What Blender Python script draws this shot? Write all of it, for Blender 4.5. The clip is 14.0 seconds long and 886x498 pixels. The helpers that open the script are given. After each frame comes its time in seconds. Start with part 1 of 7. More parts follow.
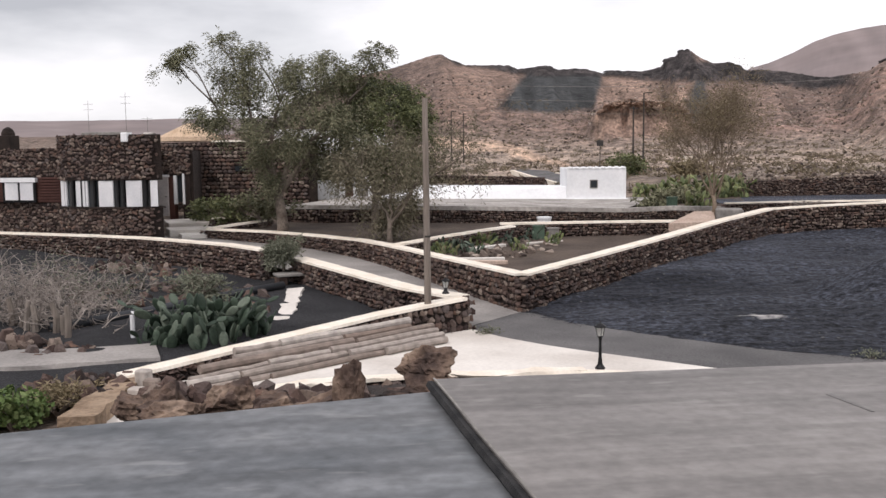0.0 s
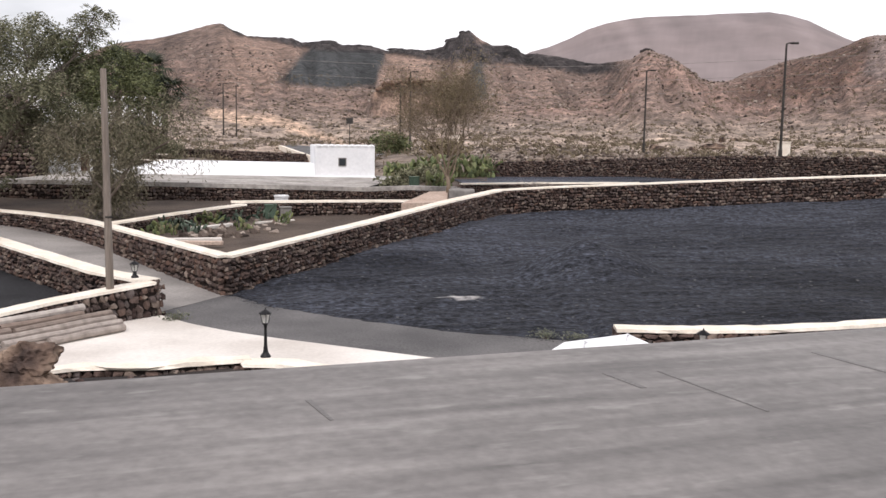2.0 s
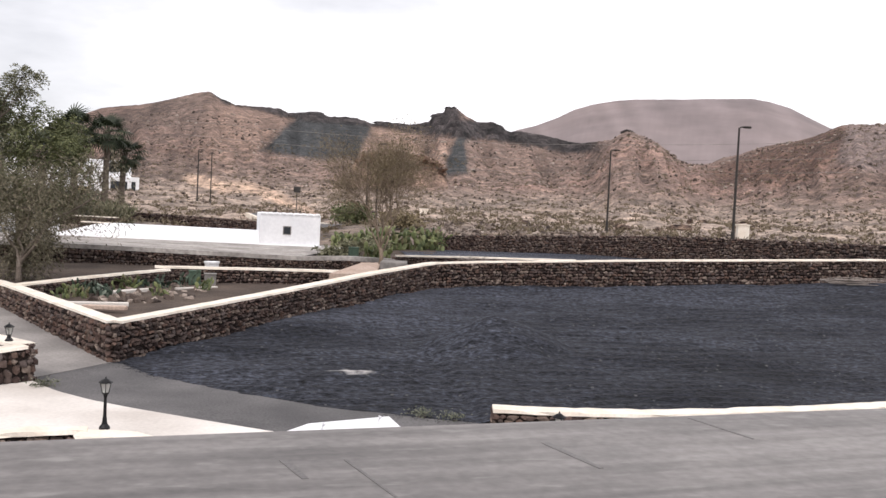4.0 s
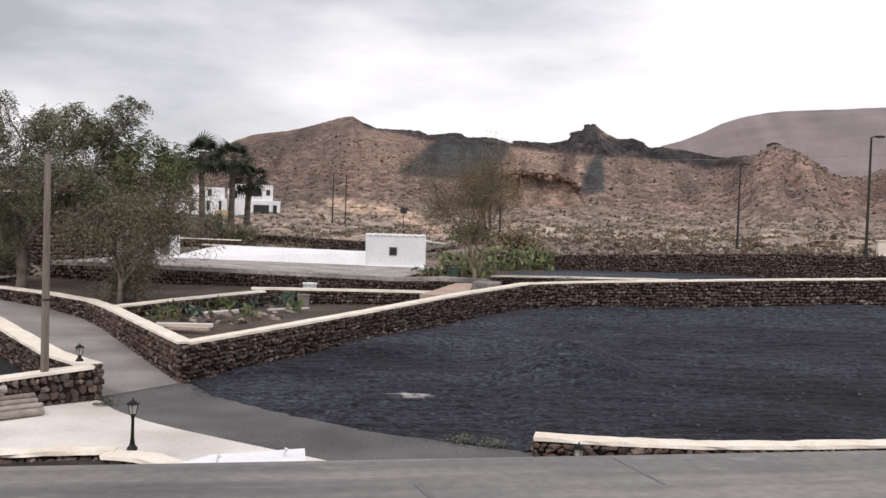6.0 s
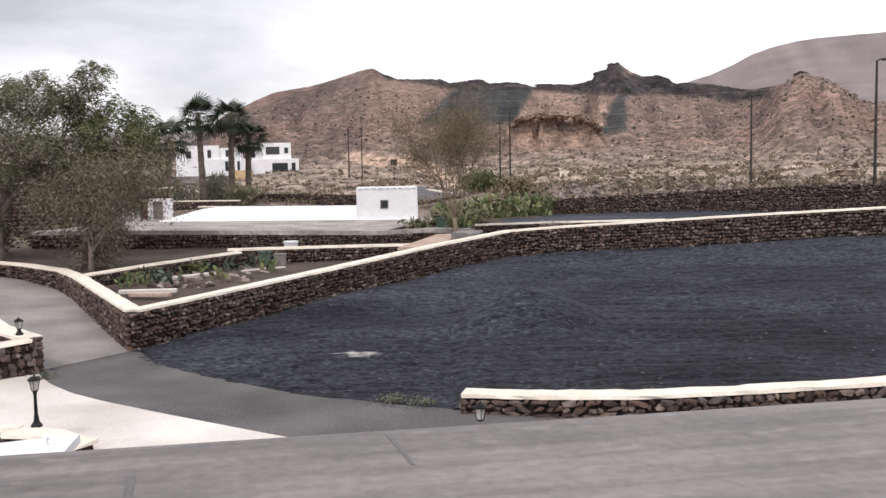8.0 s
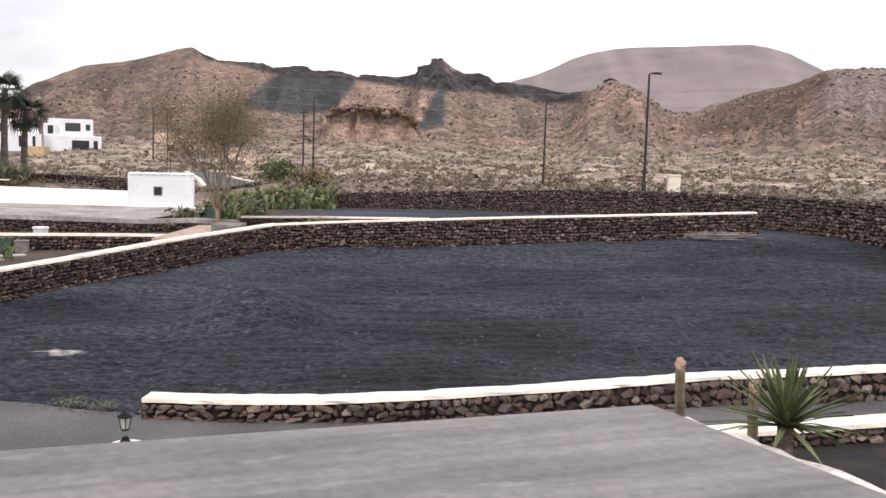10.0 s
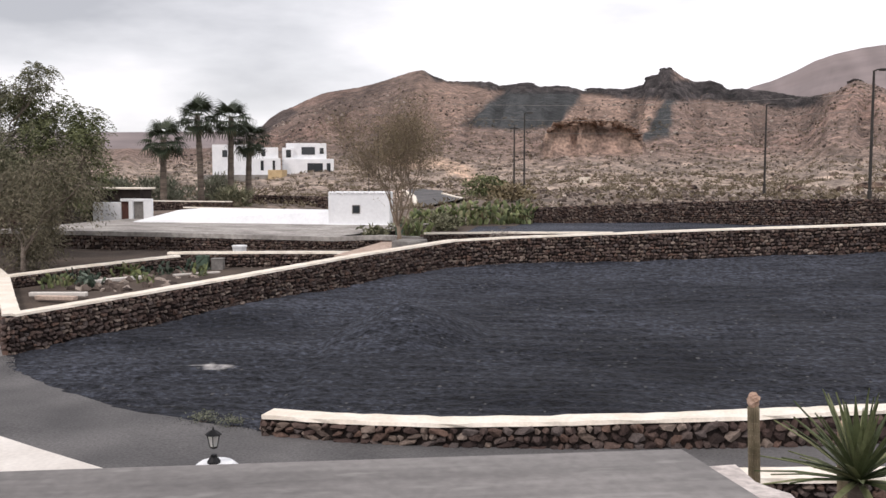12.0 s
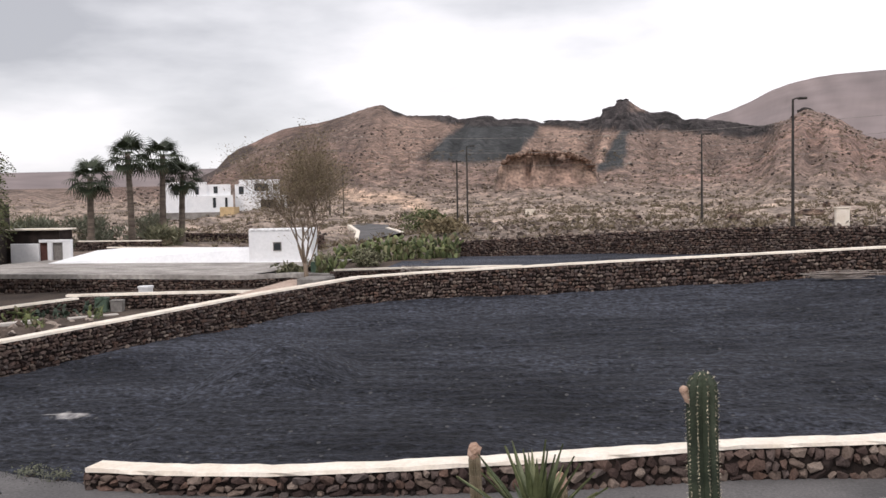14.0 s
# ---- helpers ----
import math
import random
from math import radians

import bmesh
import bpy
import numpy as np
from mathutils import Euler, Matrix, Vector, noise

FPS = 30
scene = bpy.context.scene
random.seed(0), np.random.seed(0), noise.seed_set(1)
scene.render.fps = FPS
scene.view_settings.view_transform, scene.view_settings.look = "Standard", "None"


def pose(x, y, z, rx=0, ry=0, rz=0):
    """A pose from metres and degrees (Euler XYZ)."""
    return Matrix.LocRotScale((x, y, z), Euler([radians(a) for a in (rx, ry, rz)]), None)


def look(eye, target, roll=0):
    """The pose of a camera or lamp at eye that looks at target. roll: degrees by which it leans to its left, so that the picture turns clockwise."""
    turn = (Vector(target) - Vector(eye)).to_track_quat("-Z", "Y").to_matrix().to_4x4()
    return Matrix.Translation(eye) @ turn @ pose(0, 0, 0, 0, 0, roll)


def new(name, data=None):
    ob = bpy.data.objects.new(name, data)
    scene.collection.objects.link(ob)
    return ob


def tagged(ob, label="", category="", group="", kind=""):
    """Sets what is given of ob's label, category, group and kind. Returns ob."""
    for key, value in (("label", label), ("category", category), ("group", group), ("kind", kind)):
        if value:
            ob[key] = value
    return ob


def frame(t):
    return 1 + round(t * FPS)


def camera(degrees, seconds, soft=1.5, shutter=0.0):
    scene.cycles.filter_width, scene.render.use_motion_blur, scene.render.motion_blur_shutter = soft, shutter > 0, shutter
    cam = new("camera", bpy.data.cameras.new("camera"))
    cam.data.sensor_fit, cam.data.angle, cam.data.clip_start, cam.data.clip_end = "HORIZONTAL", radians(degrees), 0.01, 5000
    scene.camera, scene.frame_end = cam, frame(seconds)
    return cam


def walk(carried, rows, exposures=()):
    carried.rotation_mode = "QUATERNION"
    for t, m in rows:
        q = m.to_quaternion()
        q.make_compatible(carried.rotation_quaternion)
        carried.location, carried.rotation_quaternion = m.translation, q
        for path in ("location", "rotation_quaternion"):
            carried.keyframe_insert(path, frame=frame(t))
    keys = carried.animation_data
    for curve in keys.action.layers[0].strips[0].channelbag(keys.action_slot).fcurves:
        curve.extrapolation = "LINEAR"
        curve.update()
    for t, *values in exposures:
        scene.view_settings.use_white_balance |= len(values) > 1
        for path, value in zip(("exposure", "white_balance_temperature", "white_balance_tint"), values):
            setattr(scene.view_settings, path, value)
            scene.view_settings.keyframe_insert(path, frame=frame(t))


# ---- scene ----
cam = camera(49.8, 14.0)
PATH = [
    (0, (-2.049, -2.926, 4.241), (-2.52, -0.992, 4.044), -0.6),
    (0.5, (-1.54, -2.98, 4.363), (-2.093, -1.077, 4.096), -0.9),
    (0.8, (-1.077, -3.031, 4.404), (-1.605, -1.108, 4.261), 0.3),
    (1, (-0.884, -2.541, 4.337), (-1.282, -0.597, 4.087), -1.2),
    (1.5, (-0.387, -2.513, 4.31), (-0.682, -0.552, 4.049), 0.6),
    (2, (0.211, -1.95, 4.334), (0.177, 0.034, 4.088), 0.9),
    (2.5, (0.723, -1.988, 4.426), (0.838, -0.001, 4.232), 0.3),
    (3, (1.376, -1.88, 4.458), (1.453, 0.111, 4.282), 1.3),
    (3.2, (1.626, -1.607, 4.324), (1.66, 0.391, 4.232), 2.2),
    (5.3, (3.996, -0.914, 4.405), (3.898, 1.082, 4.311), 1.9),
    (5.5, (4.193, -0.695, 4.463), (4.035, 1.294, 4.337), 1.5),
    (6, (4.782, -0.555, 4.435), (4.472, 1.42, 4.371), 1.9),
    (6.5, (5.192, -0.208, 4.466), (4.649, 1.712, 4.325), -0.1),
    (7, (5.71, 0.136, 4.507), (5.156, 2.048, 4.316), -1.4),
    (7.5, (6.264, 0.296, 4.477), (5.78, 2.225, 4.26), -1.0),
    (8, (6.925, 0.713, 4.485), (6.548, 2.67, 4.314), -1.1),
    (8.5, (7.473, 0.784, 4.503), (7.237, 2.757, 4.276), 0.0),
    (9, (8.07, 0.982, 4.618), (8.034, 2.974, 4.443), 1.0),
    (9.2, (8.354, 1.013, 4.663), (8.356, 3.003, 4.47), 1.7),
    (11.5, (10.954, 2.151, 4.733), (10.641, 4.12, 4.574), 1.5),
    (11.9, (11.321, 2.374, 4.641), (10.8, 4.301, 4.514), -0.4),
    (12, (11.449, 2.46, 4.683), (10.959, 4.392, 4.517), -0.0),
    (12.5, (12.04, 2.715, 4.695), (11.421, 4.611, 4.542), 0.6),
    (13, (12.611, 2.902, 4.768), (11.933, 4.777, 4.609), -1.4),
    (13.5, (13.029, 3.5, 4.681), (12.427, 5.399, 4.505), 0.4),
    (14, (13.738, 3.601, 4.716), (13.314, 5.553, 4.619), -1.0),
]
walk(cam, [(t, look(e, g, r)) for t, e, g, r in PATH], [(0, 0.36, 6500, 14), (0.5, 0.55, 6500, 14), (1.0, 0.42, 6500, 14), (2.0, 0.54, 6500, 14), (2.5, 0.66, 6500, 14), (3.0, 0.68, 6500, 14), (5.5, 0.25, 6500, 14), (6.0, 0.2, 6500, 14), (6.5, 0.36, 6500, 14), (7.0, 0.33, 6500, 14), (7.5, 0.46, 6500, 14), (8.5, 0.52, 6500, 14), (9.0, 0.74, 6500, 14), (9.2, 0.74, 6500, 14), (11.5, 0.42, 6500, 14), (12.5, 0.36, 6500, 14), (13.5, 0.5, 6500, 14), (14.0, 0.34, 6500, 14)])

# ---- world and sun: bright thin overcast ----
SUN_EL, SUN_AZ = radians(52), radians(205)
world = bpy.data.worlds.new("sky")
scene.world = world
world.use_nodes = True
wn, wl = world.node_tree.nodes, world.node_tree.links
wn.clear()
w_out = wn.new("ShaderNodeOutputWorld")
w_bg = wn.new("ShaderNodeBackground")
w_sky = wn.new("ShaderNodeTexSky")
w_sky.sky_type, w_sky.sun_disc, w_sky.sun_elevation, w_sky.sun_rotation = "NISHITA", False, SUN_EL, SUN_AZ
w_scale = wn.new("ShaderNodeVectorMath")
w_scale.operation = "SCALE"
w_scale.inputs[3].default_value = 0.10
w_tc = wn.new("ShaderNodeTexCoord")
w_map = wn.new("ShaderNodeMapping")
w_map.inputs["Location"].default_value = (0.35, 0.1, 0.0)
w_map.inputs["Scale"].default_value = (1.0, 1.0, 3.2)
w_noise = wn.new("ShaderNodeTexNoise")
w_noise.inputs["Scale"].default_value, w_noise.inputs["Detail"].default_value = 2.6, 7.0
w_ramp = wn.new("ShaderNodeValToRGB")
cr = w_ramp.color_ramp
cr.elements[0].position, cr.elements[0].color = 0.28, (0.46, 0.47, 0.49, 1)
cr.elements[1].position, cr.elements[1].color = 0.56, (1.0, 0.985, 0.99, 1)
cr.elements.new(0.42).color = (0.72, 0.727, 0.74, 1)
w_mix = wn.new("ShaderNodeMix")
w_mix.data_type = "RGBA"
w_mix.inputs[0].default_value = 0.9
wl.new(w_sky.outputs[0], w_scale.inputs[0])
wl.new(w_tc.outputs["Generated"], w_map.inputs[0])
wl.new(w_map.outputs[0], w_noise.inputs["Vector"])
w_sep = wn.new("ShaderNodeSeparateXYZ")
wl.new(w_tc.outputs["Generated"], w_sep.inputs[0])
w_min = wn.new("ShaderNodeMath")
w_min.operation, w_min.inputs[1].default_value = "MINIMUM", 0.2
wl.new(w_sep.outputs[2], w_min.inputs[0])
w_low = wn.new("ShaderNodeMath")
w_low.operation, w_low.inputs[1].default_value = "MULTIPLY_ADD", -1.7
wl.new(w_min.outputs[0], w_low.inputs[0])
wl.new(w_noise.outputs[0], w_low.inputs[2])
w_side = wn.new("ShaderNodeMath")
w_side.operation, w_side.inputs[1].default_value = "MULTIPLY_ADD", 0.6
wl.new(w_sep.outputs[0], w_side.inputs[0])
wl.new(w_low.outputs[0], w_side.inputs[2])
w_lift = wn.new("ShaderNodeMath")
w_lift.inputs[1].default_value = 0.395
wl.new(w_side.outputs[0], w_lift.inputs[0])
wl.new(w_lift.outputs[0], w_ramp.inputs[0])
wl.new(w_scale.outputs[0], w_mix.inputs[6])
wl.new(w_ramp.outputs[0], w_mix.inputs[7])
wl.new(w_mix.outputs[2], w_bg.inputs[0])
wl.new(w_bg.outputs[0], w_out.inputs[0])
w_bg.inputs[1].default_value = 0.95

sun = new("sun", bpy.data.lights.new("sun", "SUN"))
sun.data.energy, sun.data.angle, sun.data.color = 1.3, radians(14), (1.0, 0.93, 0.88)
sun.matrix_world = look((60 * math.sin(SUN_AZ) * math.cos(SUN_EL), 60 * math.cos(SUN_AZ) * math.cos(SUN_EL), 60 * math.sin(SUN_EL)), (0, 0, 0))


# ---- materials ----
def material(name, colours, scale=3.0, rough=0.9, bump=0.3, fine=12.0, metal=0.0, stain=0.0, vary=None, spec=0.3, dist=0.05, attr=None, stretch=(1, 1, 1)):
    """colours: dark to light; vary: 'object' or 'island' picks between them piece by piece, else by noise."""
    m = bpy.data.materials.new(name)
    m.use_nodes = True
    n, l = m.node_tree.nodes, m.node_tree.links
    b = n["Principled BSDF"]
    b.inputs["Roughness"].default_value, b.inputs["Metallic"].default_value = rough, metal
    b.inputs["Specular IOR Level"].default_value = spec
    geo = n.new("ShaderNodeNewGeometry")
    mp = n.new("ShaderNodeMapping")
    mp.inputs["Scale"].default_value = stretch
    l.new(geo.outputs["Position"], mp.inputs[0])
    big = n.new("ShaderNodeTexNoise")
    big.inputs["Scale"].default_value, big.inputs["Detail"].default_value = scale, 5
    small = n.new("ShaderNodeTexNoise")
    small.inputs["Scale"].default_value, small.inputs["Detail"].default_value = scale * fine, 4
    l.new(mp.outputs[0], big.inputs["Vector"])
    l.new(mp.outputs[0], small.inputs["Vector"])
    ramp = n.new("ShaderNodeValToRGB")
    e = ramp.color_ramp.elements
    k = len(colours)
    lo, hi = (0.0, 1.0) if vary else (0.33, 0.67)
    e[0].position, e[0].color = lo, (*colours[0], 1)
    e[1].position, e[1].color = hi, (*colours[-1], 1)
    for i in range(1, k - 1):
        e.new(lo + (hi - lo) * i / (k - 1)).color = (*colours[i], 1)
    if vary == "object":
        oi = n.new("ShaderNodeObjectInfo")
        l.new(oi.outputs["Random"], ramp.inputs[0])
    elif vary == "island":
        l.new(geo.outputs["Random Per Island"], ramp.inputs[0])
    else:
        l.new(big.outputs[0], ramp.inputs[0])
    col = ramp.outputs[0]
    if attr:
        at = n.new("ShaderNodeAttribute")
        at.attribute_name = attr
        mul = n.new("ShaderNodeMix")
        mul.data_type, mul.blend_type = "RGBA", "MULTIPLY"
        mul.inputs[0].default_value = 1
        l.new(at.outputs["Color"], mul.inputs[6])
        l.new(col, mul.inputs[7])
        col = mul.outputs[2]
    # fine grain
    mr = n.new("ShaderNodeMapRange")
    mr.inputs[1].default_value, mr.inputs[2].default_value = 0.25, 0.75
    mr.inputs[3].default_value, mr.inputs[4].default_value = 0.72 - stain, 1.28 + stain
    l.new(small.outputs[0], mr.inputs[0])
    mul = n.new("ShaderNodeMix")
    mul.data_type, mul.blend_type = "RGBA", "MULTIPLY"
    mul.inputs[0].default_value = 1
    l.new(col, mul.inputs[6])
    l.new(mr.outputs[0], mul.inputs[7])
    l.new(mul.outputs[2], b.inputs["Base Color"])
    if bump:
        bp = n.new("ShaderNodeBump")
        bp.inputs["Strength"].default_value, bp.inputs["Distance"].default_value = bump, dist
        l.new(small.outputs[0], bp.inputs["Height"])
        l.new(bp.outputs[0], b.inputs["Normal"])
    return m


STONES = [(0.024, 0.018, 0.017), (0.062, 0.041, 0.036), (0.12, 0.082, 0.069), (0.118, 0.098, 0.092), (0.14, 0.088, 0.068), (0.08, 0.06, 0.055), (0.165, 0.125, 0.102), (0.28, 0.226, 0.19)]
M_STONE = material("lava_stone", STONES, 4, 0.95, 0.6, 6, vary="object")
M_STONE_J = material("lava_stone_joined", STONES, 4, 0.95, 0.6, 6, vary="island")
# dark mortar, its colour deepened to stand for shade between the stones
M_CORE = material("wall_mortar_gap_shade", [(0.016, 0.012, 0.011), (0.036, 0.026, 0.022)], 2, 1, 0.6)
M_CAP = material("cream_painted_mortar", [(0.75, 0.67, 0.56), (0.87, 0.81, 0.715)], 1.6, 0.85, 0.2, 9, stain=-0.18)
M_WHITE = material("white_limewash", [(0.76, 0.775, 0.79), (0.85, 0.86, 0.87)], 0.8, 0.85, 0.1, 8, stain=-0.23)
M_ASPHALT = material("worn_asphalt", [(0.082, 0.080, 0.081), (0.142, 0.137, 0.136)], 0.45, 0.9, 0.3, 45, stain=0.02)
M_CONCRETE = material("driveway_concrete", [(0.20, 0.188, 0.178), (0.335, 0.315, 0.297)], 0.45, 0.85, 0.15, 30, stain=-0.1)
M_COURT = material("pale_court_concrete", [(0.54, 0.50, 0.455), (0.76, 0.725, 0.675)], 0.4, 0.85, 0.1, 30, stain=-0.2)
M_SOIL = material("brown_soil", [(0.06, 0.046, 0.038), (0.11, 0.085, 0.068)], 0.6, 1, 0.6, 25)
M_DARKSOIL = material("dark_bed_soil", [(0.02, 0.018, 0.018), (0.05, 0.04, 0.036)], 1.5, 1, 0.8, 14)
M_ROOF = material("grey_roof_membrane", [(0.150, 0.142, 0.137), (0.205, 0.193, 0.185)], 0.5, 0.6, 0.08, 20, stain=-0.1)
M_ROOF_B = material("blue_grey_roof_membrane", [(0.088, 0.097, 0.105), (0.165, 0.171, 0.178)], 0.9, 0.5, 0.08, 9, stain=0.0)


def roof_streaks(m, pale, amount):
    """Long washed streaks along the eaves, and short pale scuffs."""
    n, l = m.node_tree.nodes, m.node_tree.links
    b = n["Principled BSDF"]
    old = b.inputs["Base Color"].links[0].from_socket
    geo, rot, mp = n.new("ShaderNodeNewGeometry"), n.new("ShaderNodeMapping"), n.new("ShaderNodeMapping")
    rot.inputs["Rotation"].default_value = (0, 0, radians(-20.5))
    mp.inputs["Scale"].default_value = (0.16, 2.6, 1)
    no = n.new("ShaderNodeTexNoise")
    no.inputs["Scale"].default_value, no.inputs["Detail"].default_value = 1.5, 7
    mr = n.new("ShaderNodeMapRange")
    mr.inputs[1].default_value, mr.inputs[2].default_value, mr.inputs[3].default_value, mr.inputs[4].default_value = 0.3, 0.72, 1 - amount, 1 + amount
    mul = n.new("ShaderNodeMix")
    mul.data_type, mul.blend_type = "RGBA", "MULTIPLY"
    mul.inputs[0].default_value = 1
    l.new(geo.outputs["Position"], rot.inputs[0])
    l.new(rot.outputs[0], mp.inputs[0])
    l.new(mp.outputs[0], no.inputs["Vector"])
    l.new(no.outputs[0], mr.inputs[0])
    l.new(old, mul.inputs[6])
    l.new(mr.outputs[0], mul.inputs[7])
    mp2 = n.new("ShaderNodeMapping")
    mp2.inputs["Scale"].default_value = (1.1, 3.4, 1)
    no2 = n.new("ShaderNodeTexNoise")
    no2.inputs["Scale"].default_value, no2.inputs["Detail"].default_value = 1.7, 3
    l.new(rot.outputs[0], mp2.inputs[0])
    l.new(mp2.outputs[0], no2.inputs["Vector"])
    mr2 = n.new("ShaderNodeMapRange")
    mr2.inputs[1].default_value, mr2.inputs[2].default_value, mr2.inputs[3].default_value, mr2.inputs[4].default_value = 0.60, 0.74, 0.0, 0.6
    l.new(no2.outputs[0], mr2.inputs[0])
    mx = n.new("ShaderNodeMix")
    mx.data_type = "RGBA"
    l.new(mr2.outputs[0], mx.inputs[0])
    l.new(mul.outputs[2], mx.inputs[6])
    mx.inputs[7].default_value = (*pale, 1)
    l.new(mx.outputs[2], b.inputs["Base Color"])


roof_streaks(M_ROOF, (0.30, 0.29, 0.275), 0.3)
roof_streaks(M_ROOF_B, (0.29, 0.295, 0.295), 0.28)
M_LAP = material("roof_lap_seal", [(0.125, 0.119, 0.116), (0.15, 0.143, 0.139)], 6, 0.6, 0.05, 6)
# near-black colour for the shadow line painted along the roof joint
M_ROOF_EDGE = material("black_joint_shade", [(0.012, 0.012, 0.013), (0.035, 0.034, 0.034)], 5, 0.8, 0.3)
M_GREY = material("grey_screed", [(0.17, 0.16, 0.15), (0.30, 0.285, 0.265)], 0.8, 0.9, 0.2, 10)
M_SCREED = material("stained_platform_screed", [(0.22, 0.203, 0.188), (0.44, 0.415, 0.385)], 0.6, 0.9, 0.3, 9, stain=0.05)
M_PINK = material("pink_ramp_concrete", [(0.42, 0.32, 0.26), (0.52, 0.41, 0.34)], 1, 0.9, 0.2)
M_LAND = material("hill_soil", [(0.55, 0.56, 0.57), (0.95, 0.95, 0.95), (1.45, 1.42, 1.38)], 0.3, 1, 1.0, 5, attr="soil", stain=0.34, dist=0.8)

# low-contrast soil of the far dome; distance haze is painted into its colour
M_FARLAND = material("hazy_mountain_soil", [(0.9, 0.9, 0.91), (1.0, 1.0, 1.0), (1.1, 1.08, 1.06)], 0.004, 1, 0, 5, attr="soil", stain=-0.14)

# black gravel: raked furrows and pale specks
M_GRAVEL = material("black_volcanic_gravel", [(0.0108, 0.0122, 0.0168), (0.0345, 0.0380, 0.0485)], 0.3, 0.95, 1.0, 48, stain=0.72, dist=0.12, stretch=(0.5, 1, 1))
M_BLACKBED = material("black_garden_gravel", [(0.0165, 0.017, 0.019), (0.034, 0.034, 0.037)], 0.5, 0.95, 1.0, 34, stain=0.4, dist=0.06)
gn, gl = M_GRAVEL.node_tree.nodes, M_GRAVEL.node_tree.links
g_geo = gn.new("ShaderNodeNewGeometry")
g_old = gn["Principled BSDF"].inputs["Base Color"].links[0].from_socket
g_wmap = gn.new("ShaderNodeMapping")
g_wmap.inputs["Rotation"].default_value = (0, 0, radians(-7))
g_wave = gn.new("ShaderNodeTexWave")
g_wave.bands_direction = "Y"
g_wave.inputs["Scale"].default_value, g_wave.inputs["Distortion"].default_value, g_wave.inputs["Detail"].default_value = 0.7, 14.0, 5.0
g_wave.inputs["Detail Scale"].default_value = 0.5
gl.new(g_geo.outputs["Position"], g_wmap.inputs[0])
gl.new(g_wmap.outputs[0], g_wave.inputs["Vector"])
g_wr = gn.new("ShaderNodeMapRange")
g_wr.inputs[3].default_value, g_wr.inputs[4].default_value = 0.82, 1.15
gl.new(g_wave.outputs["Fac"], g_wr.inputs[0])
g_wm = gn.new("ShaderNodeMix")
g_wm.data_type, g_wm.blend_type = "RGBA", "MULTIPLY"
g_wm.inputs[0].default_value = 1
gl.new(g_old, g_wm.inputs[6])
gl.new(g_wr.outputs[0], g_wm.inputs[7])
# gravel lighter towards the back left of the field, broken up by noise
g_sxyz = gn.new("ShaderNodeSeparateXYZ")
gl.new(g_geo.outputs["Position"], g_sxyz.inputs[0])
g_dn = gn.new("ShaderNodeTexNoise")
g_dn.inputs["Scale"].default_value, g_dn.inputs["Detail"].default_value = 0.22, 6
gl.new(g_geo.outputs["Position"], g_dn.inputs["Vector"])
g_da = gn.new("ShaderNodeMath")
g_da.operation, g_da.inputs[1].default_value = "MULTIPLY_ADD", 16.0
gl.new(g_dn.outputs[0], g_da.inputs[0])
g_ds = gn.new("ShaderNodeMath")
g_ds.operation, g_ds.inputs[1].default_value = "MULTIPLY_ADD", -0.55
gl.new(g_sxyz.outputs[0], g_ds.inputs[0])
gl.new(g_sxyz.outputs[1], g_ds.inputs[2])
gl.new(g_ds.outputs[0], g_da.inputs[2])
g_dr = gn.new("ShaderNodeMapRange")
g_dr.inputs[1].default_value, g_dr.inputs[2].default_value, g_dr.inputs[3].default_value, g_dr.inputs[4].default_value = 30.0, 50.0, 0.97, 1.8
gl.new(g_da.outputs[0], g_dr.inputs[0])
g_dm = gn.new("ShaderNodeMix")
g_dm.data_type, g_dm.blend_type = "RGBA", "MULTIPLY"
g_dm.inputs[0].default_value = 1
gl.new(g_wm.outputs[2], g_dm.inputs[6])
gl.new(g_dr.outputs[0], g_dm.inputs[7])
g_vor = gn.new("ShaderNodeTexVoronoi")
g_vor.inputs["Scale"].default_value = 5.5
gl.new(g_geo.outputs["Position"], g_vor.inputs["Vector"])
g_sepc = gn.new("ShaderNodeSeparateColor")
gl.new(g_vor.outputs["Color"], g_sepc.inputs[0])
g_thr = gn.new("ShaderNodeMath")
g_thr.operation, g_thr.inputs[1].default_value, g_thr.inputs[2].default_value = "MULTIPLY_ADD", 0.9, -0.62
gl.new(g_sepc.outputs[0], g_thr.inputs[0])
g_lt = gn.new("ShaderNodeMath")
g_lt.operation = "LESS_THAN"
gl.new(g_vor.outputs["Distance"], g_lt.inputs[0])
gl.new(g_thr.outputs[0], g_lt.inputs[1])
g_mix = gn.new("ShaderNodeMix")
g_mix.data_type = "RGBA"
gl.new(g_lt.outputs[0], g_mix.inputs[0])
# coarse clods
g_cm = gn.new("ShaderNodeMapping")
g_cm.inputs["Rotation"].default_value, g_cm.inputs["Scale"].default_value = (0, 0, radians(-12)), (0.8, 1.25, 1)
gl.new(g_geo.outputs["Position"], g_cm.inputs[0])
g_cn = gn.new("ShaderNodeTexNoise")
g_cn.inputs["Scale"].default_value, g_cn.inputs["Detail"].default_value, g_cn.inputs["Roughness"].default_value = 4.8, 6, 0.75
gl.new(g_cm.outputs[0], g_cn.inputs["Vector"])
g_cr = gn.new("ShaderNodeMapRange")
g_cr.inputs[1].default_value, g_cr.inputs[2].default_value, g_cr.inputs[3].default_value, g_cr.inputs[4].default_value = 0.34, 0.66, 0.3, 2.0
gl.new(g_cn.outputs[0], g_cr.inputs[0])
g_cx = gn.new("ShaderNodeMix")
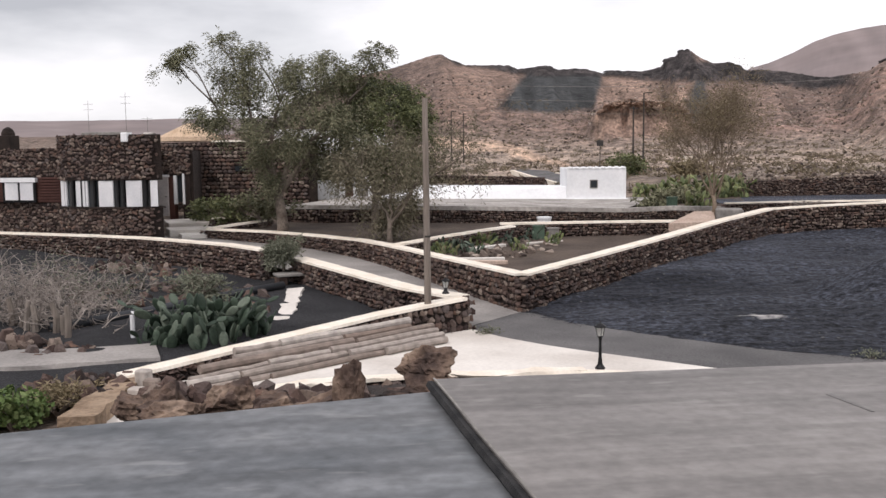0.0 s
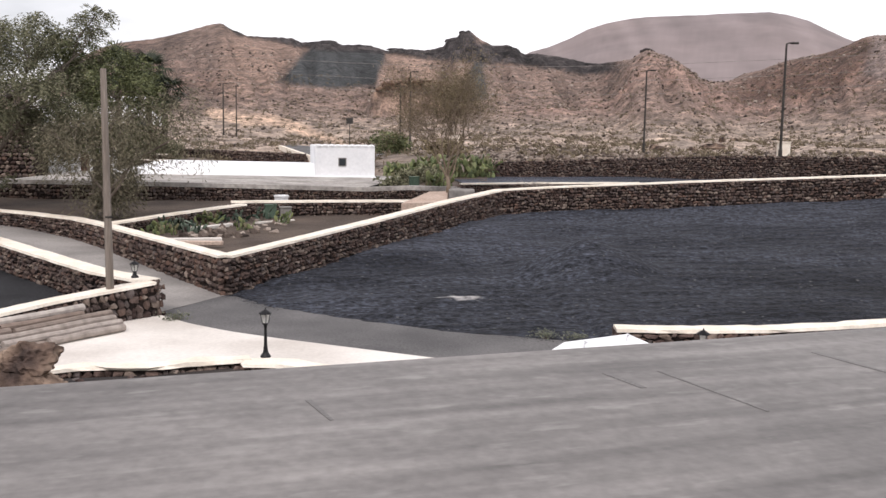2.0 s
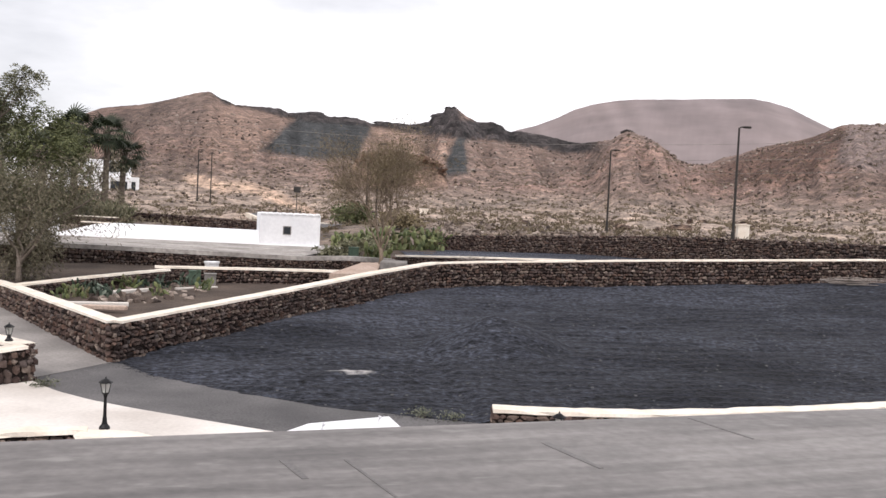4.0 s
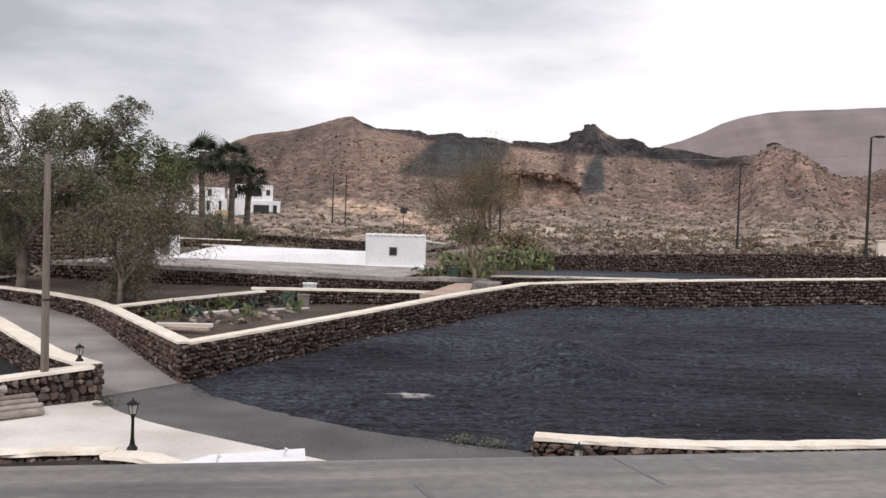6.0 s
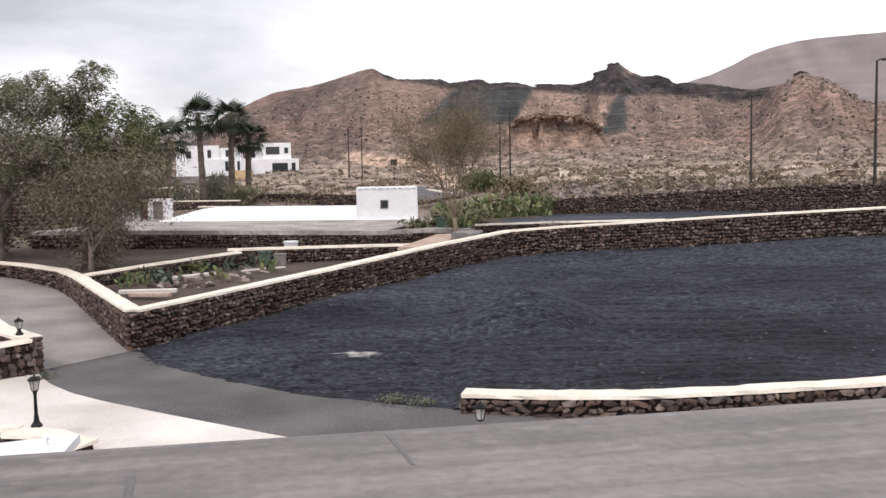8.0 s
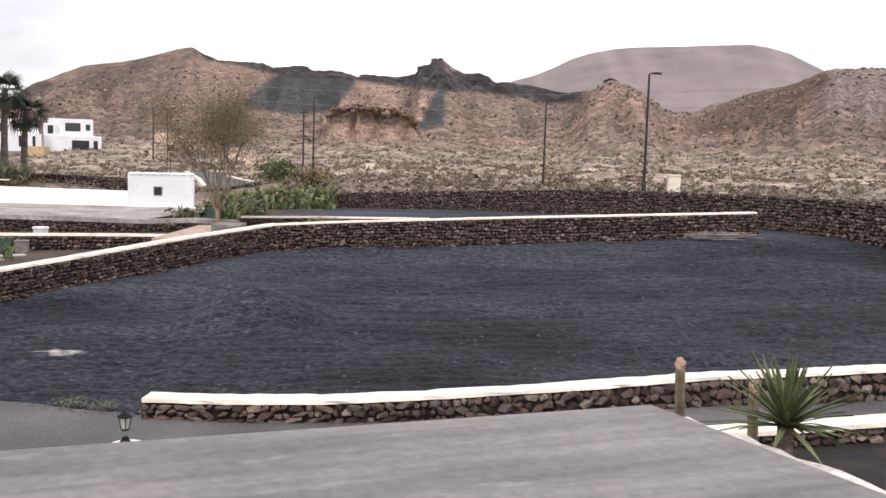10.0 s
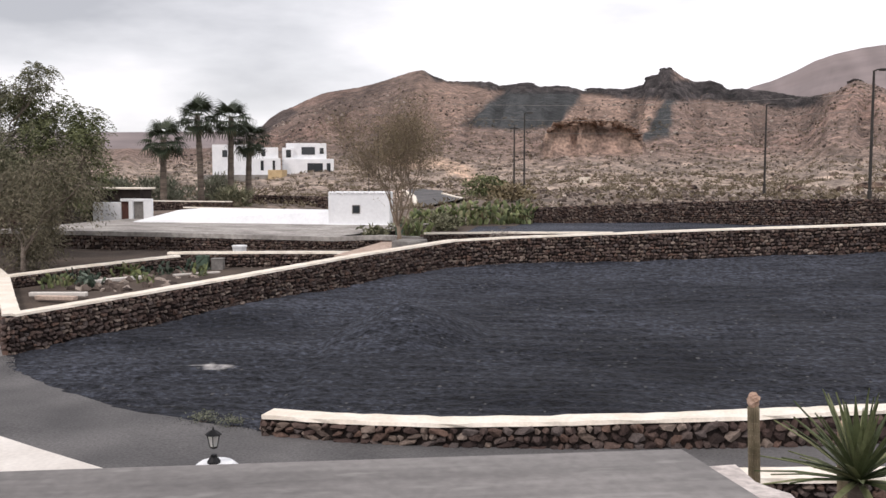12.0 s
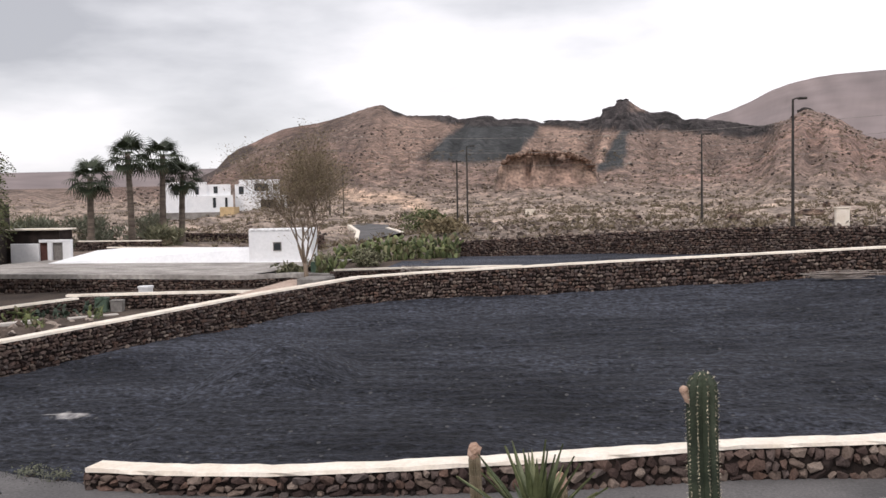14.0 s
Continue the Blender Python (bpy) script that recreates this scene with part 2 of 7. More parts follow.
g_cx.data_type, g_cx.blend_type = "RGBA", "MULTIPLY"
g_cx.inputs[0].default_value = 1
gl.new(g_dm.outputs[2], g_cx.inputs[6])
gl.new(g_cr.outputs[0], g_cx.inputs[7])
gl.new(g_cx.outputs[2], g_mix.inputs[6])
g_mix.inputs[7].default_value = (0.085, 0.085, 0.088, 1)
# pale ash spilt on the field
g_map = gn.new("ShaderNodeMapping")
g_map.inputs["Location"].default_value, g_map.inputs["Scale"].default_value = (-0.35, -23.6 * 1.9, 0), (1.0, 1.9, 0)
gl.new(g_geo.outputs["Position"], g_map.inputs[0])
g_len = gn.new("ShaderNodeVectorMath")
g_len.operation = "LENGTH"
gl.new(g_map.outputs[0], g_len.inputs[0])
g_no = gn.new("ShaderNodeTexNoise")
g_no.inputs["Scale"].default_value, g_no.inputs["Detail"].default_value = 2.2, 6
gl.new(g_geo.outputs["Position"], g_no.inputs["Vector"])
g_add = gn.new("ShaderNodeMath")
g_add.operation = "MULTIPLY_ADD"
g_add.inputs[1].default_value, g_add.inputs[2].default_value = 2.4, -1.2
gl.new(g_no.outputs[0], g_add.inputs[0])
g_sum = gn.new("ShaderNodeMath")
gl.new(g_len.outputs["Value"], g_sum.inputs[0])
gl.new(g_add.outputs[0], g_sum.inputs[1])
g_rng = gn.new("ShaderNodeMapRange")
g_rng.inputs[1].default_value, g_rng.inputs[2].default_value, g_rng.inputs[3].default_value, g_rng.inputs[4].default_value = 0.0, 0.6, 0.95, 0.0
gl.new(g_sum.outputs[0], g_rng.inputs[0])
g_mix2 = gn.new("ShaderNodeMix")
g_mix2.data_type = "RGBA"
gl.new(g_rng.outputs[0], g_mix2.inputs[0])
gl.new(g_mix.outputs[2], g_mix2.inputs[6])
g_mix2.inputs[7].default_value = (0.62, 0.60, 0.58, 1)
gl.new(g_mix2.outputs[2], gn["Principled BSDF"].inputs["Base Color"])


# ---- builders ----
def mesh_of(bm, name, smooth=False):
    me = bpy.data.meshes.new(name)
    bmesh.ops.recalc_face_normals(bm, faces=bm.faces[:])
    bm.to_mesh(me)
    bm.free()
    if smooth:
        for p in me.polygons:
            p.use_smooth = True
    return me


def part(name, bm, mat, parent=None, label="", smooth=False):
    me = mesh_of(bm, name, smooth) if isinstance(bm, bmesh.types.BMesh) else bm
    if mat and not me.materials:
        me.materials.append(mat)
    ob = new(name, me)
    if parent:
        ob.parent = parent
    if label:
        ob["label"] = label
    return ob


def thing(name, m, label, category, group=""):
    ob = new(name)
    ob.empty_display_size = 0.2
    ob.matrix_basis = m
    return tagged(ob, label, category, group)


def box(bm, x0, x1, y0, y1, z0, z1, m=None, bevel=0.0):
    r = bmesh.ops.create_cube(bm, size=1, matrix=Matrix.Translation(((x0 + x1) / 2, (y0 + y1) / 2, (z0 + z1) / 2)) @ Matrix.Diagonal((x1 - x0, y1 - y0, z1 - z0, 1)))
    if bevel:
        es = list({e for v in r["verts"] for e in v.link_edges})
        out = bmesh.ops.bevel(bm, geom=es, offset=bevel, segments=1, affect="EDGES")
        vs = out["verts"]
    else:
        vs = r["verts"]
    if m is not None:
        bmesh.ops.transform(bm, matrix=m, verts=list({v for v in vs}))
    return bm


def tube(bm, pts, radii, seg=8, cap=True):
    """A tapered tube through pts."""
    rings = []
    pts = [Vector(p) for p in pts]
    for i, p in enumerate(pts):
        d = (pts[min(i + 1, len(pts) - 1)] - pts[max(i - 1, 0)]).normalized()
        a = d.cross(Vector((0, 0, 1)) if abs(d.z) < 0.9 else Vector((1, 0, 0))).normalized()
        b = d.cross(a)
        rings.append([bm.verts.new(p + radii[i] * (math.cos(2 * math.pi * k / seg) * a + math.sin(2 * math.pi * k / seg) * b)) for k in range(seg)])
    for r0, r1 in zip(rings, rings[1:]):
        for k in range(seg):
            bm.faces.new((r0[k], r0[(k + 1) % seg], r1[(k + 1) % seg], r1[k]))
    if cap and seg > 2:
        bm.faces.new(rings[0][::-1])
        bm.faces.new(rings[-1])
    return bm


def resample(pts, step=None, count=None):
    p = np.array(pts, float)
    s = np.concatenate([[0], np.cumsum(np.linalg.norm(np.diff(p[:, :2], axis=0), axis=1))])
    n = count or max(2, int(s[-1] / step) + 1)
    u = np.linspace(0, s[-1], n)
    return np.stack([np.interp(u, s, p[:, k]) for k in range(p.shape[1])], axis=1)


def patch(name, a, b, nu, nv, mat, label, relief=None, kind="structure", category=""):
    """A sheet ruled between two lines of (x, y, z)."""
    A, B = resample(a, count=nu), resample(b, count=nv and nu)
    bm = bmesh.new()
    grid = []
    for i in range(nu):
        row = []
        for j in range(nv):
            v = A[i] + (B[i] - A[i]) * j / (nv - 1)
            z = v[2] + (relief(v[0], v[1]) * min(1, j / 6) if relief else 0)
            row.append(bm.verts.new((v[0], v[1], z)))
        grid.append(row)
    for i in range(nu - 1):
        for j in range(nv - 1):
            bm.faces.new((grid[i][j], grid[i + 1][j], grid[i + 1][j + 1], grid[i][j + 1]))
    me = mesh_of(bm, name, True)
    if me.polygons[len(me.polygons) // 2].normal.z < 0:
        me.flip_normals()
    return tagged(part(name, me, mat), label, category or name.replace("_", " "), kind=kind)


def ribbon(bm, pts, left, right, zlo, zhi, rough=0.0, rnd=None):
    """A bar along pts (x, y, ...); left/right: half widths; zlo, zhi: heights per point."""
    rings = []
    n = len(pts)
    for i in range(n):
        d = np.array(pts[min(i + 1, n - 1)][:2]) - np.array(pts[max(i - 1, 0)][:2])
        d = d / np.linalg.norm(d)
        nx, ny = d[1], -d[0]
        k = 1.0
        if 0 < i < n - 1:
            d0 = np.array(pts[i][:2]) - np.array(pts[i - 1][:2])
            d0 = d0 / np.linalg.norm(d0)
            k = 1 / max(0.6, abs(d0 @ d))
        j = (lambda: (rnd.random() - 0.5) * rough) if rnd and rough else (lambda: 0.0)
        x, y = pts[i][0], pts[i][1]
        l, r = left * k, right * k
        rings.append([bm.verts.new((x - nx * l + j(), y - ny * l + j(), zlo[i])), bm.verts.new((x - nx * (l - 0.02) + j(), y - ny * (l - 0.02) + j(), zhi[i] + j() * 0.5)),
                      bm.verts.new((x + nx * (r - 0.02) + j(), y + ny * (r - 0.02) + j(), zhi[i] + j() * 0.5)), bm.verts.new((x + nx * r + j(), y + ny * r + j(), zlo[i]))])
    for a, b in zip(rings, rings[1:]):
        for k in range(4):
            bm.faces.new((a[k], a[(k + 1) % 4], b[(k + 1) % 4], b[k]))
    bm.faces.new(rings[0])
    bm.faces.new(rings[-1][::-1])
    return bm


def stone_template(seed):
    rnd = random.Random(seed)
    bm = bmesh.new()
    for _ in range(13):
        v = Vector((rnd.gauss(0, 1), rnd.gauss(0, 1), rnd.gauss(0, 1))).normalized()
        p = 4.5
        k = (abs(v.x) ** p + abs(v.y) ** p + abs(v.z) ** p) ** (-1 / p)
        bm.verts.new(v * k * rnd.uniform(0.88, 1.08))
    out = bmesh.ops.convex_hull(bm, input=bm.verts[:])
    bmesh.ops.delete(bm, geom=list({g for g in out["geom_interior"] + out["geom_unused"] if isinstance(g, bmesh.types.BMVert)}), context="VERTS")
    me = mesh_of(bm, "stone")
    me.materials.append(M_STONE)
    return me


TEMPLATES = [stone_template(s) for s in range(14)]
T_DATA = []
for me in TEMPLATES:
    vs = np.array([v.co[:] for v in me.vertices])
    T_DATA.append((vs, [tuple(p.vertices) for p in me.polygons]))
CAM_SIDE = np.array((5.0, -6.0))
pending_stones = []


def joined_stones(name, poses, parent, mat):
    verts, faces, base = [], [], 0
    for k, m in poses:
        vs, fs = T_DATA[k]
        a = np.array(m)
        verts.append(vs @ a[:3, :3].T + a[:3, 3])
        faces += [tuple(i + base for i in f) for f in fs]
        base += len(vs)
    me = bpy.data.meshes.new(name)
    me.from_pydata(np.concatenate(verts).tolist(), [], faces)
    me.materials.append(mat)
    return tagged(part(name, me, None, parent), kind="stuff")


def stone_wall(name, pts, label, th=0.42, size=0.16, cap=0.07, capw=None, side="front", cap_mat=None, seed=1, parts=300, near=None, rough=0.022, lead=None):
    """A lava stone wall along pts of (x, y, top, base), with a mortar cap. Stones face the camera's side, or both."""
    rnd = random.Random(seed)
    P = resample(pts, step=0.3)
    ct = cap if cap else 0.0
    bm = ribbon(bmesh.new(), P, th / 2, th / 2, P[:, 3] - 0.25, P[:, 2] - ct - 0.01)
    wall = tagged(part(name, bm, M_CORE), label, "stone wall", kind="structure")
    if cap:
        w = (capw or th + 0.08) / 2
        cp = part("cap", ribbon(bmesh.new(), P, w, w, P[:, 2] - ct, P[:, 2], rough, rnd), cap_mat or M_CAP, wall, "cream painted mortar cap")
    poses = []
    F = resample(pts, step=0.05)
    s = np.concatenate([[0], np.cumsum(np.linalg.norm(np.diff(F[:, :2], axis=0), axis=1))])
    def at(u):
        i = min(len(F) - 2, max(0, int(np.searchsorted(s, u)) - 1))
        d = F[i + 1, :2] - F[i, :2]
        return F[i], d / np.linalg.norm(d)
    L = s[-1]
    mid, d = at(L / 2)
    nrm = np.array((d[1], -d[0]))
    toward = 1 if nrm @ (CAM_SIDE - mid[:2]) > 0 else -1
    for sgn in ((toward,) if side == "front" else (toward, -toward)):
        H = float(np.mean(P[:, 2] - P[:, 3])) - ct
        rows = max(2, round(H / (size * 0.72)))
        for r in range(rows):
            lane = rnd.uniform(0, 50)
            u = -(th * 0.5 + rnd.random() * size * 0.3 if lead is None else lead)
            while u < L + th * 0.3:
                w = size * (0.5 + 1.1 * rnd.random() ** 1.5)
                uc = min(max(u + w / 2, 0), L - 0.02)
                p, d = at(uc)
                top, base = p[2] - ct, p[3]
                rh = (top - base + 0.04) / rows
                n = np.array((d[1], -d[0])) * sgn
                z = base - 0.04 + rh * (r + 0.5) + (0.5 * noise.noise(Vector((u * 1.7, lane, 0))) + rnd.uniform(-0.16, 0.16)) * rh
                hh = min(rh * rnd.uniform(0.42, 0.68), w * 0.75)
                z = min(z, top - hh * 0.95)
                c = p[:2] + n * (th / 2 + rnd.uniform(-0.02, 0.02)) + d * (u + w / 2 - uc)
                ax = Matrix(((d[0], n[0], 0, c[0]), (d[1], n[1], 0, c[1]), (0, 0, 1, z), (0, 0, 0, 1)))
                sc = Matrix.Diagonal((w * 0.5, 0.085, hh, 1))
                m = ax @ Matrix.Rotation(rnd.uniform(-0.4, 0.4), 4, "Y") @ sc
                poses.append((rnd.randrange(len(TEMPLATES)), m))
                u += w * 0.98
    for uc, sgn in ((0.0, -1), (L - 0.02, 1)):
        p, d = at(uc)
        for zz in np.arange(p[3], p[2] - ct - 0.04, size * 0.7):
            for k in np.arange(-th / 2 + 0.03, th / 2, size * 0.85):
                n = d * sgn
                t = np.array((-n[1], n[0]))
                c = p[:2] + d * (uc - min(uc, L)) + n * 0.01 + t * (k + rnd.uniform(-0.02, 0.02))
                ax = Matrix(((t[0], n[0], 0, c[0]), (t[1], n[1], 0, c[1]), (0, 0, 1, zz + size * 0.3), (0, 0, 0, 1)))
                poses.append((rnd.randrange(len(TEMPLATES)), ax @ Matrix.Rotation(rnd.uniform(-0.5, 0.5), 4, "Y") @ Matrix.Diagonal((size * 0.5, 0.035, size * rnd.uniform(0.35, 0.5), 1))))
    pending_stones.append((wall, poses, parts, near))
    return wall


def lay_stones():
    """Lays the stones of all walls: the nearest to each wall's chosen place as single stones, the rest joined."""
    for wall, poses, parts, near in pending_stones:
        c = Vector((*(near or CAM_SIDE), 0))
        poses.sort(key=lambda q: (q[1].translation.xy - c.xy).length)
        for k, m in poses[:parts]:
            ob = new("stone", TEMPLATES[k])
            ob.matrix_basis = m
            ob.parent = wall
        if len(poses) > parts:
            joined_stones("stones", poses[parts:], wall, M_STONE_J)


# ---- terrain: one sheet to the horizon ----
C = Vector((9.0, 1.0, 4.6))
RIDGE = [(-180, 1.0), (-60, 1.0), (-36, 1.15), (-31, 1.2), (-27.2, 1.25), (-26.2, 1.4), (-25.4, 1.9), (-24.8, 2.2), (-24.2, 2.9), (-23.5, 3.4), (-22.7, 3.7), (-21.9, 4.1), (-20.9, 4.5), (-20.1, 4.65), (-18.96, 4.82),
         (-18.0, 5.05), (-17.1, 5.32), (-16.5, 5.53), (-15.7, 5.76), (-15.24, 5.87), (-15.0, 5.82), (-14.6, 5.58), (-14.2, 5.4), (-13.6, 5.21), (-11.7, 5.18), (-11.1, 5.13), (-10.6, 4.95), (-9.8, 5.0), (-9.1, 5.1),
         (-8.6, 5.05), (-8.2, 4.86), (-7.1, 4.92), (-6.5, 4.84), (-5.8, 4.66), (-5.6, 4.54), (-5.3, 4.71), (-4.8, 4.75), (-3.3, 4.65), (-2.6, 4.8), (-2.15, 4.91), (-2.05, 5.3), (-1.36, 5.45), (-1.26, 5.72), (-1.03, 5.8),
         (-0.93, 5.66), (-0.8, 5.8), (-0.6, 5.75), (-0.4, 5.59), (0.05, 5.27), (0.56, 4.98), (1.73, 5.0), (2.07, 4.84), (2.58, 4.48), (3.24, 4.53), (4.58, 4.38), (5.4, 4.25), (5.9, 4.09), (6.9, 4.0), (7.56, 4.14), (8.4, 4.27),
         (8.85, 4.6), (9.33, 4.83), (9.66, 4.73), (10.5, 4.44), (11.1, 4.15), (11.8, 3.64), (12.3, 3.25), (12.9, 3.03), (13.7, 3.0), (14.3, 3.1), (14.9, 3.42), (15.9, 3.67), (16.8, 4.05), (17.8, 4.33), (18.8, 4.5),
         (19.7, 4.8), (20.4, 5.1), (20.8, 5.34), (21.5, 5.5), (22.3, 5.49), (25, 5.5), (27, 5.6), (34, 6), (60, 3), (180, 1)]
DOME = [(-180, 0), (0, 2.5), (2.5, 4.0), (3.65, 4.56), (4.64, 4.8), (5.95, 5.3), (6.9, 5.76), (7.9, 6.09), (9.2, 6.34), (10.3, 6.47), (12.4, 6.55), (15.5, 6.57), (17.0, 6.6), (17.9, 6.43), (19.1, 6.07), (20.0, 5.65), (21, 5.2), (25, 3.8), (40, 2), (180, 0)]
# foot of the black crest rock, the quarry's rim, and the outlines of the differing soils: azimuth and elevation
CREST = [(-15.2, 5.7), (-14.2, 5.2), (-12.7, 5.0), (-10.75, 4.6), (-9.1, 4.45), (-5.8, 4.43), (-4.1, 4.21), (-2.6, 4.01), (-0.8, 4.04), (0.9, 3.9), (2.6, 3.76), (4.3, 3.58), (5.9, 3.25), (7.6, 3.5), (8.6, 4.3)]
RIM = [(-7.9, 1.2), (-7.5, 2.1), (-7.2, 2.45), (-6.1, 2.9), (-4.8, 2.84), (-3.5, 2.72), (-2.76, 2.58), (-2.1, 2.1), (-1.7, 1.5)]
CINDER_LEFT = [(-12.6, 2.6), (-10.3, 4.7), (-5.7, 4.6), (-6.8, 2.5), (-9.0, 2.35)]
CINDER_RIGHT = [(-0.8, 4.1), (-0.1, 4.1), (-0.25, 1.95), (-1.9, 1.65), (-1.6, 2.6)]
CLIFF = [(-5.9, 4.5), (-2.6, 4.1), (-0.9, 3.95), (-1.7, 1.9), (-2.7, 2.6), (-5.4, 3.0), (-6.8, 2.9)]
BANK = [(-0.3, 3.9), (4.6, 3.75), (4.8, 2.5), (2.0, 2.1), (-0.2, 1.85)]
FAN = [(-15.2, 5.5), (-12.4, 5.1), (-10.4, 4.5), (-12.7, 2.4), (-15.9, 1.1), (-16.2, 2.2)]
SCORIA = [(14.0, 2.7), (16.8, 4.0), (20.9, 5.4), (22.6, 5.6), (21.2, 4.0), (18.7, 2.2), (14.5, 1.9)]
OUTCROP = [(-26.2, 1.5), (-24.3, 3.1), (-22.7, 3.9), (-22.3, 3.3), (-23.6, 2.6), (-25.0, 1.3)]
DUMP = [(21.6, 5.6), (34, 6.2), (34, 2.6), (24.0, 2.6), (20.6, 3.4)]
r_az, r_el = np.array(RIDGE).T
d_az, d_el = np.array(DOME).T


def smooth(a, b, x):
    t = min(1.0, max(0.0, (x - a) / (b - a)))
    return t * t * (3 - 2 * t)


def near_ground(x, y):
    z = -0.75 + 0.9 * smooth(26, 40, y) + 0.8 * smooth(40, 60, y) + 1.5 * smooth(56, 75, y) * smooth(-35, 0, x)
    return z + 0.6 * smooth(-16, -22, x) * smooth(28, 36, y) - 0.6 * smooth(75, 100, y) * smooth(-10, -30, x) - 0.9 * math.exp(-((x + 14.5) ** 2 + (y - 94) ** 2) / 90) - 1.0 * math.exp(-((x + 12.5) ** 2 / 40 + (y - 78) ** 2 / 120))


def within(x, y, poly, soft):
    """1 inside the outline, 0 outside, with a soft edge."""
    inside, best = False, 99.0
    for (x0, y0), (x1, y1) in zip(poly, poly[1:] + poly[:1]):
        if (y0 > y) != (y1 > y) and x < x0 + (y - y0) * (x1 - x0) / (y1 - y0):
            inside = not inside
        u = min(1.0, max(0.0, ((x - x0) * (x1 - x0) + (y - y0) * (y1 - y0)) / ((x1 - x0) ** 2 + (y1 - y0) ** 2)))
        best = min(best, math.hypot(x - x0 - u * (x1 - x0), y - y0 - u * (y1 - y0)))
    return smooth(-soft, soft, best if inside else -best)


c_az, c_el = np.array(CREST).T
q_az, q_el = np.array(RIM).T


def ridge_range(az):
    return 480.0 - 150 * smooth(6.0, 8.5, az) + 60 * smooth(12, 15, az) - 70 * smooth(15, 20, az)


def land(az, r):
    """Height and soil colour at azimuth az (degrees) and range r from C."""
    a = radians(az)
    x, y = C.x + r * math.sin(a), C.y + r * math.cos(a)
    zn = near_ground(x, y)
    e = float(np.interp(az, r_az, r_el))
    if -26 < az < 24:
        e += 0.035 * noise.noise(Vector((az * 3.1, 0, 4))) + 0.03 * noise.noise(Vector((az * 9.0, 0, 7)))
    R = ridge_range(az)
    zr = C.z + R * math.tan(radians(e))
    s = (r - 105) / (R - 105)
    n1 = noise.fractal(Vector((x * 0.011, y * 0.011, 0.3)), 1.0, 2.0, 5)
    n2 = noise.fractal(Vector((x * 0.06, y * 0.06, 5.1)), 0.9, 2.0, 4)
    n3 = noise.fractal(Vector((az * 0.75 + 0.12 * n1, r * 0.004, 2.2)), 0.8, 2.1, 5)
    if s <= 0:
        z = zn + 0.25 * n2 * smooth(65, 95, r)
    elif s <= 1.0001:
        p = 0.13 * s + 0.87 * smooth(0.12, 1.18, s) / smooth(0.12, 1.18, 1.0)
        z = zn + (zr - zn) * p + (n1 * 5 * s + n2 * 1.3 + n3 * 7 * smooth(0.3, 0.7, s)) * (1 - s) * min(1, s * 6) * 1.2 + 0.25 * n2 * min(1, (1 - s) * 12)
        # ledges of the crest rock
        ec = float(np.interp(az, c_az, c_el))
        k = smooth(ec - 0.1, ec + 0.1, math.degrees(math.atan2(z - C.z, r))) * smooth(-15.2, -14, az) * smooth(8.6, 7, az)
        if k > 0:
            h = z / 2.6 + 0.5 * n1 + 0.2 * n2
            z += k * 0.85 * 2.6 * (smooth(0.35, 0.65, h % 1.0) - h % 1.0) * min(1, (1 - s) * 20)
    else:
        z = max(4.0, zr - (r - R) * 0.35)
        D = 1500.0
        zd = C.z + D * math.tan(radians(float(np.interp(az, d_az, d_el))))
        z = max(z, 4 + (zd - 4) * smooth(650, D, r) + n1 * 3 * smooth(650, 900, r) * (1 - smooth(1300, D, r))) if r <= D else max(4.0, zd - (r - D) * 0.3)
    bay = 1.6 * smooth(0.1, 0.35, noise.noise(Vector((az * 1.3, 0, 31)))) + 2 * n2
    rim = C.z + 232 * math.tan(radians(float(np.interp(az, q_az, q_el)))) + 0.5 * n2
    quarry = smooth(-7.95, -7.6, az) * smooth(-1.6, -2.0, az) * smooth(221 + bay, 225 + bay, r) * smooth(330, 285, r)
    if s <= 1 and quarry > 0:
        z = max(z, z + (rim + 0.015 * (r - 230) - z) * quarry)
    el = math.degrees(math.atan2(z - C.z, r))
    # soils; cliff, quarry rim and far dome also carry painted light or haze
    brown, tan, rust, black = np.array((0.215, 0.156, 0.130)), np.array((0.330, 0.265, 0.218)), np.array((0.228, 0.152, 0.125)), np.array((0.030, 0.032, 0.033))
    c = brown + (tan - brown) * smooth(1.7, -0.6, el + 0.5 * n1)
    c = c + (rust - c) * 0.75 * smooth(0.0, 0.5, n1 + 0.25 * n2) * smooth(0.2, 1.5, el)
    if s <= 1.0001 and r > 100:
        speck = noise.fractal(Vector((x * 0.22, y * 0.22, 9.1)), 0.8, 2.0, 3)
        c = c * (1 + 0.24 * n3 * smooth(0.6, 2.0, el) + 0.2 * n2 * smooth(0.0, 1.2, el) + 0.45 * speck)
        gully = noise.fractal(Vector((az * 0.9 - el * 0.7, el * 0.35, 17)), 0.9, 2.1, 4)
        c = c * (1 + 0.45 * gully * smooth(-11, -14, az) * smooth(0.3, 1.2, el) + 0.22 * n1) * (1 - 0.2 * smooth(-13, -17, az) * smooth(0.2, 1.0, el)) * (1 - 0.15 * smooth(12, 15, az) * smooth(1.0, 2.0, el))
        j = n1 * 0.25 + n2 * 0.2 + n3 * 0.3
        u, v = az + j, el + 0.35 * j
        if -17 < az < -9:
            c = c + (np.array((0.265, 0.182, 0.142)) * (1 + 0.3 * n3 + 0.3 * speck) - c) * within(u, v, FAN, 0.6) * 0.6
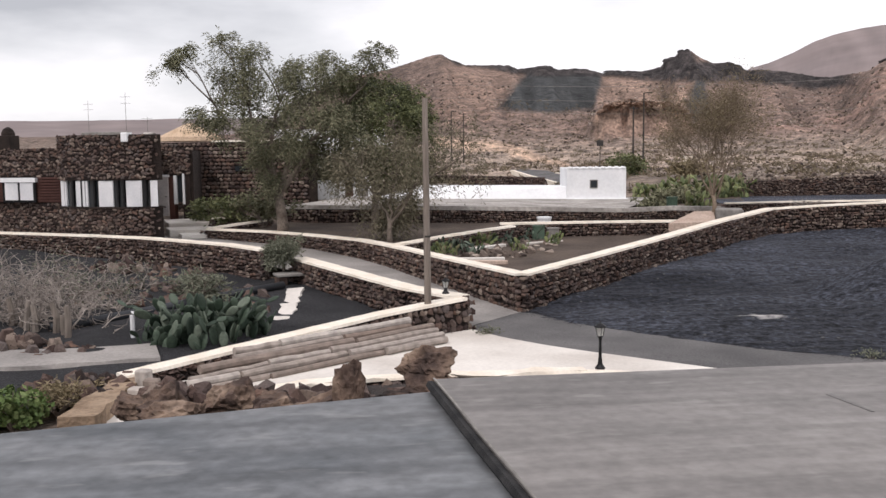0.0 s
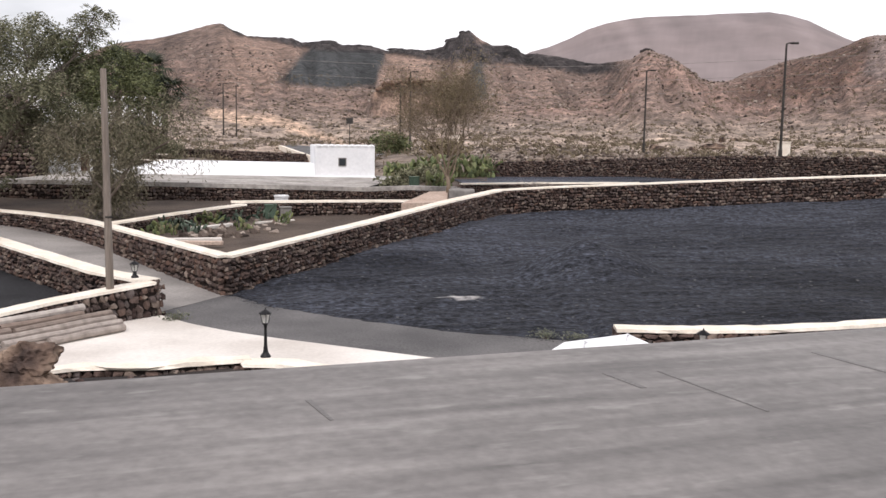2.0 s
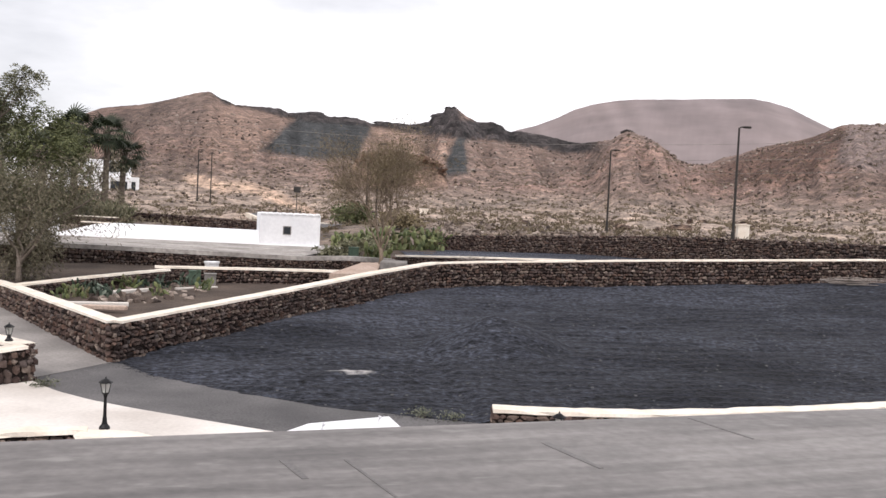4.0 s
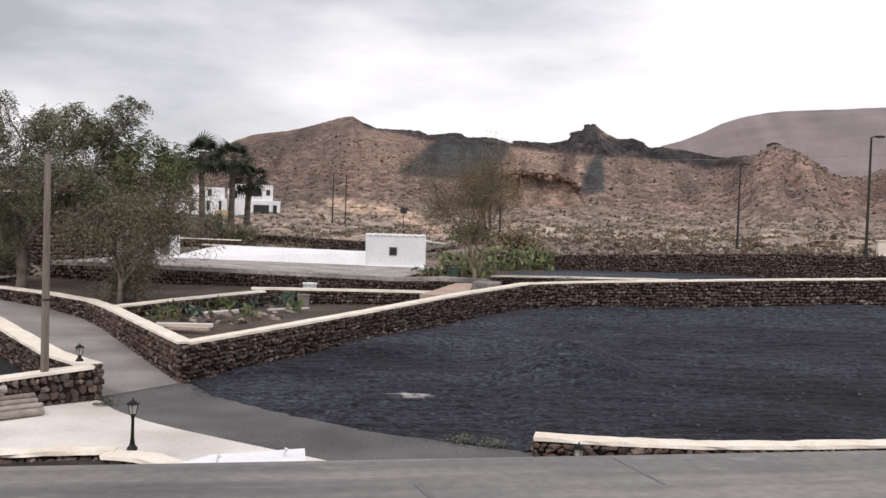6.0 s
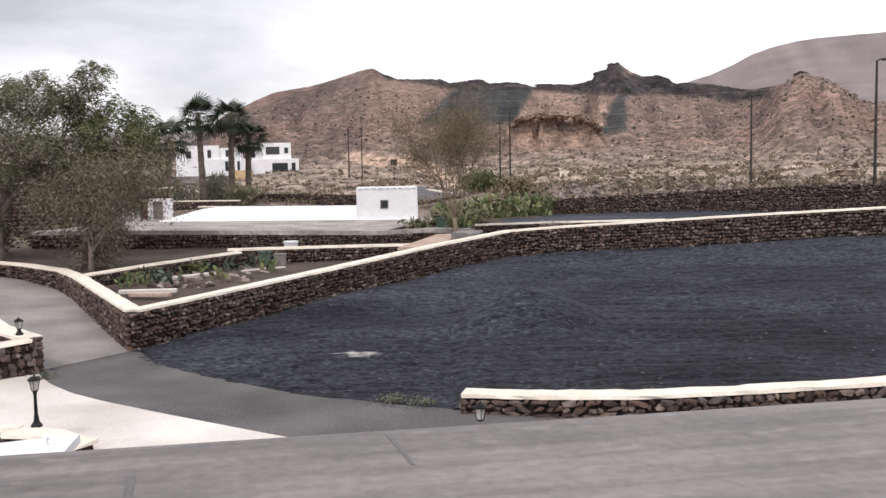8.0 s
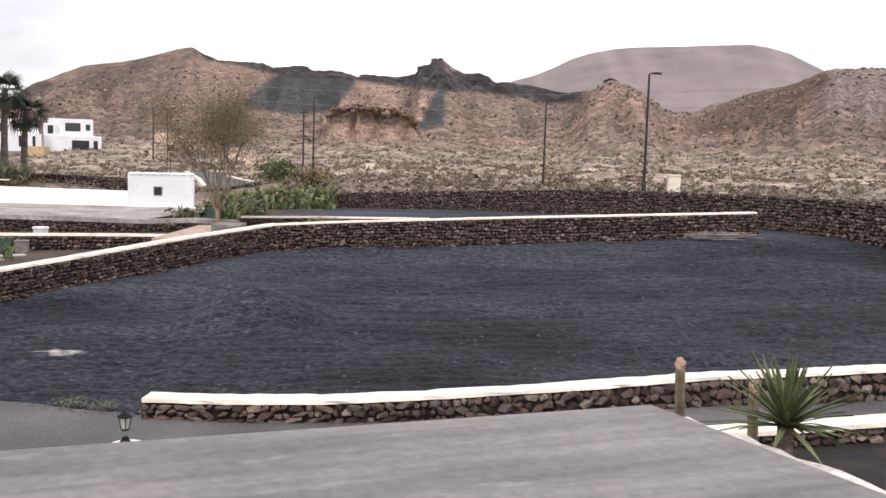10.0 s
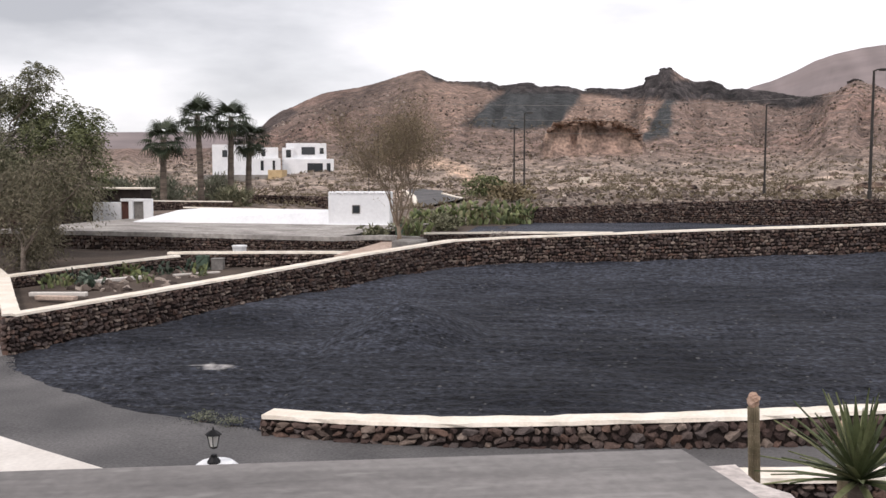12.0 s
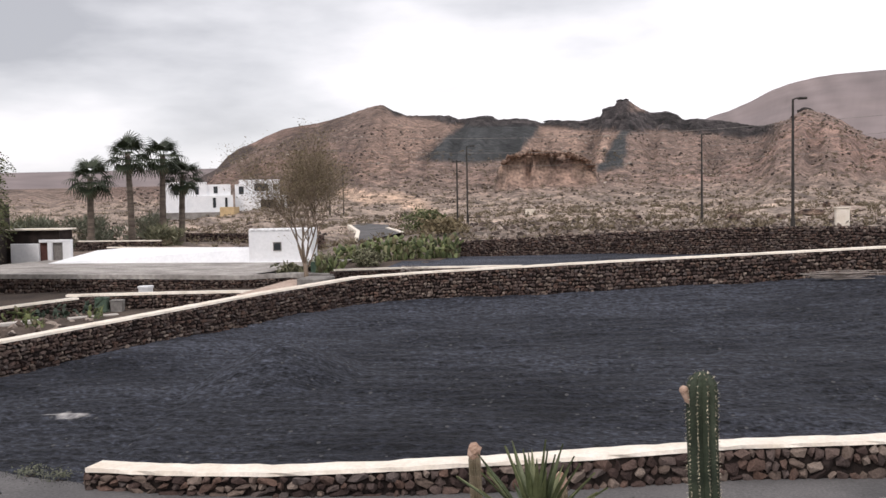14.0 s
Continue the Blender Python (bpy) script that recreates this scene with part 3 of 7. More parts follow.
        # tan cliff, its lit and shaded columns painted as streaks by n3
        if -7.5 < az < 0:
            c = c + (np.array((0.285, 0.198, 0.155)) * (1 + 1.1 * n3 + 0.3 * speck) - c) * within(u, v, CLIFF, 0.25) * 0.85
        if -1 < az < 6:
            c = c + (np.array((0.235, 0.168, 0.138)) * (1 + 0.3 * n3 + 0.3 * speck) - c) * within(u, v, BANK, 0.25) * 0.8
        if 13 < az < 24:
            c = c + (np.array((0.120, 0.072, 0.055)) * (1 + 0.6 * n2 + 0.3 * speck) - c) * within(u, v, SCORIA, 0.35) * 0.8
        if az > 20:
            c = c + (np.array((0.215, 0.170, 0.155)) * (1 + 0.3 * n3) - c) * within(u, v, DUMP, 0.3) * 0.85
        if az < -21.5:
            c = c + (np.array((0.07, 0.056, 0.052)) * (1 + 0.8 * n2 + 0.5 * speck) - c) * within(u, v, OUTCROP, 0.2) * 0.85
        if -13.5 < az < -5:
            c = c + (black * 1.55 * (1 + 0.5 * n3 + 0.3 * speck) - c) * within(u, v, CINDER_LEFT, 0.2)
        if -2.5 < az < 1:
            c = c + (black * 1.6 * (1 + 0.4 * n3) - c) * within(u, v, CINDER_RIGHT, 0.18)
        ec = float(np.interp(az, c_az, c_el))
        k = smooth(-15.2, -14.6, az) * smooth(8.4, 7.0, az) * smooth(ec - 0.12, ec + 0.1, el + 0.4 * j)
        k *= 1 - 0.75 * smooth(-0.7, -0.3, az) * smooth(0.7, 0.3, az) * smooth(5.0, 5.2, el)
        c = c + (np.array((0.046, 0.040, 0.040)) * (1 + 1.3 * max(-0.4, n2) + 0.6 * speck) - c) * k
        if -8 < az < -1.5 and 214 < r < 245:
            et = float(np.interp(az, q_az, q_el))
            k = smooth(-7.7, -7.3, az) * smooth(-1.6, -2.0, az) * smooth(0.6, 1.0, el) * smooth(et + 0.2, et, el)
            c = c + (np.array((0.31, 0.218, 0.175)) * (1 + 0.2 * n3 + 0.3 * speck) - c) * k * 0.9
            # tan rim band, made paler to paint the lit top edge
            c = c + (np.array((0.40, 0.285, 0.215)) * (1 + 0.4 * speck) - c) * smooth(et - 0.26, et - 0.16, el) * smooth(-7.7, -7.3, az) * smooth(-1.6, -2.0, az) * 0.85
        track = ((-16.6, 0.7), (-15.1, 0.35), (-13.6, 0.42), (-12.2, -0.1), (-11.2, -0.8))
        best = 9.0
        for (a0, b0), (a1, b1) in zip(track, track[1:]):
            t = min(1.0, max(0.0, ((az - a0) * 0.25 * (a1 - a0) + (el - b0) * (b1 - b0)) / ((a1 - a0) ** 2 * 0.25 + (b1 - b0) ** 2)))
            best = min(best, math.hypot((az - a0 - t * (a1 - a0)) * 0.5, el - b0 - t * (b1 - b0)))
        k = smooth(0.40, 0.22, best + 0.06 * n2)
        c = c + (np.array((0.55, 0.40, 0.30)) - c) * k * 0.9
        c = c * (1 - 0.4 * smooth(118, 92, r))
    elif r <= 100:
        c = c * 0.6
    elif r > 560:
        # far dome: pale soil with the air's haze put into the colour
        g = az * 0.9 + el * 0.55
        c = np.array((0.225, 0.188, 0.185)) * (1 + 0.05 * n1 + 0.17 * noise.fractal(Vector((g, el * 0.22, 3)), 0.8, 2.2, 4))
    return z, np.maximum(c, 0.012)


def build_land():
    """Rows run from the viewpoint outwards, one of them along the very ridge."""
    azs = list(np.arange(-180, -62, 6.0)) + list(np.arange(-60, -30, 0.8)) + list(np.arange(-30, -25, 0.25)) + list(np.arange(-25, 25.9, 0.115)) + list(np.arange(26, 30, 0.4)) + list(np.arange(30, 60, 1.5)) + list(np.arange(62, 180, 6.0))
    near = [0.01, 5, 12, 20, 28, 36, 44] + list(np.arange(50, 105, 3.0))
    up = [k / 128 for k in range(129)]
    far = [560, 605] + list(np.arange(650, 1500, 50.0)) + [1500, 1600, 1800, 2300, 3200, 4600]
    count = len(near) + len(up) + 2 + len(far)
    verts, cols, n = [], [], len(azs)
    for i in range(count):
        for az in azs:
            R = ridge_range(az)
            k = i - len(near)
            if k < 0:
                r = near[i]
            elif k < len(up):
                r = 105 + (R - 105) * up[k]
            elif k < len(up) + 2:
                r = R + 12 + 28 * (k - len(up))
            else:
                r = far[k - len(up) - 2]
            z, c = land(az, r)
            a = radians(az)
            verts.append((C.x + r * math.sin(a), C.y + r * math.cos(a), z))
            cols.append((*c, 1.0))
    faces = [(i * n + k, i * n + (k + 1) % n, (i + 1) * n + (k + 1) % n, (i + 1) * n + k) for i in range(count - 1) for k in range(n)]
    me = bpy.data.meshes.new("ground")
    me.from_pydata(verts, [], faces)
    at = me.color_attributes.new("soil", "FLOAT_COLOR", "POINT")
    at.data.foreach_set("color", np.array(cols, dtype=np.float32).ravel())
    for p in me.polygons:
        p.use_smooth = True
    if me.polygons[len(faces) // 2].normal.z < 0:
        me.flip_normals()
    me.materials.append(M_LAND)
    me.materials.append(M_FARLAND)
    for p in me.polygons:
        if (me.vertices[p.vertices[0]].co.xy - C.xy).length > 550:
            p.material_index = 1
    tagged(part("ground", me, None), "brown stony volcanic hillside with black cinder slopes and rust soil", "hillside", kind="structure")


build_land()

# ---- surfaces near by ----
NEAR = [(3.75, 19.15, 0.03, -0.36), (5.3, 19.15, 0.03, -0.38), (7.2, 19.4, 0.03, -0.42), (9.1, 19.95, 0.04, -0.48), (12.2, 21.1, 0.04, -0.56), (15.3, 22.45, 0.04, -0.64), (18.3, 23.3, 0.04, -0.7), (28, 26.6, 0.08, -0.8)]
F_CORNER, F_BEND, F_END = (-6.4, 24.7), (1.96, 41.3), (22.5, 42.2)


def field_relief(x, y):
    d2 = (x - 4.1) ** 2 + (y - 27.4) ** 2
    z = 1.0 * max(0, 1 - math.sqrt(d2) / 2.3)
    z += 0.10 * noise.noise(Vector((x * 0.25, y * 0.3, 2)))
    w = y - 0.24 * x + 1.5 * noise.noise(Vector((x * 0.1, y * 0.1, 7)))
    z += 0.032 * math.sin(w * 2 * math.pi / 0.6) * (0.6 + noise.noise(Vector((x * 0.3, y * 0.6, 1))))
    z += 0.05 * noise.noise(Vector((x * 0.55, y * 1.6, 4))) + 0.03 * noise.noise(Vector((x * 1.3, y * 4.0, 8)))
    return z


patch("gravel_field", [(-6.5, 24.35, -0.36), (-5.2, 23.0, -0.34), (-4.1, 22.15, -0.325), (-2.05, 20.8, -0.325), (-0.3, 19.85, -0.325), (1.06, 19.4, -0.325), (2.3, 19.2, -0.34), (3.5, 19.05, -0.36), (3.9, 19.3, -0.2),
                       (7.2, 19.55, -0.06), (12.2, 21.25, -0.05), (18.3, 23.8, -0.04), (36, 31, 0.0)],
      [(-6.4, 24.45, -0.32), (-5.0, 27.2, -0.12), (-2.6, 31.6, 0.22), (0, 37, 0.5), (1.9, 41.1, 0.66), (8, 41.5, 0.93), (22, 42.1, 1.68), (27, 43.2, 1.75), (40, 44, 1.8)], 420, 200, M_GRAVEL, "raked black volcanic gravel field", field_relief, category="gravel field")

patch("road", [(-7.45, 21.9, -0.4), (-6.2, 20.3, -0.34), (-5.0, 19.3, -0.3), (-3.8, 18.6, -0.28), (-2.1, 17.8, -0.27), (0.3, 16.8, -0.28), (2.4, 16.0, -0.3), (5.0, 15.6, -0.33), (9, 16.4, -0.42), (12, 17.6, -0.52), (18, 19.6, -0.65), (30, 24, -0.8)],
      [(-6.3, 24.6, -0.36), (-4.9, 22.9, -0.33), (-4.0, 22.25, -0.31), (-2.0, 20.95, -0.31), (-0.2, 20.0, -0.31), (1.1, 19.6, -0.31), (3.5, 19.3, -0.35), (7.2, 19.4, -0.40), (12.2, 21.1, -0.55), (18.3, 23.6, -0.69), (28, 27.6, -0.8)], 80, 12, M_ASPHALT, "worn grey asphalt lane")
patch("driveway", [(-7.45, 21.95, -0.392), (-9.5, 23.6, -0.33), (-12.5, 26.6, -0.15), (-15.0, 29.0, 0.05), (-18.5, 31, 0.3), (-24, 33.5, 0.6), (-32, 35, 0.7)],
      [(-6.25, 24.65, -0.352), (-9, 28, -0.2), (-12.4, 31.8, 0.0), (-14.5, 33.8, 0.12), (-17, 35.3, 0.3), (-22.4, 36.6, 0.6), (-32, 38.5, 0.7)], 50, 10, M_CONCRETE, "smooth pale grey concrete driveway")
patch("court", [(-7.5, 21.8, -0.385), (-6.2, 20.35, -0.33), (-5.0, 19.35, -0.285), (-3.8, 18.65, -0.265), (-2.1, 17.85, -0.255), (0.3, 16.85, -0.265), (2.4, 16.05, -0.285), (5.0, 15.7, -0.31)],
      [(-8.0, 20.8, -0.4), (-10, 17.2, -0.34), (-12.6, 13.2, -0.3), (-12, 11, -0.3), (-9, 11, -0.3), (-5, 13, -0.3), (0, 13.5, -0.3), (5, 13.8, -0.31)], 40, 10, M_COURT, "pale sun-bleached concrete court")
patch("black_garden", [(-7.9, 21.6, -0.38), (-9.9, 18.5, -0.3), (-12.8, 14.1, -0.3), (-13.5, 12, -0.35), (-14, 8, -0.4)], [(-8.2, 22.2, -0.38), (-14.8, 28.1, -0.15), (-20, 29.9, 0.05), (-31, 33.2, 0.35), (-44, 34, 0.5)], 60, 30, M_BLACKBED, "black gravel garden bed", lambda x, y: 0.12 * noise.noise(Vector((x * 0.5, y * 0.5, 3))), category="garden bed")
patch("terrace_bed", [(-6.5, 25.0, 0.3), (-4.6, 28.6, 0.4), (-1.9, 34, 0.55), (0.1, 38.2, 0.72), (0.2, 39.4, 0.78)], [(-6.7, 25.2, 0.3), (-12.3, 31.9, 0.36), (-11.1, 34.2, 0.42), (-9.2, 38.1, 0.55), (-1.2, 39.5, 0.75)], 40, 24, M_SOIL, "brown soil bed inside the terrace walls", lambda x, y: 0.06 * noise.noise(Vector((x * 0.7, y * 0.7, 3))), category="garden bed")
patch("upper_terrace", [(-12.4, 32.2, 0.72), (-14.3, 34.0, 0.76), (-16.8, 35.5, 0.8), (-22.6, 36.8, 0.95)], [(-12.2, 32.8, 0.74), (-11.4, 37, 0.85), (-12, 43.2, 0.9), (-24, 43.5, 0.95)], 40, 24, M_SOIL, "brown bare soil terrace", lambda x, y: 0.06 * noise.noise(Vector((x * 0.5, y * 0.5, 3))))
patch("upper_terrace_end", [(-12.3, 32.2, 0.73), (-11.0, 34.6, 0.84), (-9.5, 37.3, 0.9), (-9.1, 38.5, 0.94), (-5.4, 39.5, 0.98), (-1.0, 39.9, 1.02)], [(-12.6, 33, 0.73), (-12.5, 38, 0.85), (-12.2, 43.1, 0.89), (-8, 43.8, 0.93), (-4, 44.6, 1.0), (-0.5, 44, 1.05)], 40, 16, M_SOIL, "brown bare soil terrace", lambda x, y: 0.04 * noise.noise(Vector((x * 0.5, y * 0.5, 3))))
patch("rear_yard", [(-4.2, 44.7, 1.1), (-2, 44.8, 1.15), (0.2, 43.6, 1.3), (1.5, 44.0, 1.45)], [(-5, 62, 1.3), (-3, 62, 1.35), (-1, 62, 1.4), (2, 62, 1.4)], 16, 24, M_SOIL, "dark brown yard soil behind the ramp", lambda x, y: 0.12 * noise.noise(Vector((x * 0.5, y * 0.5, 3))))
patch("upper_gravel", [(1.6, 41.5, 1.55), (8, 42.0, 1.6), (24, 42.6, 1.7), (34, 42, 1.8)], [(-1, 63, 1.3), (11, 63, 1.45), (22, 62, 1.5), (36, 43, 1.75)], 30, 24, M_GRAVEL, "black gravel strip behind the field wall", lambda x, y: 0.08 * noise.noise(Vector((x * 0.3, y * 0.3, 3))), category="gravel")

# ---- walls ----
stone_wall("wall_near", NEAR, "low lava stone wall with thick cream cap beside the lane", th=0.5, size=0.25, cap=0.07, seed=3, near=(11, 18), capw=0.56, rough=0.05, lead=0.02)
stone_wall("wall_field", [(-6.4, 24.7, 0.75, -0.36), (-4.7, 27.9, 0.95, -0.1), (-2.6, 31.9, 1.22, 0.18), (-0.3, 36.6, 1.53, 0.44), (1.96, 41.3, 1.74, 0.62), (4.5, 41.6, 1.9, 0.76), (12, 41.9, 2.3, 1.06), (22.5, 42.2, 2.8, 1.66)], "long dark lava stone wall with cream cap round the gravel field", seed=5)
stone_wall("wall_upper", [(-6.4, 24.7, 0.75, -0.36), (-9.3, 28.1, 0.79, -0.2), (-12.5, 31.9, 0.83, 0.0), (-14.3, 33.7, 0.86, 0.1), (-16.8, 35.2, 0.9, 0.28), (-19.3, 36.0, 0.97, 0.4), (-22.6, 36.5, 1.02, 0.55)], "curved lava stone retaining wall with cream cap along the driveway", seed=6)
stone_wall("wall_gate_inner", [(-7.55, 21.75, 0.48, -0.42), (-9.3, 22.9, 0.52, -0.38), (-11.6, 25.1, 0.6, -0.33), (-14.85, 28.3, 0.7, -0.25)], "lava stone wall with wide cream cap at the gate", seed=7, capw=0.62, th=0.5)
stone_wall("wall_gate_outer", [(-7.5, 21.6, 0.48, -0.42), (-9.1, 19.6, 0.34, -0.36), (-11.3, 16.3, 0.08, -0.32), (-12.85, 13.9, -0.1, -0.32)], "sloping lava stone wall with cream cap behind the stacked logs", seed=8)
stone_wall("wall_villa", [(-16.1, 28.2, 0.99, -0.2), (-18.0, 29.4, 1.03, -0.2), (-20.0, 30.3, 1.04, -0.2), (-23, 31.7, 1.04, -0.15), (-25.8, 32.5, 1.03, -0.1), (-31, 33.4, 1.03, 0.0), (-42, 34.5, 1.1, 0.1)], "tall brown stone retaining wall below the villa", seed=9)
stone_wall("wall_bench", [(-12.5, 31.9, 0.84, 0.32), (-11.2, 34.3, 0.98, 0.38), (-9.6, 37.0, 1.1, 0.48), (-8.9, 38.0, 1.15, 0.5)], "low lava stone terrace wall with cream cap", seed=10, th=0.35)
stone_wall("wall_bench_back", [(-9.5, 38.25, 1.24, 0.5), (-5.4, 39.3, 1.27, 0.6), (-1.2, 39.7, 1.32, 0.7)], "low lava stone terrace wall with raised cream cap", seed=15, th=0.35, cap=0.09)
stone_wall("wall_platform", [(-21.1, 42.0, 1.80, 0.72), (-16.5, 42.4, 1.77, 0.8), (-12.2, 42.9, 1.72, 0.88), (-8.1, 43.6, 1.64, 0.95), (-4.3, 44.3, 1.56, 1.0), (-2.2, 44.4, 1.66, 1.0), (0.2, 43.2, 1.7, 1.0)], "dark stone platform wall with grey edge", seed=11, cap=0.2, cap_mat=M_SCREED, parts=200)
stone_wall("wall_path", [(0.2, 43.4, 1.88, 1.45), (3, 43.9, 1.93, 1.5), (5.5, 43.6, 1.99, 1.5), (8.5, 42.6, 2.1, 1.5)], "low pale capped wall behind the field wall", seed=12, th=0.3, parts=80)
stone_wall("wall_back", [(1.2, 62, 2.25, 1.2), (11, 62, 2.72, 1.45), (18, 61, 3.0, 1.5), (21.4, 60, 3.06, 1.5), (23.8, 56, 3.16, 1.45), (25.2, 51, 3.26, 1.44), (26.6, 43, 3.38, 1.65), (30, 36, 3.4, 1.5), (36, 28, 3.4, 1.0)], "long dark stone boundary wall below the hillside", seed=13, cap=0, size=0.2, parts=300, near=(18, 60))
stone_wall("wall_far", [(-30, 80, 2.55, 0.9), (-19, 80, 2.36, 0.9), (-13.0, 79.5, 2.2, 0.9)], "dark stone wall behind the palms", seed=14, cap=0, size=0.24, parts=60)

# ---- flat roof in front ----
RX = Vector((0.9366, 0.3503, 0)).normalized()
RY = Vector((-RX.y, RX.x, 0))
RDIR = Vector((0.5, -1, 0)).normalized()
JDIR = Vector((0.47, -1, 0)).normalized()
r_corner, r_seam = Vector((11.46, 10.5, 2.36)), Vector((-4.0, 4.72, 2.36))


def slab(name, a, b, depth, dirn, th, mat, label, edge):
    """A roof slab from its eaves a to b; dirn and edge: the ways its sides at b and a run back."""
    bm = bmesh.new()
    pts = [a, b, b + dirn * depth, a + edge * depth]
    top = [bm.verts.new(p) for p in pts]
    low = [bm.verts.new(p - Vector((0, 0, th))) for p in pts]
    bm.faces.new(top)
    bm.faces.new(low[::-1])
    for i in range(4):
        bm.faces.new((top[i], low[i], low[(i + 1) % 4], top[(i + 1) % 4]))
    bmesh.ops.subdivide_edges(bm, edges=bm.edges[:], cuts=1)
    return tagged(part(name, bm, mat), label, "flat roof", kind="structure")


slab("roof_main", r_seam, r_corner, 7.3, RDIR, 0.22, M_ROOF, "weathered grey flat roof membrane", JDIR)
l_seam = r_seam + JDIR * 0.02 - Vector((0, 0, 0.1))
slab("roof_side", l_seam + Vector((-7.5, -4.9, 0)), l_seam, 7.0, JDIR, 0.18, M_ROOF_B, "blue-grey lower flat roof with worn patches", RDIR)
# a pale bead, and below it a black tube added as the joint's shadow line
for nm, dz, out, rad, mat, lab in (("roof_joint", 0.004, 0.0, 0.010, M_GREY, "pale mortar bead along the roof joint"), ("roof_gasket", -0.05, -0.03, 0.042, M_ROOF_EDGE, "black strip that stands for the shadow under the roof joint")):
    bm = bmesh.new()
    tube(bm, [r_seam + RX * out + JDIR * k + Vector((0, 0, dz + 0.004 * math.sin(k * 3))) for k in np.linspace(0, 6.9, 24)], [rad] * 24, 6)
    tagged(part(nm, bm, mat), lab, "roof joint", kind="structure")

# lap joints and a repair patch on the roof
for x, y, l, w in ((3.50, 6.72, 0.8, 0.045), (5.04, 8.0, 0.85, 0.03), (-0.87, 4.82, 0.52, 0.03), (1.90, 5.9, 1.25, 0.02), (1.45, 5.8, 0.5, 0.05)):
    d = RDIR * l
    s = RX * w * 0.8
    bm = bmesh.new()
    a = Vector((x, y, 2.361))
    vs = [bm.verts.new(q) for q in (a - s, a + s, a + d + s * 0.6, a + d - s * 0.6)]
    up = [bm.verts.new(v.co + Vector((0, 0, 0.003))) for v in vs]
    bm.faces.new(up)
    for i in range(4):
        bm.faces.new((vs[i], vs[(i + 1) % 4], up[(i + 1) % 4], up[i]))
    tagged(part("roof_lap", bm, M_LAP), "dark lap joint in the roof membrane", "roof joint", "roof laps", kind="structure")

# ---- more materials ----
M_WOODPOLE = material("weathered_pole_wood", [(0.15, 0.125, 0.105), (0.27, 0.235, 0.205)], 1.2, 0.9, 0.5, 20, stretch=(1, 1, 0.08))
M_LOG = material("grey_log_wood", [(0.17, 0.125, 0.10), (0.37, 0.33, 0.30), (0.24, 0.195, 0.165), (0.44, 0.40, 0.365), (0.20, 0.16, 0.135), (0.33, 0.295, 0.265)], 1.0, 0.95, 0.25, 5, vary="object", stain=0.05)
M_IRON = material("black_cast_iron", [(0.012, 0.012, 0.013), (0.03, 0.03, 0.032)], 6, 0.5, 0.1, metal=0.6)
M_STEEL = material("dark_painted_steel", [(0.035, 0.032, 0.03), (0.06, 0.055, 0.05)], 2, 0.6, 0.1, metal=0.3)
M_BARK = material("grey_bark", [(0.10, 0.08, 0.065), (0.22, 0.185, 0.155)], 2, 0.95, 0.7, 8)
M_PALMBARK = material("palm_bark", [(0.10, 0.08, 0.065), (0.20, 0.165, 0.135)], 1.5, 0.95, 0.8, 9, stretch=(0.4, 0.4, 3))
M_LEAF = material("tree_leaves", [(0.058, 0.070, 0.034), (0.115, 0.130, 0.058), (0.175, 0.185, 0.085)], 1, 0.7, 0, vary="island")
M_LEAF_DUSTY = material("dusty_tree_leaves", [(0.085, 0.088, 0.056), (0.160, 0.163, 0.096), (0.25, 0.24, 0.16)], 1, 0.8, 0, vary="island")
M_LEAF_DRY = material("dry_olive_leaves", [(0.13, 0.105, 0.06), (0.19, 0.155, 0.09), (0.27, 0.22, 0.14)], 1, 0.85, 0, vary="island")
M_LEAF_DROOP = material("brownish_drooping_leaves", [(0.085, 0.078, 0.052), (0.15, 0.135, 0.09), (0.23, 0.205, 0.145)], 1, 0.85, 0, vary="island")
M_PALM = material("palm_fronds", [(0.018, 0.026, 0.013), (0.040, 0.053, 0.026)], 1.5, 0.6, 0)
M_PALMDRY = material("dead_palm_fronds", [(0.11, 0.085, 0.05), (0.18, 0.14, 0.09)], 1.5, 0.9, 0)
M_PEAR = material("prickly_pear_skin", [(0.012, 0.022, 0.014), (0.030, 0.048, 0.032), (0.062, 0.088, 0.062), (0.14, 0.17, 0.13)], 1, 0.6, 0.1, vary="island")
M_CACTUS = material("cactus_skin", [(0.028, 0.038, 0.025), (0.060, 0.076, 0.050)], 6, 0.6, 0.15)
M_CACTUS_DRY = material("tan_cactus_skin", [(0.15, 0.125, 0.08), (0.30, 0.25, 0.175)], 7, 0.85, 0.3)
M_SPINE = material("cactus_spines", [(0.5, 0.45, 0.33), (0.65, 0.6, 0.47)], 5, 0.8, 0)
M_WOOL = material("woolly_cactus_flower", [(0.42, 0.27, 0.19), (0.64, 0.46, 0.36)], 20, 0.95, 0.5)
M_YUCCA = material("yucca_leaves", [(0.045, 0.06, 0.028), (0.10, 0.12, 0.055), (0.21, 0.22, 0.115)], 2, 0.45, 0.1, vary="island")
M_TWIG = material("brown_tree_twigs", [(0.15, 0.115, 0.085), (0.26, 0.205, 0.155)], 2, 0.95, 0)
M_SHRUB = material("grey_dry_twigs", [(0.15, 0.128, 0.113), (0.38, 0.338, 0.305)], 2, 0.95, 0)
M_GREYGREEN = material("grey_green_leaves", [(0.09, 0.10, 0.07), (0.16, 0.17, 0.12), (0.22, 0.22, 0.17)], 2, 0.85, 0, vary="island")
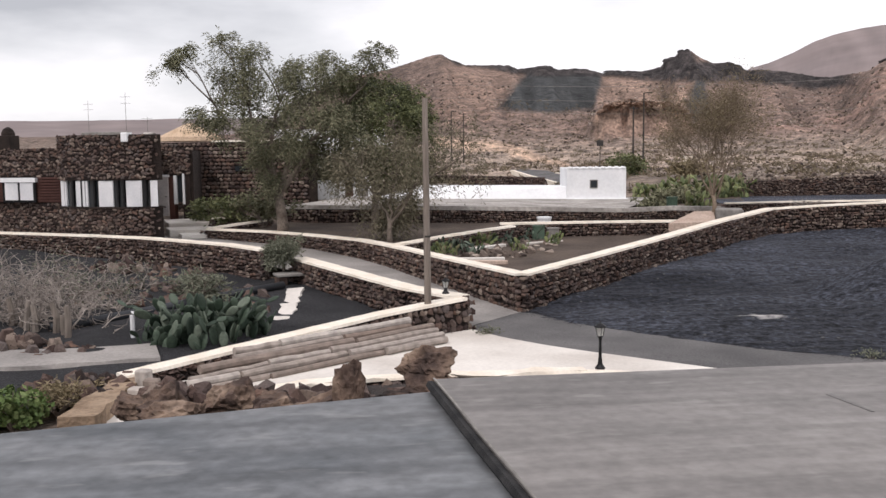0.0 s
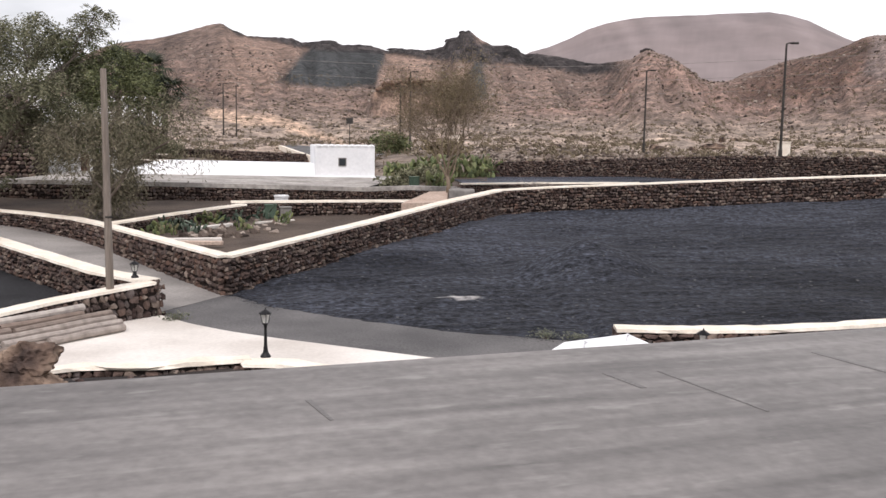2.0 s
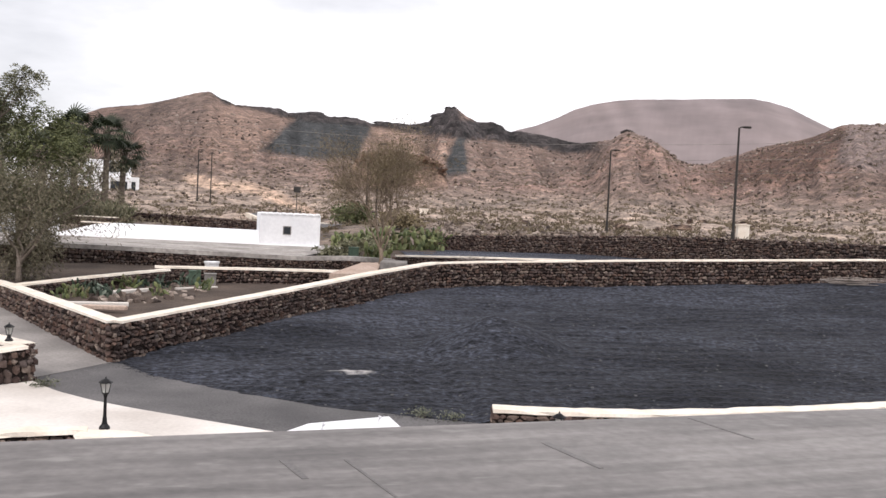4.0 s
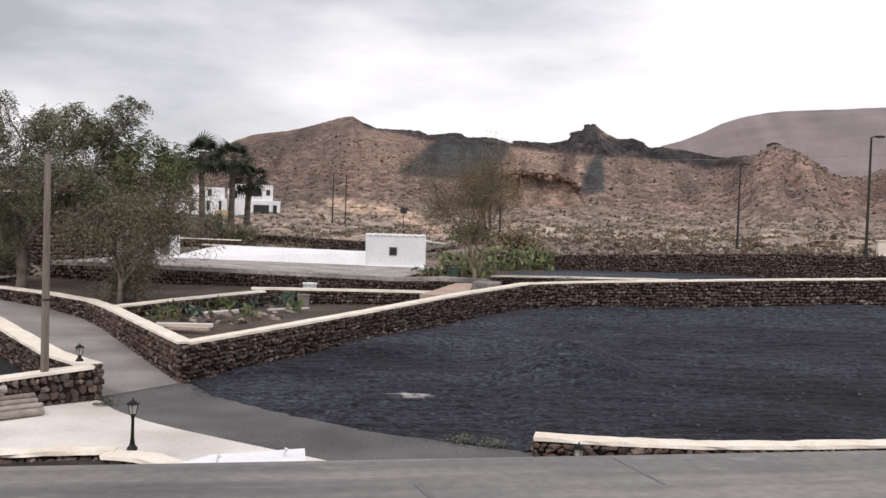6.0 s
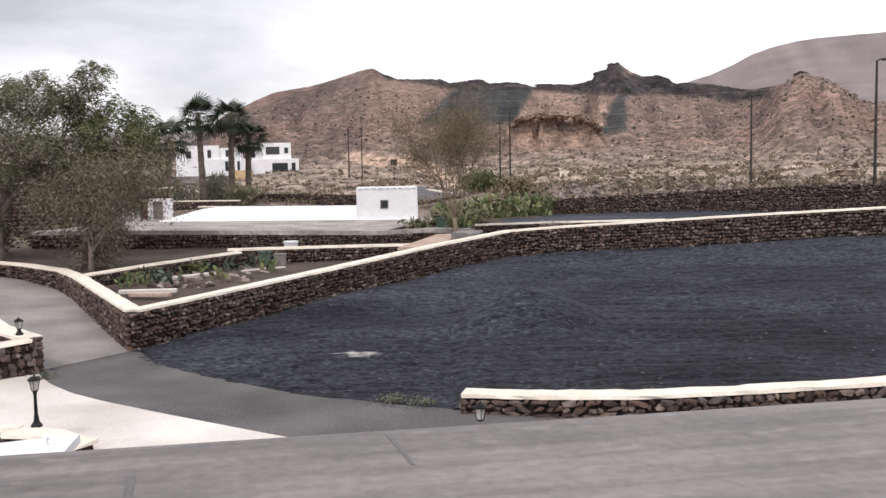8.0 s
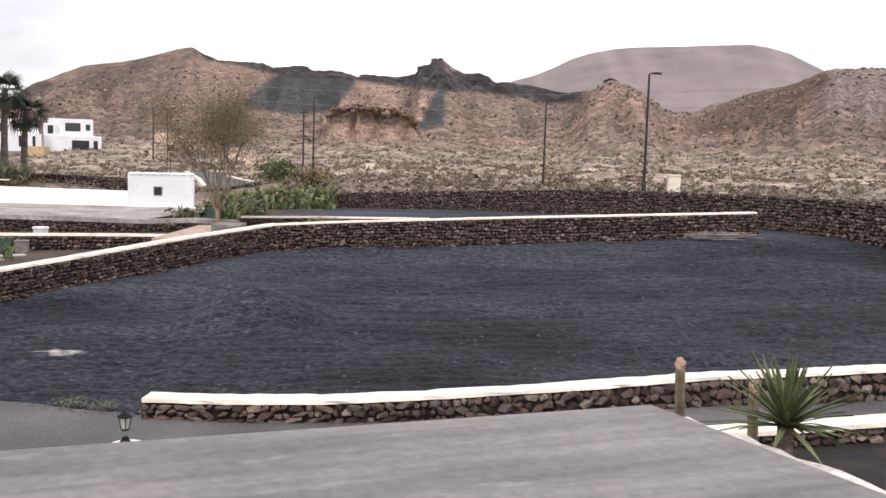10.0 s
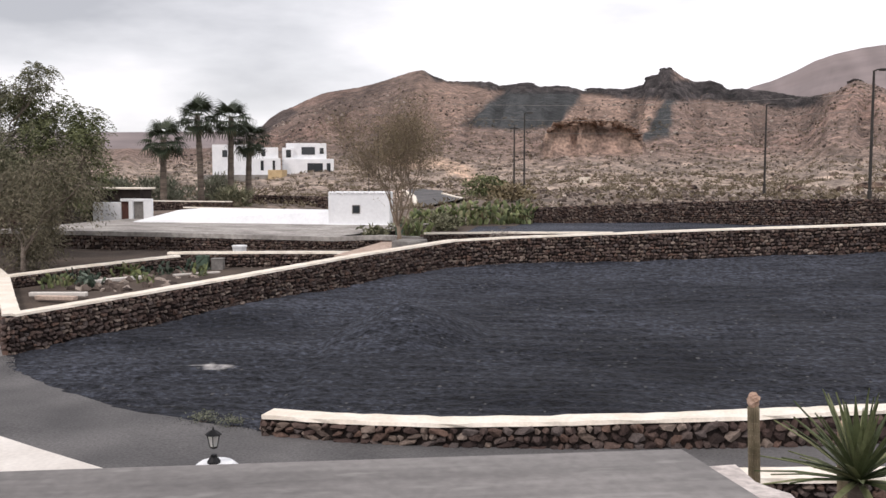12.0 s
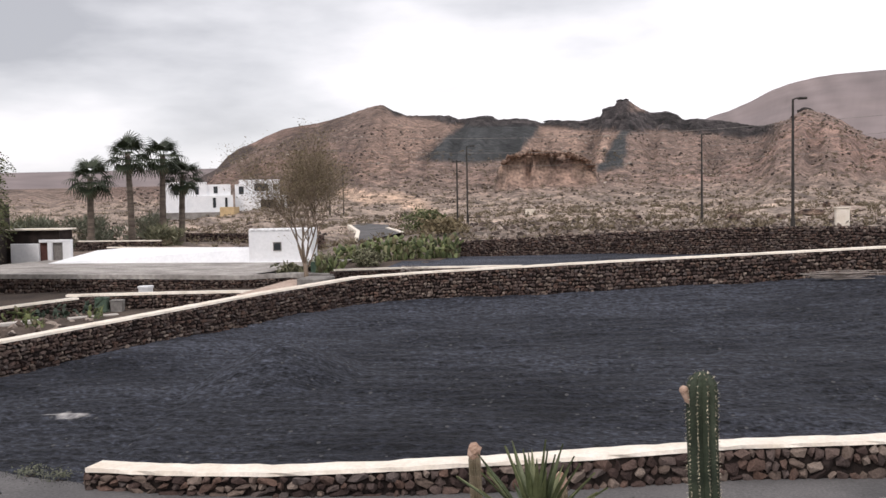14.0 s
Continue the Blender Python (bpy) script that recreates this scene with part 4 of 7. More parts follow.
M_BUSH = material("bright_bush_leaves", [(0.06, 0.10, 0.03), (0.11, 0.16, 0.05), (0.16, 0.20, 0.08)], 2, 0.7, 0, vary="island")
M_ROCK = material("volcanic_boulder", [(0.020, 0.016, 0.015), (0.07, 0.048, 0.040), (0.15, 0.105, 0.08), (0.30, 0.225, 0.17)], 1.3, 0.95, 1.0, 6, stain=0.2, dist=0.08)
M_HILLROCK = material("hill_rock", [(0.05, 0.04, 0.036), (0.10, 0.078, 0.066), (0.22, 0.175, 0.145), (0.42, 0.36, 0.31)], 2, 1, 0.5, vary="island")
M_LEDGE = material("tan_quarry_rock", [(0.16, 0.11, 0.085), (0.27, 0.185, 0.14), (0.36, 0.26, 0.2)], 2, 1, 0.5, vary="island")
M_CREST = material("black_crest_rock", [(0.028, 0.025, 0.025), (0.06, 0.052, 0.05)], 0.12, 1, 1.0, 8, dist=0.5)
M_DOOR = material("pale_door_paint", [(0.50, 0.46, 0.45), (0.58, 0.54, 0.52)], 2, 0.6, 0.05)
M_BROWNWOOD = material("red_brown_louvre_paint", [(0.075, 0.032, 0.026), (0.115, 0.052, 0.042)], 2, 0.6, 0.1)
M_CURTAIN = material("white_window_blind", [(0.62, 0.63, 0.65), (0.76, 0.76, 0.77)], 1, 0.8, 0.05, stain=-0.22)
M_TERRACOTTA = material("pale_roof_tiles", [(0.46, 0.33, 0.22), (0.62, 0.47, 0.34)], 1.2, 0.9, 0.4)
M_PLASTIC = material("black_pipe_plastic", [(0.018, 0.02, 0.024), (0.03, 0.033, 0.038)], 2, 0.45, 0.05)
M_GREENBIN = material("green_crate_paint", [(0.05, 0.085, 0.06), (0.085, 0.125, 0.09)], 2, 0.7, 0.1)
M_STONEWHITE = material("whitewashed_stone", [(0.36, 0.32, 0.30), (0.72, 0.66, 0.62)], 2.6, 0.9, 0.8, 5)
M_YELLOW = material("ochre_plaster", [(0.45, 0.33, 0.18), (0.55, 0.42, 0.25)], 1, 0.9, 0.1)
M_GLASS = bpy.data.materials.new("window_glass")
M_GLASS.use_nodes = True
gb = M_GLASS.node_tree.nodes["Principled BSDF"]
gb.inputs["Base Color"].default_value, gb.inputs["Roughness"].default_value, gb.inputs["Metallic"].default_value = (0.03, 0.035, 0.04, 1), 0.08, 0.0
M_LAMPGLASS = bpy.data.materials.new("frosted_lantern_glass")
M_LAMPGLASS.use_nodes = True
gb = M_LAMPGLASS.node_tree.nodes["Principled BSDF"]
gb.inputs["Base Color"].default_value, gb.inputs["Roughness"].default_value, gb.inputs["Transmission Weight"].default_value = (0.75, 0.75, 0.72, 1), 0.35, 0.5
R = random.Random(42)


def raw_mesh(name, verts, faces, mat, parent=None, label="", smooth=False):
    me = bpy.data.meshes.new(name)
    me.from_pydata(verts, [], faces)
    me.materials.append(mat)
    if smooth:
        for p in me.polygons:
            p.use_smooth = True
    return part(name, me, None, parent, label)


def leaves(clumps, length, width, rnd, droop=0.0, flat=0.6):
    """Small rhombic leaves in clumps of (centre, radius, number)."""
    verts, faces = [], []
    for c, rad, n in clumps:
        c = Vector(c)
        for _ in range(n):
            o = Vector((rnd.gauss(0, 0.5), rnd.gauss(0, 0.5), rnd.gauss(0, 0.5) * flat)) * rad
            d = Vector((rnd.gauss(0, 1), rnd.gauss(0, 1), rnd.gauss(0, 0.6) - droop)).normalized()
            s = d.cross(Vector((rnd.gauss(0, 1), rnd.gauss(0, 1), rnd.gauss(0, 1)))).normalized()
            l, w = length * rnd.uniform(0.6, 1.4), width * rnd.uniform(0.6, 1.3)
            p = c + o
            k = len(verts)
            verts += [p, p + d * l * 0.5 + s * w, p + d * l, p + d * l * 0.5 - s * w]
            faces.append((k, k + 1, k + 2, k + 3))
    return verts, faces


def grow(bm, p, d, r, length, depth, rnd, tips, spread=0.6, up=0.15, kids=(2, 3), seg=6, wob=0.18, shrink=0.72):
    pts, rad = [p], [r]
    q = Vector(p)
    dd = Vector(d).normalized()
    for i in range(3):
        dd = (dd + Vector((rnd.gauss(0, wob), rnd.gauss(0, wob), rnd.gauss(0, wob * 0.6) + up * 0.3))).normalized()
        q = q + dd * length / 3
        pts.append(q.copy())
        rad.append(r * (1 - 0.14 * (i + 1)))
    tube(bm, pts, rad, seg if depth > 1 else 4, cap=False)
    tips.append((q.copy(), depth, dd.copy()))
    if depth <= 0:
        return
    for _ in range(rnd.randint(*kids)):
        nd = (dd + Vector((rnd.gauss(0, spread), rnd.gauss(0, spread), rnd.gauss(0, spread * 0.6) + up))).normalized()
        grow(bm, q if rnd.random() < 0.6 else pts[2], nd, r * 0.6, length * rnd.uniform(shrink - 0.12, shrink + 0.1), depth - 1, rnd, tips, spread, up, kids, seg, wob, shrink)


# ---- utility pole and lanterns ----
def utility_pole(x, y, z0, z1, r, label, lean=(0, 0)):
    t = thing("utility_pole", pose(x, y, z0), label, "pole")
    h = z1 - z0
    part("shaft", tube(bmesh.new(), [(lean[0] * k * h, lean[1] * k * h, -0.3 + (h + 0.3) * k) for k in (0, 0.25, 0.5, 0.75, 1)], [r, r * 0.94, r * 0.88, r * 0.8, r * 0.72], 12), M_WOODPOLE, t, smooth=True)
    part("band", tube(bmesh.new(), [(0, 0, h * 0.42), (0, 0, h * 0.42 + 0.05)], [r * 0.93, r * 0.93], 12), M_STEEL, t)
    return t


utility_pole(-8.21, 20.68, -0.42, 5.66, 0.1, "weathered grey wooden pole beside the gate wall", (-0.004, 0))


def lantern_parts(t, z, s, m):
    """A four-sided lantern with its foot at height z, s metres high."""
    cage = part("lantern", tube(bmesh.new(), [(0, 0, z), (0, 0, z + 0.05 * s), (0, 0, z + 0.12 * s)], [0.05 * s, 0.16 * s, 0.16 * s], 4), m, t)
    bm = bmesh.new()
    lo, hi = 0.16 * s, 0.27 * s
    for a in range(4):
        c, d = math.cos(radians(90 * a)), math.sin(radians(90 * a))
        tube(bm, [(c * lo, d * lo, z + 0.1 * s), (c * hi, d * hi, z + 0.66 * s)], [0.02 * s] * 2, 4)
    part("frame", bm, m, cage)
    part("glass", tube(bmesh.new(), [(0, 0, z + 0.12 * s), (0, 0, z + 0.66 * s)], [lo * 0.9, hi * 0.9], 4), M_LAMPGLASS, cage, "frosted lantern glass")
    part("roof", tube(bmesh.new(), [(0, 0, z + 0.65 * s), (0, 0, z + 0.69 * s), (0, 0, z + 0.84 * s), (0, 0, z + 0.88 * s)], [0.36 * s, 0.36 * s, 0.14 * s, 0.05 * s], 8), m, cage)
    part("finial", tube(bmesh.new(), [(0, 0, z + 0.86 * s), (0, 0, z + 0.92 * s), (0, 0, z + 0.95 * s), (0, 0, z + s)], [0.025 * s, 0.05 * s, 0.03 * s, 0.008 * s], 6), m, cage)


def garden_lamp(x, y, z, h, label, post):
    t = thing("garden_lamp", pose(x, y, z, 0, 0, 20), label, "lamp", "garden lanterns")
    s = 0.34
    part("base", tube(bmesh.new(), [(0, 0, 0), (0, 0, 0.03), (0, 0, 0.09), (0, 0, 0.13)], [0.1, 0.1, 0.055, 0.045], 10), M_IRON, t)
    if post:
        part("post", tube(bmesh.new(), [(0, 0, 0.1), (0, 0, 0.2), (0, 0, 0.22), (0, 0, h - s - 0.06), (0, 0, h - s + 0.01)], [0.045, 0.04, 0.033, 0.027, 0.04], 10), M_IRON, t)
    lantern_parts(t, h - s, s, M_IRON)
    return t


garden_lamp(-3.44, 15.78, 0.0, 0.96, "black iron garden lamp post on a low cream wall", True)
garden_lamp(-8.06, 22.0, 0.48, 0.47, "small black lantern on the gate wall cap", False)
garden_lamp(4.68, 15.18, 0.3, 0.55, "small black lantern on a white pier", False)

# white pier under the lantern
bm = bmesh.new()
tube(bm, [(4.68, 15.25, -0.4), (4.68, 15.25, 0.22), (4.68, 15.25, 0.29), (4.68, 15.25, 0.305)], [0.34, 0.34, 0.26, 0.1], 14)
tagged(part("lamp_pier", bm, M_WHITE), "rounded white masonry pier under a lantern", "pier")

# ---- front bed with low wall, rockery ----
bed = [(-9.6, 12.6), (-8.6, 13.6), (-7.5, 14.3), (-6.6, 14.9), (-5.4, 14.85), (-4.6, 15.4), (-3.75, 15.75)]
stone_wall("wall_bed", [(x, y, 0.02 + 0.02 * math.sin(i * 2), -0.3) for i, (x, y) in enumerate(bed)], "low ragged bed wall with cream mortar top", th=0.3, size=0.18, cap=0.06, capw=0.42, seed=21, rough=0.09, parts=120)
stone_wall("wall_bed_end", [(-3.75, 15.45, 0.0, -0.3), (-2.9, 15.4, 0.0, -0.3), (-2.0, 15.0, -0.02, -0.3)], "low ragged bed wall with cream mortar top", th=0.3, size=0.18, cap=0.06, capw=0.5, seed=22, rough=0.08, parts=60)
patch("front_bed", [(-9.6, 12.5, -0.1), (-7.5, 14.2, -0.12), (-5.4, 14.7, -0.12), (-3.75, 15.6, -0.15), (-2.0, 14.9, -0.18), (2, 13.8, -0.2)], [(-11, 8, 0.3), (-8, 8.3, 0.5), (-5.5, 9, 0.5), (-3, 10, 0.1), (-1, 11, -0.1), (2, 12, -0.2)], 60, 30, M_DARKSOIL, "dark volcanic soil bed with small stones", lambda x, y: 0.10 * noise.noise(Vector((x * 1.4, y * 1.4, 1))), category="garden bed")


def boulder(x, y, z, sx, sy, sz, seed, label, rot=0):
    bm = bmesh.new()
    bmesh.ops.create_icosphere(bm, subdivisions=4, radius=1)
    rnd = random.Random(seed)
    cuts = [(Vector((rnd.gauss(0, 1), rnd.gauss(0, 1), rnd.gauss(0, 1))).normalized(), rnd.uniform(0.62, 0.98)) for _ in range(13)]
    o = Vector((seed * 3.1, seed * 1.7, 0))
    for v in bm.verts:
        d = v.co.normalized()
        k = min([1.25] + [h / d.dot(n) for n, h in cuts if d.dot(n) > 0.2])
        k *= 1 + 0.17 * noise.fractal(d * 3.2 + o, 0.7, 2.1, 5) - 0.3 * max(0, 0.35 - abs(noise.noise(d * 1.9 + o)) * 4)
        v.co = Vector((d.x * sx, d.y * sy, d.z * sz)) * k * 0.92
    ob = part("boulder", bm, M_ROCK)
    ob.matrix_basis = pose(x, y, z, 0, 0, rot)
    return tagged(ob, label, "boulder", "rockery boulders")


boulder(-5.55, 10.5, 1.16, 0.52, 0.42, 0.30, 11, "dark rugged lava boulder in the rockery", 20)
boulder(-5.35, 10.2, 0.78, 0.66, 0.5, 0.30, 12, "reddish low lava boulder in the rockery")
boulder(-6.3, 9.1, 1.0, 0.21, 0.22, 0.52, 3, "upright pointed tan boulder in the rockery", 40)
boulder(-6.9, 9.3, 0.66, 0.45, 0.4, 0.32, 4, "rounded brown boulder in the rockery")
boulder(-7.6, 9.6, 0.62, 0.42, 0.4, 0.3, 5, "mossy dark boulder in the rockery")
boulder(-8.5, 10.0, 0.55, 0.66, 0.5, 0.42, 6, "large rust-brown boulder in the rockery", -15)
boulder(-9.75, 10.2, 0.4, 0.42, 0.4, 0.34, 7, "dark lava boulder in the rockery")
boulder(-10.3, 10.2, 0.3, 0.4, 0.35, 0.3, 8, "dark lava boulder in the rockery")
boulder(-5.9, 9.7, 0.75, 0.4, 0.35, 0.28, 9, "small brown boulder in the rockery")
boulder(-9.0, 9.3, 0.5, 0.6, 0.4, 0.25, 10, "flat tan boulder in the rockery")

# ---- stacked logs ----
log_a, log_b = Vector((-8.35, 20.1, 0)), Vector((-12.0, 14.1, 0))
ld = (log_b - log_a).normalized()
lo_n = Vector((-ld.y, ld.x, 0))
if lo_n.dot(Vector((5, -6, 0)) - log_a) < 0:
    lo_n = -lo_n
for row in range(6):
    u, end = R.uniform(0.0, 0.25) + (0.0 if row < 4 else 0.6), 7.2 - (0.0 if row < 3 else 0.5 * (row - 2)) + R.uniform(-0.2, 0.2)
    while u < end - 0.5:
        a0, a1 = u, min(end, u + R.uniform(1.2, 4.0))
        u = a1 + R.uniform(0.02, 0.08)
        rad, yaw = R.uniform(0.06, 0.095), R.uniform(-0.1, 0.1)
        off, zz = 1.2 - row * 0.16, -0.31 + rad + row * 0.082
        pts = [log_a + ld * (a0 + (a1 - a0) * k) + lo_n * (off + yaw * (k - 0.5) + R.uniform(-0.015, 0.015)) + Vector((0, 0, zz + R.uniform(-0.015, 0.015))) for k in (0, 0.25, 0.5, 0.75, 1)]
        tagged(part("log", tube(bmesh.new(), pts, [rad * R.uniform(0.92, 1.06) for _ in pts], 9), M_LOG), "bleached grey-brown log stacked against the wall", "log", "stacked logs")
for k in range(11):
    x, y, h = -16.6 - 0.42 * k + R.uniform(-0.1, 0.1), 17.75 + 0.12 * k + R.uniform(-0.15, 0.15), R.uniform(0.45, 0.85)
    bm = tube(bmesh.new(), [(x, y, -0.4), (x + R.uniform(-0.06, 0.06), y, h * 0.5 - 0.2), (x + R.uniform(-0.12, 0.12), y, h - 0.2)], [0.09, 0.085, 0.07], 7)
    tagged(part("wooden_stake", bm, M_WOODPOLE), "short weathered wooden stake edging the dry bed", "stake", "bed stakes")

# ---- black garden: flume, pipe, planter, path ----
bm = bmesh.new()
P = resample([(-14.2, 26.3, -0.08), (-13.6, 24.6, -0.16), (-12.9, 22.4, -0.22), (-12.5, 20.5, -0.26)], step=0.4)
ribbon(bm, P, 0.26, 0.26, P[:, 2] - 0.15, P[:, 2] - 0.02, 0.16, R)
tagged(part("stone_channel", bm, M_COURT), "pale mortar water channel running down the black bed", "channel")
bm = tube(bmesh.new(), [(-14.6, 26.2, 0.0), (-15.6, 23.4, -0.02), (-16.6, 20.6, -0.08), (-17.6, 18.2, -0.1)], [0.13] * 4, 10)
tagged(part("drain_pipe", bm, M_PLASTIC, smooth=True), "thick black plastic pipe lying on the gravel", "pipe")
pl = thing("stone_planter", pose(-14.75, 27.5, -0.12, 0, 0, 40), "rough stone ledge with a concrete slab top", "planter")
part("slab", box(bmesh.new(), -0.65, 0.65, -0.35, 0.35, 0.28, 0.38, bevel=0.02), M_GREY, pl)
part("support", box(bmesh.new(), -0.6, -0.3, -0.3, 0.3, -0.1, 0.28, bevel=0.03), M_ROCK, pl)
part("support", box(bmesh.new(), 0.3, 0.6, -0.3, 0.3, -0.1, 0.28, bevel=0.03), M_ROCK, pl)
bm = tube(bmesh.new(), [(-15.14, 18.06, -0.35), (-15.14, 18.06, 0.34), (-15.1, 18.06, 0.41)], [0.06, 0.06, 0.075], 9)
tagged(part("vent_pipe", bm, M_CURTAIN), "short white plastic vent pipe", "pipe")
P = resample([(-13.6, 16.6, -0.19), (-15.2, 15.6, -0.18), (-17.5, 14.6, -0.17), (-22, 13, -0.15)], step=0.6)
tagged(part("garden_path", ribbon(bmesh.new(), P, 0.85, 1.0, P[:, 2] - 0.15, P[:, 2], 0.06, R), M_CONCRETE), "pale concrete path through the garden", "path", kind="structure")
P = resample([(-12.7, 14.0, -0.16), (-12.2, 12.4, -0.08), (-11.55, 10.5, 0.02)], step=0.4)
tagged(part("ramp_kerb", ribbon(bmesh.new(), P, 0.3, 0.3, P[:, 2] - 0.6, P[:, 2], 0.12, R), material("ochre_stone", [(0.20, 0.14, 0.095), (0.36, 0.27, 0.19)], 2, 0.95, 0.8, 6)), "sloping ochre stone kerb beside the court", "kerb")
for k, (x, y) in enumerate(((-12.1, 13.5), (-11.75, 13.2), (-11.9, 12.9))):
    tagged(part("stone_block", box(bmesh.new(), x - 0.14, x + 0.14, y - 0.12, y + 0.12, -0.32, 0.12 - 0.1 * k, bevel=0.03), M_LOG), "upright squared stone block", "stone block", "stone blocks")


def stone_heap(cx, cy, cz, rx, ry, h, n, seed, label, mat=None, size=0.16):
    rnd = random.Random(seed)
    poses = []
    for _ in range(n):
        a, q = rnd.uniform(0, 6.28), math.sqrt(rnd.random())
        s = size * rnd.uniform(0.5, 1.6)
        poses.append((rnd.randrange(len(TEMPLATES)), pose(cx + rx * q * math.cos(a), cy + ry * q * math.sin(a), cz + h * (1 - q) * rnd.random() + s * 0.3, rnd.uniform(0, 360), rnd.uniform(0, 360), 0) @ Matrix.Diagonal((s, s * 0.8, s * 0.7, 1))))
    ob = joined_stones("stone_heap", poses, None, mat or M_HILLROCK)
    return tagged(ob, label, "stones", kind="stuff")


stone_heap(-18.0, 16.3, -0.35, 3.0, 1.0, 0.45, 160, 4, "loose brown stones along the path", M_STONE_J, 0.14)
stone_heap(-21.5, 28.5, -0.2, 3.5, 1.2, 0.9, 120, 5, "dark rubble stones below the villa wall", M_STONE_J, 0.17)
stone_heap(-15.8, 22.0, -0.3, 2.5, 2.0, 0.2, 70, 6, "scattered stones on the black bed", M_STONE_J, 0.12)
stone_heap(-18.5, 24.5, -0.2, 4.0, 3.0, 0.15, 130, 16, "dark lava stones scattered on the garden bed", M_STONE_J, 0.15)
stone_heap(-8.0, 10.9, 0.3, 2.6, 0.5, 0.2, 90, 17, "small lava stones between the boulders", M_STONE_J, 0.16)
stone_heap(-13.2, 13.2, -0.3, 1.2, 1.0, 0.25, 60, 7, "loose stones by the ramp", M_STONE_J, 0.13)
stone_heap(-5.0, 13.2, -0.15, 3.5, 1.2, 0.1, 90, 8, "small dark stones on the bed", M_STONE_J, 0.09)


stone_heap(-8.6, 34.5, 0.4, 2.2, 3.0, 0.05, 110, 18, "pale and brown stones lying on the terrace bed", size=0.13)
# gravel kicked out of the field onto the lane
rnd = random.Random(23)
spill, edge = [], resample([(-6.2, 24.3), (-5.2, 22.95), (-4.1, 22.1), (-2.05, 20.75), (-0.3, 19.8), (1.06, 19.35), (2.3, 19.15), (3.5, 19.0)], step=0.02)
for _ in range(1500):
    p = edge[rnd.randrange(len(edge))]
    s, o = rnd.uniform(0.004, 0.010), abs(rnd.gauss(0, 0.22)) - 0.25
    spill.append((rnd.randrange(14), pose(p[0] - 0.5 * o, p[1] - 0.87 * o, -0.318 + s * 0.4, rnd.uniform(0, 360), rnd.uniform(0, 360), 0) @ Matrix.Diagonal((s, s * 0.8, s * 0.7, 1))))
tagged(joined_stones("spilt_gravel", spill, None, M_BLACKBED), "black gravel grains spilt along the lane edge", "gravel", kind="stuff")


# ---- shrubs ----
def dry_shrub(x, y, z, r, h, seed, label, leafy=0, mat=None):
    rnd = random.Random(seed)
    t = thing("dry_shrub", pose(x, y, z), label, "shrub", "dry shrubs")
    bm, tips = bmesh.new(), []
    for _ in range(11):
        a, q = rnd.uniform(0, 6.28), rnd.uniform(0.2, 1.2)
        grow(bm, (math.cos(a) * 0.3 * q, math.sin(a) * 0.3 * q, -0.1), (math.cos(a) * q, math.sin(a) * q, 0.8), 0.038, h * rnd.uniform(0.25, 0.42), 3, rnd, tips, 0.85, 0.02, (2, 3), 4, 0.4, 0.82)
    tagged(part("twig_tangle", bm, M_SHRUB, t), kind="stuff")
    if leafy:
        v, f = leaves([(p, 0.25, leafy) for p, d, _ in tips if d <= 1], 0.09, 0.02, rnd)
        raw_mesh("foliage", v, f, mat or M_GREYGREEN, t)
    return t


for i, (x, y, r, h, lf) in enumerate(((-17.3, 18.6, 1.4, 2.0, 0), (-18.8, 18.8, 1.4, 2.4, 0), (-19.6, 21.5, 1.5, 2.6, 2), (-18.0, 21.0, 1.2, 1.9, 2), (-20.6, 19.0, 1.4, 2.3, 0), (-21.5, 23.5, 1.3, 2.4, 2), (-19.5, 24.5, 1.2, 1.7, 4), (-20.2, 20.2, 1.2, 2.4, 0), (-22.2, 21.0, 1.2, 2.6, 1), (-18.2, 19.6, 1.2, 2.2, 0))):
    dry_shrub(x, y, -0.3, r, h, 50 + i, "leafless grey tangled shrub on the garden bed" if lf < 2 else "sparse grey-green shrub on the garden bed", lf)


def bush(name, x, y, z, rx, rz, n, l, w, mat, seed, label, category="bush", droop=0.0, group=""):
    rnd = random.Random(seed)
    t = thing(name, pose(x, y, z), label, category, group)
    bm, tips = bmesh.new(), []
    for _ in range(6):
        a = rnd.uniform(0, 6.28)
        grow(bm, (0, 0, -0.1), (math.cos(a) * rx, math.sin(a) * rx, rz * 1.3), 0.03, rz * 0.55, 2, rnd, tips, 0.5, 0.1, (2, 3), 4)
    part("stem", bm, M_BARK, t)
    cl = [(Vector((rnd.gauss(0, 0.4) * rx, rnd.gauss(0, 0.4) * rx, rz * rnd.uniform(0.15, 0.95))), 0.3 * rx, max(1, n // 40)) for _ in range(40)]
    v, f = leaves(cl, l, w, rnd, droop)
    raw_mesh("foliage", v, f, mat, t)
    return t


bush("garden_shrub", -15.7, 23.0, -0.25, 0.8, 1.0, 900, 0.22, 0.02, M_GREYGREEN, 61, "spiky grey-green euphorbia shrub on black gravel", "shrub")
bush("garden_shrub", -16.9, 24.3, -0.25, 0.7, 0.9, 700, 0.22, 0.02, M_GREYGREEN, 62, "spiky grey-green euphorbia shrub on black gravel", "shrub")
bush("garden_bush", -12.8, 10.6, -0.25, 0.55, 0.6, 1500, 0.10, 0.045, M_BUSH, 63, "dense bright green bush beside the roof")
bush("garden_bush", -12.75, 11.7, -0.25, 0.5, 0.5, 1100, 0.12, 0.012, M_LEAF_DRY, 64, "low dry olive bush beside the roof")
bush("villa_bush", -22.4, 38.9, 1.0, 1.3, 1.3, 1500, 0.2, 0.05, M_LEAF, 65, "dark green shrub before the villa porch")
